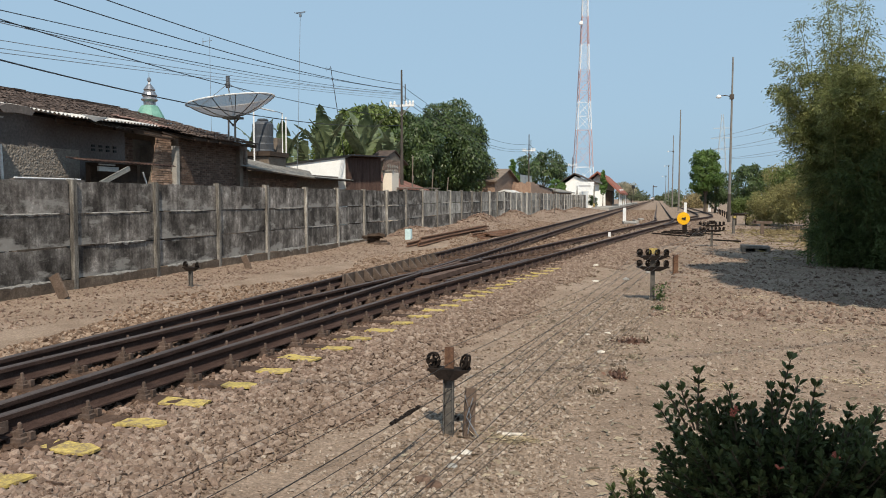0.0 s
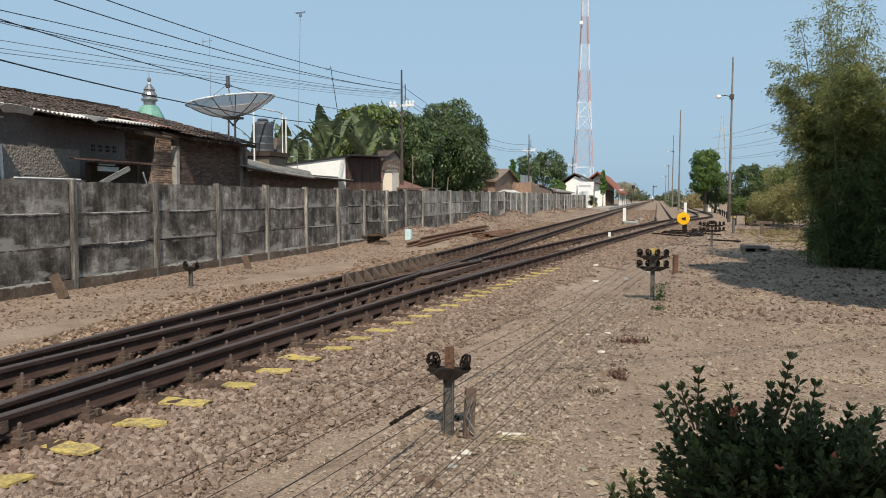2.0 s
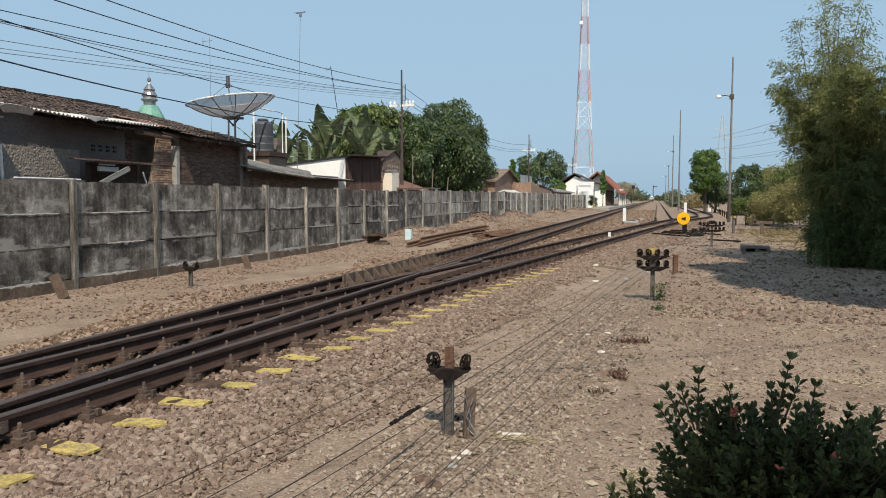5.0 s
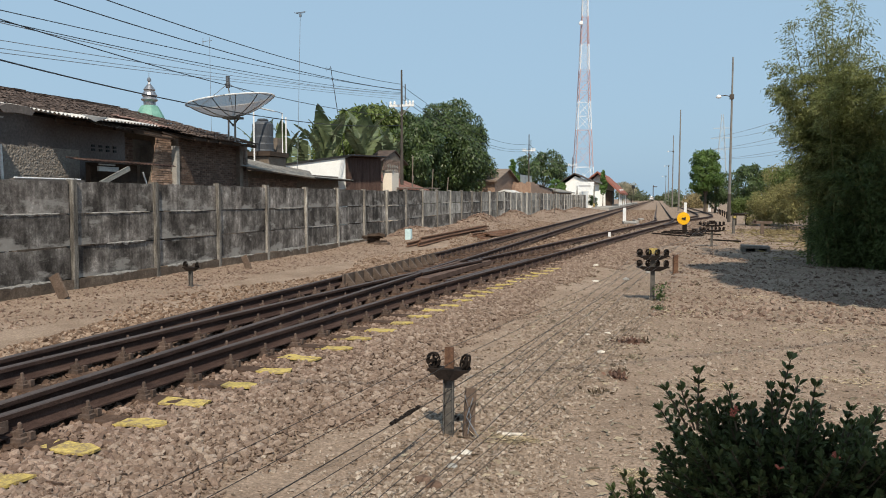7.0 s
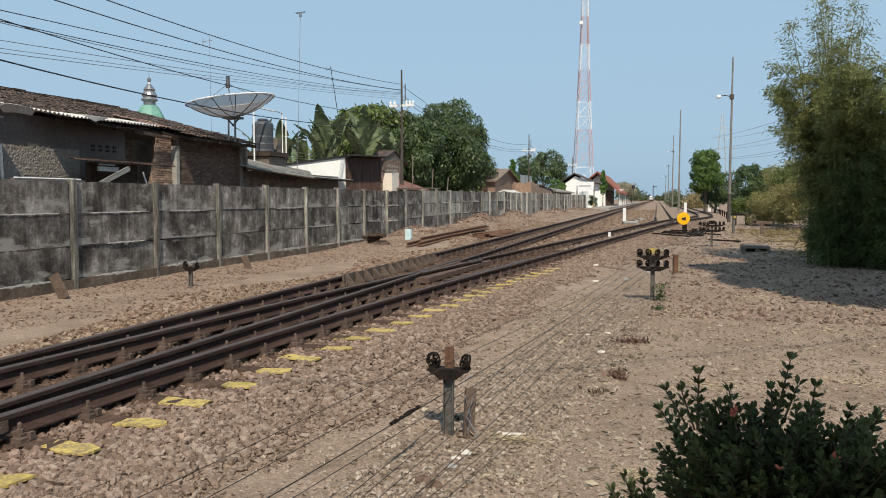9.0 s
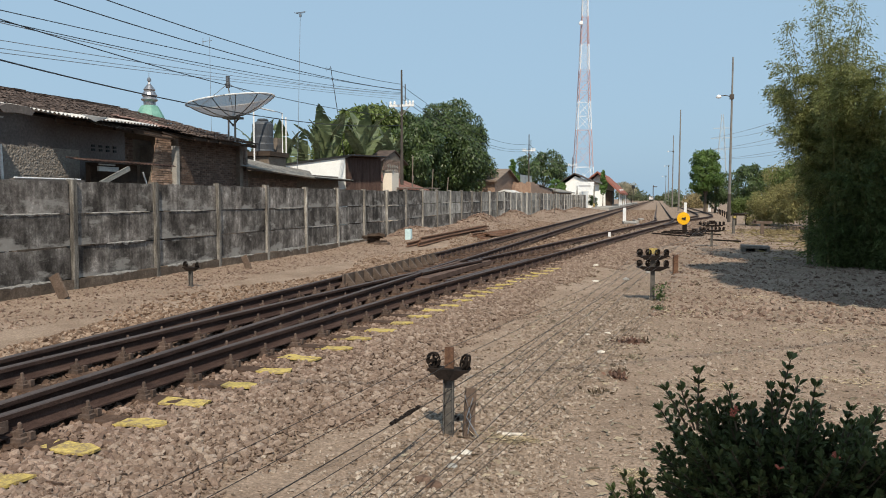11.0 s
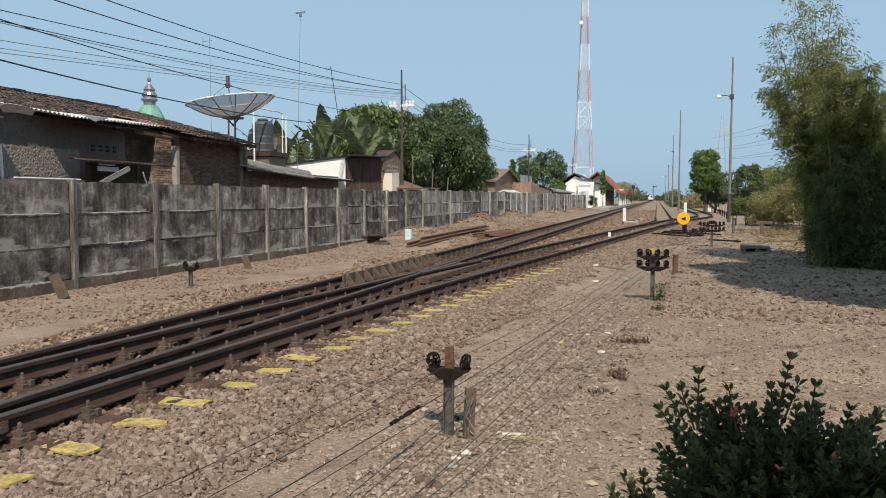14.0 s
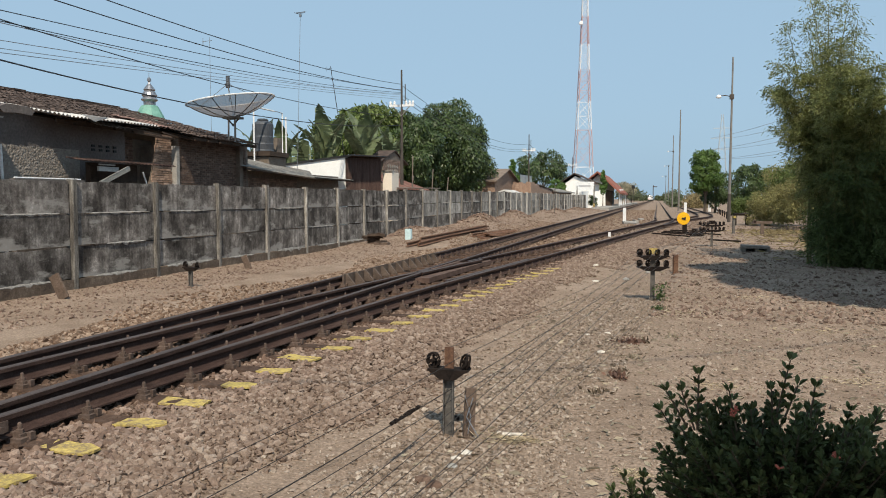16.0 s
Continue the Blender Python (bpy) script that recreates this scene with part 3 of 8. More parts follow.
# the crossing nose, its wing rails and the check rails
nose = Build()
nose.prism([(-0.05, 0, -0.11), (0.05, 0, -0.11), (0.035, 0, 0), (-0.035, 0, 0)], (XA + 0.565 + 0.01, FROG_Y - 0.95, RAIL_Z), (XA + 0.565 + 0.05, FROG_Y + 0.9, RAIL_Z))
nose.box((XA + 0.62, FROG_Y + 0.2, RAIL_Z - 0.115), (0.62, 4.2, 0.09), Matrix.Rotation(radians(-3.4), 3, 'Z'), bevel=0.08)
nose.box((XA + 0.56, FROG_Y + 0.1, RAIL_Z - 0.055), (0.36, 1.9, 0.05), Matrix.Rotation(radians(-3.4), 3, 'Z'), bevel=0.08)
part("crossing_nose", nose, M_NOSE, branch)
for dx, fn in ((-0.10, lambda y: XA + 0.565), (0.11, lambda y: line_b(y) - 0.565)):
    pts = [(fn(y) + dx * (1 + 0.12 * max(0, abs(y - FROG_Y) - 0.9)), y) for y in np.arange(FROG_Y - 1.6, FROG_Y + 1.7, 0.4)]
    part("wing_rail", rail_mesh(pts), None, branch)
guard = [(line_b(y) + 0.565 - 0.085 - 0.03 * max(0, abs(y - 14.2) - 1.6), y) for y in np.arange(11.8, 16.8, 0.3)]
part("check_rail", rail_mesh(guard), None, branch)
# raised check bar inside the main line's far rail, on ribbed chairs
gx = XA - 0.565 + 0.10
for k in range(10):
    y0 = 11.85 + k * 0.555
    flare = 0.05 * max(0, 11.95 - y0) + 0.03 * max(0, y0 - 16.4)
    b = Build().box((gx + flare, y0 + 0.2775, RAIL_Z - 0.07), (0.03, 0.553, 0.22 - 0.02 * (k % 3 == 1)))
    part("check_bar", b, M_CHAIR, main_line, "raised rusty check bar")
for k in range(13):
    y = 11.95 + k * 0.43
    b = Build().prism([(0.0, 0, -0.17), (0.17, 0, -0.17), (0.17, 0, -0.14), (0.03, 0, 0.03), (0.0, 0, 0.03)], (gx + 0.016, y - 0.025, RAIL_Z), (gx + 0.016, y + 0.03, RAIL_Z))
    part("chair_rib", b, M_CHAIR, main_line)

# sleepers: long turnout sleepers near the crossing, then one row for each line
SPACING = 0.545
LENGTHS = {}


def sleeper(owner, x0, x1, y, turn=0.0):
    n = round((x1 - x0) / 0.15) * 0.15
    if n not in LENGTHS:
        LENGTHS[n] = sleeper_mesh(n)
        LENGTHS[n].materials.append(M_SLEEPER)
    ob = part("sleeper", LENGTHS[n], None, owner)
    ob.matrix_basis = pose((x0 + x1) / 2, y, SLEEPER_TOP, 0, 0, turn)
    return ob


rnd = random.Random(3)
far_sleepers = {"main": Build(), "loop": Build(), "siding": Build()}
for k in range(-24, 420):
    y = 3.15 + k * SPACING
    if y < -9:
        continue
    xb = line_b(y)
    if xb - XA < 2.15:
        if y < 24:
            sleeper(main_line, XA - 1.02, xb + 1.02, y, rnd.uniform(-0.5, 0.5))
            if y < 16.5:
                ob = part("painted_end", PAINTS[k % 6], None, main_line)
                ob.matrix_basis = pose(xb + 1.05 + rnd.uniform(-0.04, 0.05), y + rnd.uniform(-0.02, 0.02), SLEEPER_TOP - 0.002, 0, rnd.uniform(-3, 4), rnd.uniform(-6, 6))
        else:
            far_sleepers["main"].box(((XA + xb) / 2, y, SLEEPER_TOP - 0.075), (xb - XA + 2, 0.2, 0.08))
    else:
        far_sleepers["main"].box((XA, y, SLEEPER_TOP - 0.075), (2.0, 0.2, 0.08))
        if y < 36:
            far_sleepers["loop"].box((xb, y, SLEEPER_TOP - 0.075), (2.0, 0.2, 0.08))
        elif y < 52:
            xd = line_d(y)
            far_sleepers["loop"].box(((xb + xd) / 2, y, SLEEPER_TOP - 0.075), (2.0 + xd - xb, 0.2, 0.08))
        else:
            far_sleepers["loop"].box((xb, y, SLEEPER_TOP - 0.075), (2.0, 0.2, 0.08))
            far_sleepers["siding"].box((line_d(y), y, SLEEPER_TOP - 0.075), (2.0, 0.2, 0.08))
for key, owner in (("main", main_line), ("loop", branch), ("siding", siding)):
    ob = part("sleeper_rest", far_sleepers[key], M_SLEEPER_DUST, owner)
    ob["kind"] = "stuff"


def rail_clips():
    for k in range(-6, 40):
        y = 3.15 + k * SPACING
        for fn, owner in ((straight_a, main_line), (line_b, branch)):
            for side in (-GAUGE / 2, GAUGE / 2):
                if abs(y - FROG_Y) < 1.2 and ((owner is main_line) == (side > 0)):
                    continue
                for out in (-1, 1):
                    if y > 16 and out < 0:
                        continue
                    x = fn(y) + side + out * 0.092
                    ob = part("rail_clip", CLIP, None, owner)
                    ob.matrix_basis = pose(x, y, SLEEPER_TOP, 0, 0, 0 if out > 0 else 180)


rail_clips()
joint = Build()
joint.box((line_b(3.35) + 0.565 + 0.045, 3.35, RAIL_Z - 0.07), (0.03, 0.62, 0.07))
for k in range(4):
    joint.tube([(line_b(3.35) + 0.60, 3.12 + k * 0.15, RAIL_Z - 0.07), (line_b(3.35) + 0.675, 3.12 + k * 0.15, RAIL_Z - 0.07)], 0.022, 6)
part("fishplate", joint, M_BOLT, branch)

# ------------------------------------------------------------ concrete panel fence
FX, BAY = -10.37, 2.4
fence = thing("panel_fence", "tall precast concrete panel fence black with mildew beside the track", "fence", kind="structure")


def panel_mesh(seed):
    """One precast panel, its edges a little chipped."""
    r = random.Random(seed)
    n = 9
    vs, fs = [], []
    for s, x in ((0, 0.025), (1, -0.025)):
        r.seed(seed)
        for i in range(n + 1):
            y = -1.12 + 2.24 * i / n
            chip = r.choice((0, 0, 0, 0.008, 0.02)) if seed else 0
            vs += [(x, y, 0.008 + chip * 0.4), (x, y, 0.592 - chip)]
    c = 2 * (n + 1)
    for i in range(n):
        a = 2 * i
        fs += [(a, a + 2, a + 3, a + 1), (c + a + 1, c + a + 3, c + a + 2, c + a), (a + 1, a + 3, c + a + 3, c + a + 1), (a, c + a, c + a + 2, a + 2)]
    fs += [(0, 1, c + 1, c), (c - 2, 2 * c - 2, 2 * c - 1, c - 1)]
    return Build().add(vs, fs).mesh("panel")


PANELS = [panel_mesh(s) for s in (1, 2, 3, 4)]
PALE = [panel_mesh(s) for s in (1, 2, 3, 4)]
for me, me2 in zip(PANELS, PALE):
    me.materials.append(M_FENCE)
    me2.materials.append(M_FENCE_PALE)
pb = Build().box((0, 0, 1.02), (0.165, 0.13, 2.3), bevel=0.018)
POST = pb.mesh("post")
POST.materials.append(M_FPOST)
POST_PALE = pb.mesh("post")
POST_PALE.materials.append(M_FPOST_PALE)


def fence_rise(y):
    return float(np.interp(y, [0, 28, 33, 57, 80, 122], [0, 0.0, 0.07, 0.17, 0.2, 0.24]))


rnd.seed(11)
for k in range(-3, 46):
    y = 11.53 + BAY * k
    z = fence_rise(y)
    ob = part("post", POST_PALE if y > 36 and rnd.random() < 0.7 else POST, None, fence)
    ob.matrix_basis = pose(FX + 0.0, y, z - 0.14 + rnd.uniform(-0.02, 0.02), rnd.uniform(-0.8, 0.8), rnd.uniform(-0.4, 0.4), 0)
    for row in range(3):
        ob = part("panel", (PALE if y > 43 and k % 7 != 3 and rnd.random() < 0.88 or 33 < y < 38 and row else PANELS)[rnd.randrange(4)], None, fence)
        ob.matrix_basis = pose(FX + rnd.uniform(-0.012, 0.012), y + BAY / 2, z + 0.185 + row * 0.604, rnd.uniform(-0.25, 0.25), rnd.uniform(-0.7, 0.7), 0)
    foot = Build()
    foot.box((FX + 0.015, y + BAY / 2, z - 0.03), (0.12, BAY - 0.14, 0.42))
    part("footing", foot, M_FOOTING, fence)

# pale mortar smeared along the joints and the foot of the near bays
M_SMEAR = mat("pale_mortar_smear", [(0.15, 0.14, 0.128), (0.30, 0.284, 0.262), (0.45, 0.428, 0.398)], scale=9, rough=0.95, bump=0.6, fine=40)


def smear_mesh(seed):
    """A ragged low ridge of mortar, 1 m long before scaling."""
    r = random.Random(seed)
    n = 16
    vs, fs = [], []
    for i in range(n + 1):
        y = -0.5 + i / n
        e = min(1.0, 4 * min(i, n - i) / n + 0.15)
        up, dn = 0.018 * e * r.uniform(0.6, 1.4), -0.05 * e * r.uniform(0.2, 1.6)
        vs += [(0.004, y, up), (0.016, y, (up + dn) * 0.4), (0.004, y, dn)]
    for i in range(n):
        a = 3 * i
        fs += [(a, a + 3, a + 4, a + 1), (a + 1, a + 4, a + 5, a + 2)]
    me = Build().add([(x, y, z) for x, y, z in vs], [tuple(reversed(f)) for f in fs]).mesh("mortar_smear")
    me.materials.append(M_SMEAR)
    return me


SMEARS = [smear_mesh(s) for s in range(5)]
rnd.seed(23)
for k in range(-2, 34):
    y = 11.53 + BAY * k + BAY / 2
    z = fence_rise(y)
    for row in range(3):
        if rnd.random() < (0.95 if row == 0 else 0.4 if k < 12 else 0.8):
            ob = part("mortar_smear", SMEARS[rnd.randrange(5)], None, fence)
            tall = rnd.uniform(1.0, 2.4) if row == 0 else rnd.uniform(0.5, 0.9)
            long = rnd.uniform(1.2, 2.1) if row == 0 else rnd.uniform(0.7, 2.0)
            ob.matrix_basis = Matrix.Translation((FX + 0.062 if row == 0 else FX + 0.03, y + rnd.uniform(-0.5, 0.5) * (2.2 - long), z + 0.19 + row * 0.604)) @ Matrix.Diagonal((1, long, tall, 1))
            if row == 0:
                ob.matrix_basis = ob.matrix_basis @ Matrix.Translation((0.0, 0, 0.005))

# ------------------------------------------------------------ houses behind the fence
def bricks(o, along, courses, length, height=0.062, long=0.215, depth=0.03, seed=1, gap=0.013, normal=(1, 0, 0), keep=None):
    """Courses of single bricks on a wall face, each a little uneven."""
    r = random.Random(seed)
    o, d, n = Vector(o), Vector(along).normalized(), Vector(normal)
    b = Build()
    t = Matrix((d, n, Vector((0, 0, 1)))).transposed()
    for c in range(courses):
        u = -(c % 2) * long / 2
        while u < length:
            a, e = max(0, u), min(length, u + long - gap)
            if e - a > 0.03 and (keep is None or keep(a, c * height)):
                p = o + d * (a + e) / 2 + Vector((0, 0, (c + 0.5) * height)) + n * r.uniform(-0.006, 0.008)
                b.box(p, (e - a, depth, height - gap), t)
            u += long
    return b


BRICKS = {}
# darker copy of the old brick, with the shade under the eaves in its colour
M_BRICK_SHADED = mat("shaded_old_brick", [(0.085, 0.057, 0.045), (0.15, 0.10, 0.077), (0.24, 0.17, 0.134)], scale=6, rough=0.92, bump=0.5, fine=50, each=0.35, dist=0.01)


def brick_parts(owner, o, courses, length, z_from, seed, height=0.062, long=0.215, depth=0.03, gap=0.013, material=M_BRICK_PIECE):
    """Single bricks as parts on a wall that faces the track, from the course at z_from up."""
    r = random.Random(seed)
    for c in range(courses):
        z = o[2] + (c + 0.5) * height
        u = -(c % 2) * long / 2
        while u < length:
            a, e = max(0, u), min(length, u + long - gap)
            u += long
            if e - a < 0.05 or z < z_from:
                continue
            n = round((e - a) / 0.02)
            if (n, material.name) not in BRICKS:
                me = Build().box((0, 0, 0), (depth, n * 0.02, height - gap)).mesh("brick")
                me.materials.append(material)
                BRICKS[n, material.name] = me
            ob = part("brick", BRICKS[n, material.name], None, owner)
            ob.matrix_basis = pose(o[0] + r.uniform(-0.006, 0.009), o[1] + (a + e) / 2, z, 0, r.uniform(-1.5, 1.5), r.uniform(-0.8, 0.8))


def tile_roof(o, along, up, rows, cols, seed=1, lift=0.028, drop=0.03, missing=0.0, sag=0.0):
    """Pantiles laid in overlapping rows; o the lower corner, along the eaves, up the slope."""
    r = random.Random(seed)
    o, a, u = Vector(o), Vector(along), Vector(up)
    nrm = a.cross(u).normalized()
    if nrm.z < 0:
        nrm = -nrm
    b = Build()
    for j in range(rows):
        for i in range(cols):
            if r.random() < missing:
                continue
            p = o + a * (i / cols) + u * (j / rows) + nrm * (r.uniform(-0.012, 0.02) - sag * math.sin(math.pi * i / cols))
            da, du = a / cols * 1.02, u / rows * 1.18
            tilt = nrm * drop
            prof = [(0, 0), (0.22, -0.6), (0.5, -0.35), (0.75, 0.8), (1.0, 0.35)]
            low = [p + da * s + nrm * lift * h + tilt + u * r.uniform(-0.006, 0.006) for s, h in prof]
            high = [p + da * s + nrm * lift * h + du for s, h in prof]
            und = [q - nrm * 0.014 for q in low]
            vs = low + high + und
            fs = [(k, k + 1, k + 6, k + 5) for k in range(4)] + [(k + 10, k + 11, k + 1, k) for k in range(4)]
            b.add(vs, fs)
    return b


row_house = thing("row_house", "single-storey house of grey cement and brick under sagging dark clay tiles", "house")
WX = -12.6                                       # face of its wall
b = Build()
b.box((WX - 0.1, 9.9, 1.55), (0.2, 11.9, 3.7))
part("wall", b, M_RENDER, row_house, "grey cement rendered wall")
# rougher coat on the lower half of the wall
b = Build()
nv, nu = 68, 150
vs, fs = [], []
for j in range(nv + 1):
    for i in range(nu + 1):
        y, z = 11.3 + 3.0 * i / nu, 1.4 + 1.36 * j / nv
        vs.append((WX + 0.012 + 0.018 * abs(noise.noise((y * 15, z * 15, 2))) + 0.008 * noise.noise((y * 26, z * 26, 4)), y, z))
for j in range(nv):
    for i in range(nu):
        a = j * (nu + 1) + i
        fs.append((a, a + 1, a + nu + 2, a + nu + 1))
b.add(vs, fs)
part("roughcast", b, M_ROUGHCAST, row_house, "rough unsmoothed cement coat")
for k in range(4):
    for j in range(2):
        b = Build().box((WX + 0.012, 14.75 + k * 0.24, 2.80 + j * 0.09), (0.03, 0.10, 0.055))
        part("air_vent", b, M_BLACK, row_house)
# brick part beyond, set back, with a cement pillar
for name, c, s in (("wall", (WX - 0.95, 16.7, 1.55), (0.2, 2.6, 3.4)), ("pier", (WX - 0.55, 17.68, 1.5), (0.8, 0.34, 3.2)), ("wall", (WX - 0.16, 19.95, 1.55), (0.2, 3.6, 3.6))):
    part(name, Build().box(c, s), M_MORTAR, row_house)
# both walls under the eaves take the brick darkened for shade
brick_parts(row_house, (WX - 0.045, 18.1, 1.6), 28, 3.5, 2.0, 4, material=M_BRICK_SHADED)
brick_parts(row_house, (WX - 0.835, 15.9, 1.6), 27, 1.3, 2.0, 9, material=M_BRICK_SHADED)
for k in range(7):                               # the broken-edged pier beside the pillar
    lead = 0.0 + 0.05 * k
    brick_parts(row_house, (WX - 0.135, 16.93 + lead, 1.6 + 4 * 0.062 * k), 4, 0.95 - lead, 1.7, 60 + k)
b = Build().box((WX - 0.1, 17.97, 1.5), (0.24, 0.17, 3.2), bevel=0.02)
part("pillar", b, M_CONCRETE, row_house, "grey cement pillar")
b = Build().box((WX + 0.02, 16.75, 3.33), (0.04, 1.9, 0.10), Matrix.Rotation(radians(-2.5), 3, 'X'))
part("fascia_board", b, M_BRICK, row_house, "faded orange-tan fascia")
# roof: front slope in stretches, hidden back slope, ridge
up1 = Vector((-17 + 12.05, 0, 4.62 - 3.36))
for y0, y1, x0, cols, seed in ((4.0, 11.5, -12.05, 30, 1), (11.5, 13.0, -12.4, 6, 2), (13.0, 15.95, -12.05, 12, 5), (15.95, 17.8, -12.8, 8, 4), (17.8, 21.35, -12.0, 14, 3)):
    up = Vector((-17 - x0, 0, 4.62 - 3.36 + (x0 + 12.05) * 0.2545))
    tiling = part("roof_tiling", tile_roof((x0, y0, 3.36 - (x0 + 12.05) * 0.2545), (0, y1 - y0, 0), up, 22, int(cols * 1.45), seed, lift=0.022, drop=0.034, missing=0.012, sag=0.03), M_TILE, row_house, "weathered dark clay tiles")
    tiling["kind"] = "stuff"
b = Build()
b.add([(-17, 4, 4.6), (-17, 21.3, 4.6), (-22, 21.3, 3.3), (-22, 4, 3.3), (-17, 4, 4.55), (-17, 21.3, 4.55), (-22, 21.3, 3.25), (-22, 4, 3.25)],
      [(0, 1, 2, 3), (7, 6, 5, 4), (0, 3, 7, 4), (1, 5, 6, 2), (3, 2, 6, 7)])
b.add([(-12.82, 4, 3.47), (-12.82, 21.25, 3.47), (-17, 21.25, 4.52), (-17, 4, 4.52)], [(0, 1, 2, 3)])
part("roof_boarding", b, M_WOOD_DARK, row_house)
b = Build()
for k in range(36):
    b.box((-17, 4.2 + k * 0.475, 4.63 + rnd.uniform(-0.015, 0.02)), (0.26, 0.47, 0.05), bevel=0.02)
part("ridge_tiles", b, M_TILE, row_house)
b = Build()
b.add([(-12.5, 21.2, 0), (-22, 21.2, 0), (-22, 21.2, 3.25), (-17, 21.2, 4.5), (-12.5, 21.2, 3.35), (-12.5, 21.0, 0), (-22, 21.0, 0), (-22, 21.0, 3.25), (-17, 21.0, 4.5), (-12.5, 21.0, 3.35)],
      [(0, 1, 2, 3, 4), (9, 8, 7, 6, 5), (0, 4, 9, 5)])
part("gable_wall", b, M_MORTAR, row_house)
for y0, y1 in ((4.2, 11.4), (13.1, 15.9), (17.9, 21.3)):
    part("eaves_board", Build().box((-12.09, (y0 + y1) / 2, 3.29), (0.03, y1 - y0, 0.09)), M_WOOD_DARK, row_house)
for y in np.arange(4.3, 21.3, 0.62):
    if y < 11.4 or 13.1 < y < 15.9 or y > 17.9:
        part("rafter", Build().tube([(-12.0, y, 3.25), (-14, y, 3.76)], 0.03, 4), M_WOOD_DARK, row_house)
M_TILE_PINK = mat("faded_pink_tile", [(0.12, 0.075, 0.063), (0.20, 0.125, 0.105), (0.29, 0.195, 0.168)], scale=4, rough=0.92, bump=0.4, fine=20, island=0.35)
patch = part("roof_patch", tile_roof((-12.79, 16.9, 3.59), (0, 1.45, -0.05), (-1.1, 0, 0.28), 5, 9, 41, lift=0.022, drop=0.034), M_TILE_PINK, row_house, "newer pinkish clay tiles")
patch["kind"] = "stuff"
b = Build()
for y0, z0, y1, z1 in ((15.35, 3.32, 17.8, 3.27), (16.1, 3.38, 17.2, 3.33), (17.2, 3.40, 18.4, 3.26)):
    b.tube([(-12.5, y0, z0), (-12.52, y1, z1)], 0.026, 4)
part("broken_batten", b, M_WOOD_DARK, row_house)
b = Build()
b.prism([(0, -0.42, -0.02), (0, -0.2, 0.06), (0, 0.30, 0.05), (0, 0.42, -0.03), (0, 0.35, -0.11), (0, 0.0, -0.09), (0, -0.3, -0.12)], (-11.6, 11.62, 3.37), (-11.9, 11.62, 3.42))
part("eaves_lip", b, M_RENDER, row_house, "broken pale cement lip")
b = Build()
b.prism([(0, -0.42, 0.05), (0, 0.42, 0.05), (0, 0.1, -0.03), (0, 0.0, -0.07), (0, -0.1, -0.05)], (-11.60, 13.7, 3.38), (-11.615, 13.7, 3.385))
part("torn_sheet", b, M_SHEET_WHITE, row_house, "torn hanging end of a sheet")
# pale corrugated awning under the eaves, two stretches and a batten between
b = Build()
b.wavy((-11.62, 12.95, 3.36), (0, 2.9, 0.06), (-0.95, 0, 0.16), 26, 0.02, seed=2)
part("awning_sheet", b, M_SHEET_WHITE, row_house, "pale corrugated awning sheet")
b = Build()
b.wavy((-11.66, 6.0, 3.42), (0, 5.6, 0.0), (-0.95, 0, 0.16), 50, 0.02, seed=3)
part("awning_sheet", b, M_SHEET_WHITE, row_house, "pale corrugated awning sheet")
b = Build()
b.wavy((-11.62, 11.5, 3.42), (0, 1.5, -0.05), (-0.13, 0, 0.02), 13, 0.02, seed=4)
b.box((-12.2, 11.05, 3.25), (0.5, 1.2, 0.03), Matrix.Rotation(radians(10), 3, 'Y'))
part("batten", b, M_SHEET_WHITE, row_house)
b = Build()
b.wavy((-11.8, 13.9, 3.30), (0, 1.0, -0.02), (-0.3, 0.1, 0.10), 8, 0.02, seed=5)
part("bent_sheet", b, M_SHEET_GREY, row_house)
b = Build().tube([(WX + 0.06, 12.2, 0.2), (WX + 0.06, 12.12, 2.75)], 0.03, 8)
part("downpipe", b, M_WHITE_GLOSS, row_house)
tagged(row_house, group="houses behind the fence")

lean_to = thing("lean_to_shelter", "small rusty corrugated lean-to shelter against the house wall", "shelter")
b = Build().wavy((-11.55, 13.3, 2.475), (0, 3.1, 0.0), (-0.5, 0, 0.07), 24, 0.016, seed=6)
part("roof_sheet", b, M_SHEET_RUST, lean_to)
b = Build()
b.box((-11.7, 14.15, 2.32), (0.05, 0.62, 0.10))
b.box((-11.72, 14.15, 2.415), (0.03, 0.5, 0.03))
part("white_board", b, M_SHEET_WHITE, lean_to, "white painted board")
b = Build().box((-11.5, 14.13, 2.17), (0.05, 0.98, 0.10), Matrix.Rotation(radians(21.5), 3, 'X'))
part("brace", b, M_CONCRETE, lean_to, "pale slanting timber brace")
for y in (13.95,):
    part("post", Build().box((-12.0, y, 1.2), (0.08, 0.08, 2.4)), M_WOOD_DARK, lean_to)
# dark board put in for the shade below the lean-to's sheet
part("back_board", Build().box((-12.1, 14.78, 1.62), (0.05, 1.66, 1.7)), M_WOOD_DARK, lean_to)
b = Build().tube([(-11.62, 15.35, 2.03), (-11.6, 15.2, 2.28)], 0.018, 6)
part("stick", b, M_WHITE_GLOSS, lean_to)
b = Build().tube([(-10.9, 10.8, 2.04), (-10.9, 12.4, 2.04)], 0.015, 6)
solid("white_pipe", b, M_WHITE_GLOSS, "white plastic pipe lying along behind the fence", "pipe", at=(0, 0, 0))
b = Build()
b.box((-10.9, 11.6, 1.0), (0.1, 1.7, 2.05))
solid("inner_wall", b, M_RENDER, "low grey cement wall close behind the fence", "wall")

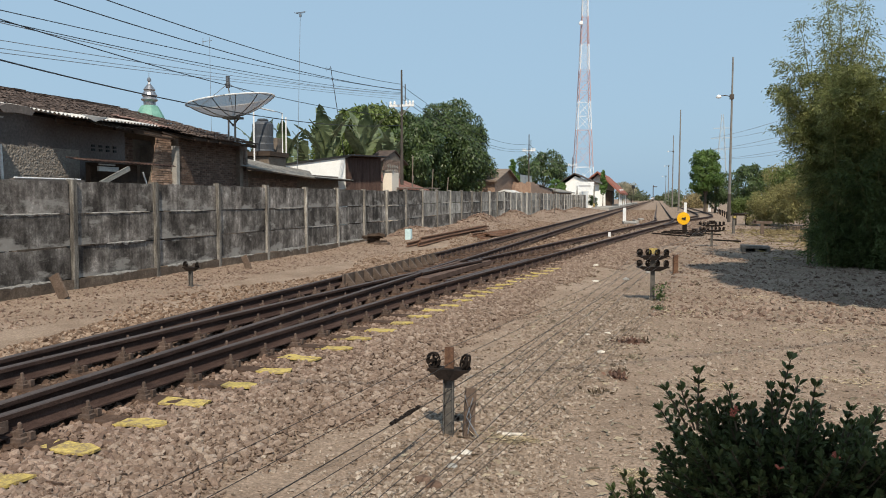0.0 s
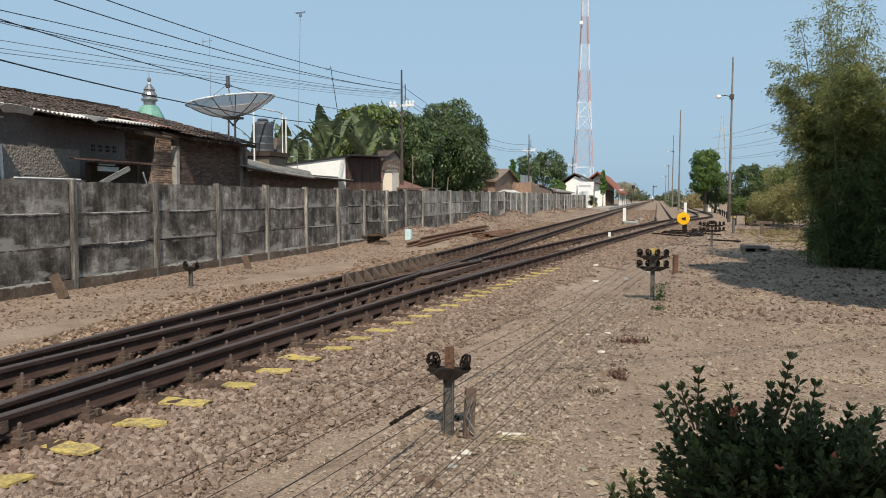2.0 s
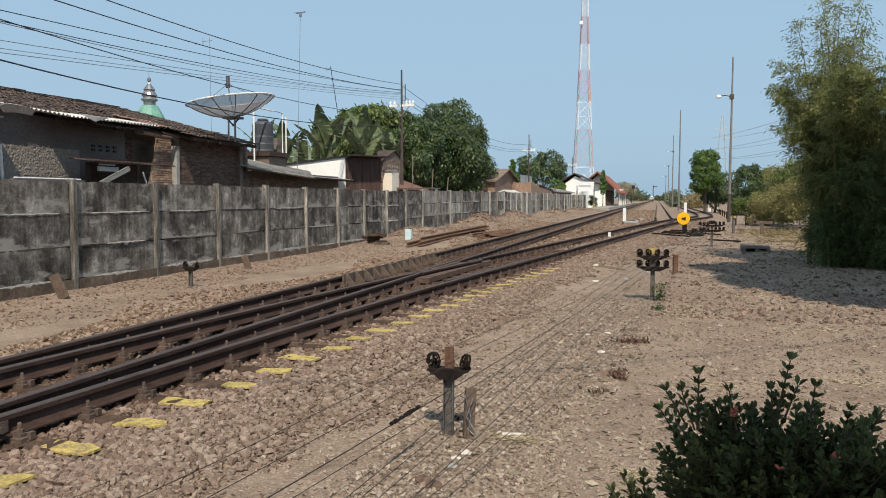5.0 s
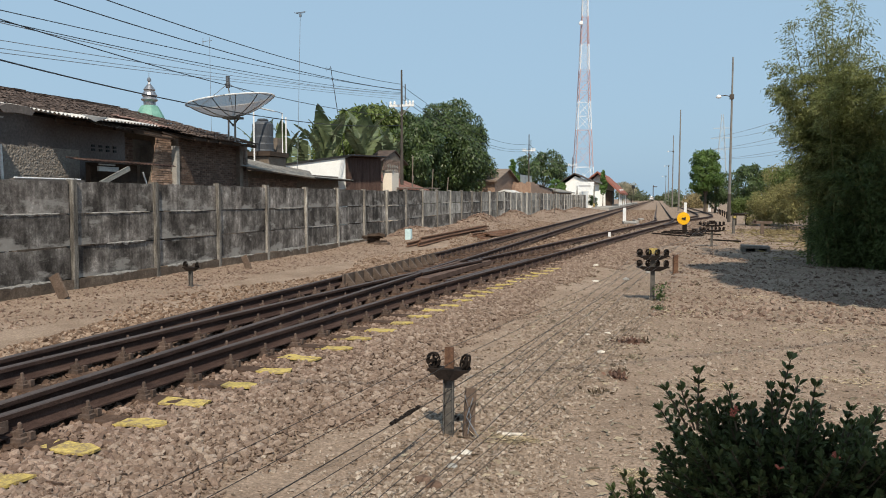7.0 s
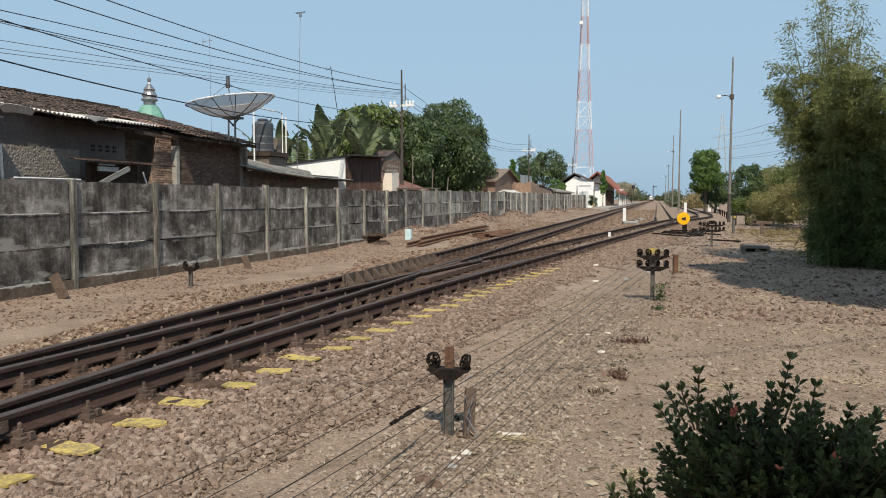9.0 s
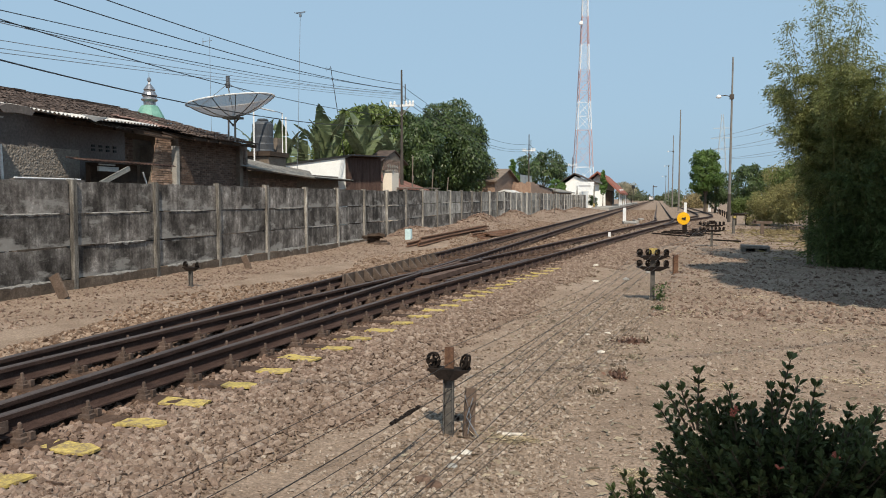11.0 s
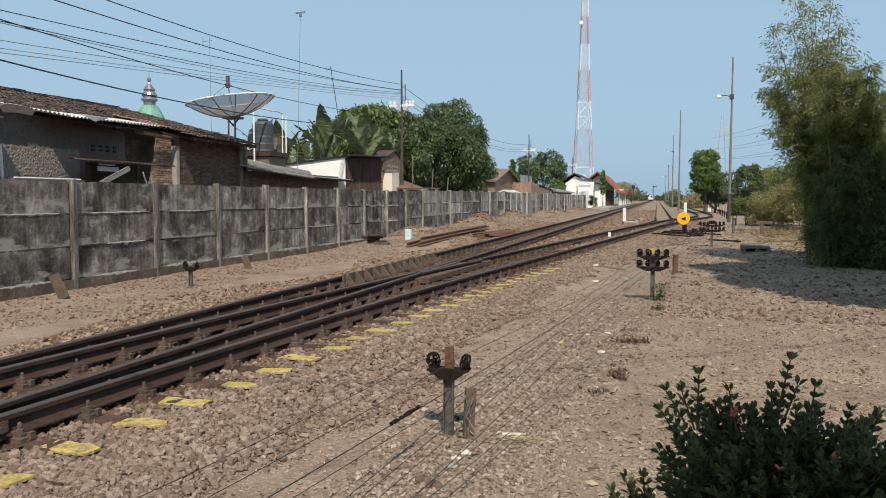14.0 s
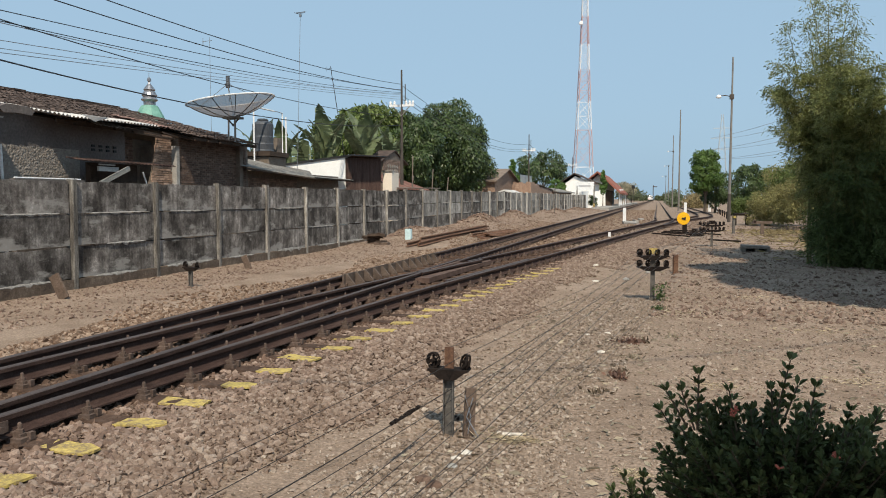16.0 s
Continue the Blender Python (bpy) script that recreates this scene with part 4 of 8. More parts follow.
# lower house with a fibre-cement roof
low_house = thing("low_brick_house", "low brick outhouse under a patched grey fibre-cement roof", "house", group="houses behind the fence")
b = Build()
b.box((-13.1, 25.5, 1.3), (0.2, 8.4, 2.6))
b.box((-14.6, 21.5, 1.4), (3.2, 0.2, 2.8))
part("wall", b, M_MORTAR, low_house)
part("brickwork", bricks((-12.985, 21.6, 1.5), (0, 1, 0), 14, 4.2, seed=21), M_BRICK, low_house)
b = Build()
b.wavy((-12.4, 20.95, 2.69), (-1.6, 2.79, 0.40), (0.4, 4.4, -0.30), 12, 0.022, seed=7, rough=0.005)
part("roof_sheet", b, M_SHEET_GREY, low_house)
b = Build()
b.wavy((-12.25, 24.3, 2.49), (-1.3, 1.5, 0.12), (0.1, 5.0, -0.06), 9, 0.022, seed=8, rough=0.005)
part("roof_sheet", b, M_SHEET_GREY, low_house)
b = Build()
b.tube([(-12.3, 21.0, 2.61), (-12.0, 25.3, 2.39)], 0.04, 5)
b.tube([(-12.3, 24.3, 2.46), (-12.2, 29.3, 2.4)], 0.04, 5)
part("purlin", b, M_WOOD_DARK, low_house)

tank_stand = thing("tank_stand", "rough brick stand with a concrete slab on top", "stand")
b = Build()
b.box((-14.3, 25.4, 1.6), (1.5, 1.3, 3.2))
part("brick_base", b, M_MORTAR, tank_stand)
b = Build().box((-14.3, 25.4, 3.30), (1.7, 1.5, 0.16), bevel=0.03)
part("slab", b, M_WOOD_DARK, tank_stand)
b = Build().box((-14.3, 26.6, 3.45), (0.5, 0.55, 1.1), bevel=0.04)
part("pier", b, M_MORTAR, tank_stand)
tank = thing("water_tank", "dark grey plastic water tank on a brick stand", "water tank", at=(-14.1, 25.35, 3.38))
b = Build().lathe([(0.36, 0.0), (0.385, 0.05), (0.37, 0.1), (0.385, 0.3), (0.37, 0.34), (0.385, 0.55), (0.37, 0.6), (0.385, 0.88), (0.385, 1.02), (0.36, 1.07), (0.24, 1.14), (0.21, 1.15)], 28)
barrel = part("barrel", b, M_TANK, tank)
b = Build().lathe([(0.20, 1.16), (0.21, 1.20), (0.16, 1.24), (0.05, 1.25)], 20)
part("lid", b, M_TANK, barrel)
frame_pipe = thing("tank_pipework", "white water pipe frame standing beside the tank", "pipe")
b = Build()
b.tube([(-13.7, 25.3, 4.9), (-13.7, 26.1, 4.9), (-13.7, 26.1, 3.3)], 0.03, 6)
b.tube([(-13.6, 26.2, 4.75), (-13.6, 26.2, 3.3)], 0.028, 6)
b.tube([(-13.7, 24.0, 4.9), (-13.7, 25.3, 4.9)], 0.03, 6)
b.tube([(-13.7, 24.0, 4.9), (-13.7, 24.0, 3.0)], 0.03, 6)
part("pipe", b, M_WHITE_GLOSS, frame_pipe)

# satellite dish
def mesh_cloth():
    m = mat("dish_mesh", [(0.30, 0.27, 0.26), (0.42, 0.38, 0.37)], scale=3, rough=0.6, metal=0.3, bump=0)
    t = m.node_tree
    N, L = t.nodes, t.links.new
    tr, mx = N.new("ShaderNodeBsdfTransparent"), N.new("ShaderNodeMixShader")
    mx.inputs[0].default_value = 0.36
    L(N["Principled BSDF"].outputs[0], mx.inputs[1])
    L(tr.outputs[0], mx.inputs[2])
    L(mx.outputs[0], N["Material Output"].inputs["Surface"])
    return m


M_DISH = mesh_cloth()
dish = thing("satellite_dish", "large wire-mesh satellite dish pointing at the sky above the roof", "satellite dish", at=(-11.97, 19.79, 4.07))
tilt = Matrix.Rotation(radians(-7.8), 3, Vector((-0.272, 0.962, 0))) @ Matrix.Rotation(radians(1.5), 3, Vector((0.962, 0.272, 0)))
R, DEPTH = 1.26, 0.46
prof = [(R * k / 10, DEPTH * (k / 10) ** 2) for k in range(11)]
vs, fs, nseg = [], [], 48
for r_, z_ in prof:
    for k in range(nseg):
        vs.append(tilt @ Vector((max(0.02, r_) * math.cos(2 * math.pi * k / nseg), max(0.02, r_) * math.sin(2 * math.pi * k / nseg), z_)))
for i in range(10):
    fs += [(i * nseg + k, i * nseg + (k + 1) % nseg, (i + 1) * nseg + (k + 1) % nseg, (i + 1) * nseg + k) for k in range(nseg)]
bowl = part("mesh_panel", Build().add(vs, fs), M_DISH, dish, "fine grey wire mesh", True)
b = Build()
b.tube([tilt @ Vector((R * math.cos(2 * math.pi * k / 48), R * math.sin(2 * math.pi * k / 48), DEPTH)) for k in range(49)], 0.022, 6)
part("rim", b, M_WHITE_GLOSS, bowl)
for k in range(12):
    a = 2 * math.pi * k / 12 + 0.13
    b = Build().tube([tilt @ Vector((r_ * math.cos(a), r_ * math.sin(a), z_ - 0.018)) for r_, z_ in prof[1:]], 0.013, 4)
    part("rib", b, M_POST_GREY, bowl)
top = tilt @ Vector((0, 0, 0.95))
for k in range(4):
    a = 2 * math.pi * k / 4 + 0.5
    part("feed_strut", Build().tube([tilt @ Vector((1.0 * math.cos(a), 1.0 * math.sin(a), 0.3)), top], 0.009, 4), M_POST_GREY, dish)
part("feed_horn", Build().lathe([(0.05, -0.12), (0.07, -0.10), (0.07, 0.0), (0.055, 0.03), (0.055, 0.2), (0.06, 0.22)], 12, at=top), M_TANK, dish)
b = Build()
b.box((0, 0, -0.05), (0.5, 0.34, 0.06))
b.tube([(-0.2, 0, -0.05), (0.02, 0, -0.28)], 0.025, 5)
b.tube([(0.2, 0, -0.05), (-0.02, 0, -0.28)], 0.025, 5)
part("mount", b, M_POST_GREY, dish)
b = Build()
for dx, dy in ((-0.1, -0.08), (0.1, -0.08), (0, 0.1)):
    b.tube([(dx, dy, -0.06), (dx * 1.1, dy * 1.1, -0.7)], 0.03, 6)
part("mast", b, M_POLE, dish)

# white house with a lean-to roof, brown shed, cream wall
white_house = thing("white_house", "small white-ended house with a rusty corrugated front and mono-pitch roof", "house", group="houses behind the fence")
b = Build()
ring = [(-16.9, 30.4, 0), (-12.98, 30.4, 0), (-12.98, 30.4, 3.46), (-16.9, 30.4, 3.02)]
b.add(ring + [(x, 30.6, z) for x, y, z in ring], [(0, 1, 2, 3), (7, 6, 5, 4), (1, 5, 6, 2), (0, 3, 7, 4), (3, 2, 6, 7)])
part("end_wall", b, M_WHITE, white_house, "white painted end wall")
b = Build().wavy((-12.95, 30.38, 3.44), (0, 4.35, 0.16), (0.02, 0, -1.8), 30, 0.022, seed=13, per=5)
part("front_sheet", b, M_SHEET_RUST, white_house, "rusty brown corrugated front")
for y in (30.55, 32.5, 34.6):
    part("frame_timber", Build().box((-13.05, y, 1.7), (0.08, 0.08, 3.4)), M_WOOD_DARK, white_house)
part("back_wall", Build().box((-15.0, 34.7, 1.7), (3.8, 0.1, 3.4)), M_WOOD_DARK, white_house)
b = Build().wavy((-12.62, 30.34, 3.568), (0, 4.76, 0.162), (-4.5, 0, -0.5), 30, 0.018, seed=14)
part("roof_sheet", b, M_SHEET_RUST, white_house, "thin rusty roof sheet")
b = Build()
b.box((-14.87, 30.345, 3.29), (4.5, 0.03, 0.08), Matrix.Rotation(radians(-6.35), 3, 'Y'))
b.box((-12.62, 32.6, 3.62), (0.03, 5.0, 0.05), Matrix.Rotation(radians(1.95), 3, 'X'))
part("roof_edge", b, M_BLACK, white_house)
cream = thing("cream_wall_house", "house corner with a plain cream painted wall", "house", group="houses behind the fence")
b = Build()
b.box((-12.68, 34.98, 1.5), (0.48, 0.2, 3.0))
b.box((-12.56, 35.5, 1.48), (0.2, 0.84, 2.96))
part("wall", b, M_CREAM, cream)
b = Build().box((-12.68, 34.96, 3.025), (0.54, 0.28, 0.05))
part("coping", b, M_CONCRETE, cream)

brick_house = thing("brick_gable_house", "brick house with patterned vent blocks under its gable", "house", group="houses behind the fence")
b = Build()
b.add([(-16, 43.2, 0), (-16, 47.0, 0), (-16, 47.0, 4.1), (-16, 45.3, 4.6), (-16, 43.2, 4.0), (-16.2, 43.2, 0), (-16.2, 47.0, 0), (-16.2, 47.0, 4.1), (-16.2, 45.3, 4.6), (-16.2, 43.2, 4.0)],
      [(0, 1, 2, 3, 4), (9, 8, 7, 6, 5), (1, 6, 7, 2), (0, 4, 9, 5)])
part("wall", b, M_MORTAR, brick_house)
part("brickwork", bricks((-15.985, 43.25, 2.4), (0, 1, 0), 24, 3.7, height=0.07, seed=31), M_BRICK, brick_house)
for k in range(5):
    for j in range(2):
        y, z = 44.0 + k * 0.42, 3.42 + j * 0.26
        b = Build().lathe([(0.11, 0), (0.11, 0.03), (0.07, 0.03), (0.07, 0.0)], 8, at=(-15.96, y, z), turn=Matrix.Rotation(radians(90), 3, 'Y'))
        part("vent_block", b, M_CONCRETE, brick_house)
b = Build()
for s in (-1, 1):
    d = 2.6
    b.prism([(0, 0, 0), (-1.1, 0, 0), (-1.1, 0, 0.07), (0, 0, 0.07)], (-15.92, 45.3, 4.66), (-15.92, 45.3 + s * d, 4.66 - 0.3 * d))
part("roof", b, M_TILE, brick_house)

red_roof_house = thing("red_roof_outhouse", "low outhouse under faded red-brown metal sheets", "house", group="houses behind the fence")
b = Build()
b.wavy((-12.3, 35.6, 2.15), (0, 5.2, 0.0), (-2.4, 0, 0.85), 34, 0.025, seed=17, per=4)
part("roof_sheet", b, M_SHEET_RED, red_roof_house)
b = Build()
b.box((-13.0, 38.2, 1.1), (0.2, 5.0, 2.2))
part("wall", b, M_CONCRETE, red_roof_house)
b = Build()
b.tube([(-12.2, 35.0, 2.2), (-12.2, 42.5, 2.28)], 0.03, 5)
for y in (36.4, 38.6, 41.8):
    b.tube([(-12.2, y, 0.2), (-12.2, y, 2.25)], 0.03, 5)
part("pole_frame", b, M_WOOD, red_roof_house)
for k, (y, z1) in enumerate(((39.0, 4.0), (42.5, 3.4), (45.5, 3.0), (38.2, 2.9))):
    b = Build().tube([(-12.8, y, 0), (-12.75 + 0.1 * k, y + 0.1, z1)], 0.03, 5)
    solid("bamboo_stake", b, M_WOOD, "thin weathered bamboo stake standing behind the fence", "stake", group="stakes behind the fence")


def far_house(y0, y1, x, eave, ridge, wall_m, roof_m, label, gable_front=False, name="village_house", w=5.0):
    """A plain house along the line with a gable roof."""
    h = thing(name, label, "house", group="houses behind the fence")
    b = Build()
    b.box((x - w / 2, (y0 + y1) / 2, eave / 2), (w, y1 - y0, eave))
    if gable_front:
        m = (y0 + y1) / 2
        b.prism([(0, 0, 0), (0, (y1 - y0), 0), (0, (y1 - y0) / 2, ridge - eave)], (x, y0, eave), (x - w, y0, eave))
    else:
        b.prism([(0, 0, 0), (-w, 0, 0), (-w / 2, 0, ridge - eave)], (x, y0, eave), (x, y1, eave))
    part("wall", b, wall_m, h)
    b = Build()
    if gable_front:
        for s in (-1, 1):
            hw = (y1 - y0) / 2
            dz = ridge - eave
            b.prism([(0.3, 0, 0), (-w - 0.3, 0, 0), (-w - 0.3, 0, 0.12), (0.3, 0, 0.12)], (x, m, ridge), (x, m + s * (hw + 0.4), ridge - dz * (hw + 0.4) / hw))
    else:
        for s in (-1, 1):
            dz = ridge - eave
            k = (w / 2 + 0.5) / (w / 2)
            b.prism([(0, 0, 0), (s * (w / 2 + 0.5), 0, -dz * k), (s * (w / 2 + 0.5), 0, -dz * k + 0.12), (0, 0, 0.12)], (x - w / 2, y0 - 0.4, ridge), (x - w / 2, y1 + 0.4, ridge))
    part("roof", b, roof_m, h)
    return h


far_house(67.5, 79.0, -14.2, 3.3, 4.5, M_BRICK_PIECE, M_ROOF_TAN, "brick house with an old tan gable roof", gable_front=True, w=3.0)
ruin = thing("roofless_brick_house", "long low roofless house of broken sunlit brick walls", "house", group="houses behind the fence")
rr = random.Random(17)
b = Build()
for k in range(20):
    y = 76.4 + 0.8 * k
    h = 3.35 - 0.035 * k + rr.uniform(-0.14, 0.10)
    b.box((-12.4, y, h / 2), (0.22, 0.8, h))
part("front_wall", b, M_BRICK_PIECE, ruin, "broken-topped brick wall")
b = Build()
for k in range(7):
    b.box((-12.6 - 0.36 * k, 76.2, 1.6 + rr.uniform(-0.1, 0.12)), (0.36, 0.22, 3.4))
part("end_wall", b, M_BRICK_PIECE, ruin, "broken-topped brick wall")
b = Build()
b.wavy((-12.2, 82.0, 3.2), (0, 11.0, -0.42), (-1.6, 0, 0.2), 40, 0.02, seed=31, per=3)
part("roof_sheet", b, M_SHEET_GREY, ruin)
far_house(93, 113, -12.2, 2.6, 3.0, M_BRICK, M_SHEET_GREY, "long low brick house under grey sheets", w=3.0)
far_house(66.5, 71, -12.6, 2.2, 2.38, M_WOOD_DARK, M_SHEET_WHITE, "small dark timber outhouse with a pale roof", w=1.0)
b = Build()
b.wavy((-13.7, 77.9, 4.2), (0, 7.4, 0.02), (0.05, 0, -1.3), 16, 0.03, thick=0.03, seed=33, per=4)
solid("zinc_screen", b, mat("dull_zinc", [(0.22, 0.235, 0.245), (0.34, 0.36, 0.37)], scale=2, rough=0.6, bump=0.1), "grey zinc sheet screen above the low roofs", "screen")

# ------------------------------------------------------------ station beyond the fence
station = thing("station_building", "white railway station with a red gable roof and a dark-roofed wing", "station")
b = Build()
b.prism([(0, 0, 0), (-5.5, 0, 0), (-5.5, 0, 3.0), (-2.75, 0, 5.0), (0, 0, 4.1)], (-9.6, 119, 0.2), (-9.6, 132, 0.2))
part("wing_wall", b, M_WHITE, station)
b = Build()
b.prism([(0.3, 0, 0), (0.3, 0, 0.15), (-3.1, 0, 1.65), (-3.1, 0, 1.5)], (-9.4, 118.5, 4.05), (-9.4, 132, 4.05))
b.prism([(0, 0, 0), (0, 0, 0.15), (-3.2, 0, -1.85), (-3.2, 0, -2.0)], (-12.4, 118.5, 5.55), (-12.4, 132, 5.55))
part("wing_roof", b, M_TILE, station)
b = Build()
b.prism([(0, 0, 0), (-2.6, 0, 0), (-2.6, 0, 4.4), (-1.3, 0, 5.6), (0, 0, 4.4)], (-8.6, 133, 0.25), (-8.6, 160, 0.25))
hall = part("hall_wall", b, M_WHITE, station)
b = Build()
b.prism([(0, 0, 0), (0, 0, 0.28), (3.9, 0, -3.32), (3.9, 0, -3.6)], (-9.9, 131.5, 6.1), (-9.9, 165, 6.1))
b.prism([(0, 0, 0), (0, 0, 0.28), (-2.0, 0, -1.32), (-2.0, 0, -1.6)], (-9.9, 131.5, 6.1), (-9.9, 165, 6.1))
part("hall_roof", b, M_ORANGE_TILE, station, "orange-red tiled roof")
for k in range(4):
    part("verandah_post", Build().tube([(-6.3, 134 + k * 9, 0.3), (-6.3, 134 + k * 9, 2.9)], 0.10, 8), M_WHITE_GLOSS, station)
# black panels along the hall wall stand in for the verandah's shade
for k in range(4):
    part("doorway", Build().box((-8.57, 136.5 + k * 6.4, 1.75), (0.05, 5.6, 3.0)), M_BLACK, hall)
part("end_door", Build().box((-8.0, 133.5, 1.6), (1.1, 0.1, 2.6)), M_WOOD_DARK, station)
gate = thing("arched_gateway", "white arched gateway wall at the station's end", "gateway")
b = Build()
pts = [(0, 0), (0.5, 0), (0.5, 1.4), (0.65, 1.85), (1.0, 2.05), (1.35, 1.85), (1.5, 1.4), (1.5, 0), (1.9, 0), (1.9, 2.75), (0, 2.75)]
b.prism([(x, 0, z) for x, z in pts], (-10.3, 117.9, 0.1), (-10.3, 118.2, 0.1))
b.add([(-10.8, 110, 0.1), (-10.15, 117.8, 0.1), (-10.15, 117.8, 2.9), (-10.8, 110, 2.7), (-11.0, 110, 0.1), (-10.35, 117.9, 0.1), (-10.35, 117.9, 2.9), (-11.0, 110, 2.7)],
      [(0, 1, 2, 3), (7, 6, 5, 4), (3, 2, 6, 7), (0, 3, 7, 4)])
part("gate_wall", b, M_WHITE, gate)
name_board = thing("station_board", "white station name board on a post", "sign")
b = Build().box((-10.2, 112.0, 3.55), (2.7, 0.12, 1.25))
part("board", b, M_WHITE_GLOSS, name_board)
b = Build()
b.tube([(-8.85, 112.0, 0.2), (-8.85, 112.0, 3.6)], 0.09, 8)
b.tube([(-11.3, 112.0, 0.2), (-11.3, 112.0, 3.6)], 0.09, 8)
part("post", b, M_POLE, name_board)
b = Build().box((-8.85, 111.95, 0.6), (0.26, 0.26, 0.8))
part("painted_base", b, M_YELLOW, name_board)
b = Build().box((-10.2, 111.92, 3.6), (1.7, 0.02, 0.22))
part("lettering_bar", b, mat("faint_letter_paint", [(0.42, 0.42, 0.44), (0.5, 0.5, 0.52)], bump=0), name_board)
b = Build()
b.prism([(0, 0, -0.4), (-2.3, 0, -0.4), (-2.3, 0, 0.42), (0, 0, 0.42)], (-6.25, 104, 0.1), (-6.25, 260, 0.1))
solid("platform", b, M_CONCRETE, "low concrete platform beside the main line", "platform", kind="structure")
lamp = thing("platform_lamp", "white platform lamp post with a small head", "lamp post")
part("post", Build().tube([(-4.9 - 1.45, 140, 0.4), (-6.35, 140, 3.2)], 0.09, 8), M_WHITE_GLOSS, lamp)
part("head", Build().box((-6.35, 140, 3.3), (0.9, 0.4, 0.18)), M_WHITE_GLOSS, lamp)

# ------------------------------------------------------------ mosque finial, antennas, poles and wires
minaret = thing("mosque_finial", "small silver tiered dome on a green roof behind the houses", "mosque dome", at=(-38.9, 52.0, 0))
b = Build().lathe([(1.7, 6.6), (1.05, 8.3), (0.66, 9.0), (0.6, 9.05)], 8)
part("green_roof", b, M_GREEN_TILE, minaret)
b = Build().lathe([(0.45, 9.0), (0.47, 9.35), (0.66, 9.5), (0.48, 9.72), (0.6, 9.85), (0.5, 10.05), (0.38, 10.2), (0.46, 10.3), (0.28, 10.55), (0.13, 10.75), (0.06, 10.9)], 16)
part("tiered_dome", b, M_MINARET, minaret)
b = Build().lathe([(0.02, 10.85), (0.16, 11.0), (0.16, 11.15), (0.02, 11.3), (0.02, 11.6)], 10)
part("spire_ball", b, M_MINARET, minaret)
b = Build().lathe([(1.9, 0), (1.9, 6.6), (1.9, 6.65)], 8)
part("hall", b, M_WHITE, minaret)

def antenna(x, y, z0, z1, lean, label, yagi=True, steel=M_THIN):
    a = thing("tv_antenna", label, "antenna", at=(x, y, 0), group="antennas above the roofs")
    part("mast", Build().tube([(0, 0, z0), (lean * 0.5, 0, (z0 + z1) / 2), (lean, 0, z1)], 0.009 if steel is M_THIN else 0.022, 5), steel, a)
    if yagi:
        for k in range(5):
            part("element", Build().tube([(lean - 0.14 + 0.07 * k, -0.25, z1 - 0.05), (lean - 0.14 + 0.07 * k, 0.25, z1 + 0.02 * k)], 0.010, 4), steel, a)
        part("boom", Build().tube([(lean - 0.2, 0, z1 - 0.02), (lean + 0.2, 0, z1 + 0.03)], 0.012, 4), steel, a)
        part("amplifier_box", Build().box((lean, 0, z1 - 0.12), (0.08, 0.05, 0.1)), steel, a)
    else:
        part("element", Build().tube([(lean - 0.3, 0, z1 - 0.3), (lean - 0.3, 0, z1)], 0.012, 4), steel, a)
        part("boom", Build().tube([(lean - 0.35, 0, z1 - 0.15), (lean + 0.1, 0, z1 - 0.12)], 0.012, 4), steel, a)


antenna(-14.0, 27.9, 2.6, 9.05, 0.22, "tall thin television antenna mast above the roofs")
antenna(-17.2, 26.8, 0, 8.05, 0.0, "thin television antenna pole behind the dish", False)
antenna(-18.3, 44.4, 0.0, 9.97, -1.6, "leaning television antenna pole behind the banana plants", False, M_CABLE)


def power_pole(x, y, z0, h, arm, label):
    p = thing("power_pole", label, "power pole", at=(x, y, z0), group="power poles along the fence")
    part("shaft", Build().tube([(0, 0, 0), (0, 0, h)], 0.11, 8, 0.045), M_POLE_DARK, p)
    bar = part("crossarm", Build().box((0, 0, arm), (1.35, 0.1, 0.11)), M_WHITE_GLOSS, p)
    b = Build()
    b.tube([(-0.45, -0.06, arm - 0.05), (0, -0.06, arm - 0.55)], 0.025, 4)
    b.tube([(0.45, -0.06, arm - 0.05), (0, -0.06, arm - 0.55)], 0.025, 4)
    part("brace", b, M_POLE, p)
    for dx in (-0.62, -0.4, 0.25, 0.45, 0.62):
        part("insulator", Build().lathe([(0.04, 0.05), (0.07, 0.08), (0.05, 0.14), (0.07, 0.17), (0.03, 0.25)], 8, at=(dx, 0, arm)), M_WHITE_GLOSS, bar)
    part("top_rod", Build().tube([(0.2, 0, arm), (0.2, 0, arm + 1.1)], 0.025, 5), M_POLE_DARK, p)
    return p


power_pole(-13, 38.0, 0, 8.4, 6.55, "dark power pole with a white crossarm and insulators")
power_pole(-13, 79.0, 0, 8.4, 6.7, "dark power pole with a white crossarm and insulators")
power_pole(-13, 121.0, 0, 8.3, 7.0, "dark power pole with a white crossarm and insulators")


def cable(pts, r, material, label, group="overhead cables", veer=0.0):
    """A hanging cable through three places (y, z), as a parabola; veer: how far it draws nearer to the track per metre."""
    (y0, z0), (y1, z1), (y2, z2) = pts
    c = np.polyfit([y0, y1, y2], [z0, z1, z2], 2)
    run = []
    for y in np.linspace(y0, y2, 26):
        s = (13 - 38 * veer) / (13 - veer * y)
        run.append((-13 * s, y * s, 1.66 + (float(np.polyval(c, y)) - 1.66) * s))
    solid("overhead_cable", Build().tube(run, r, 5), material, label, "cable", group)


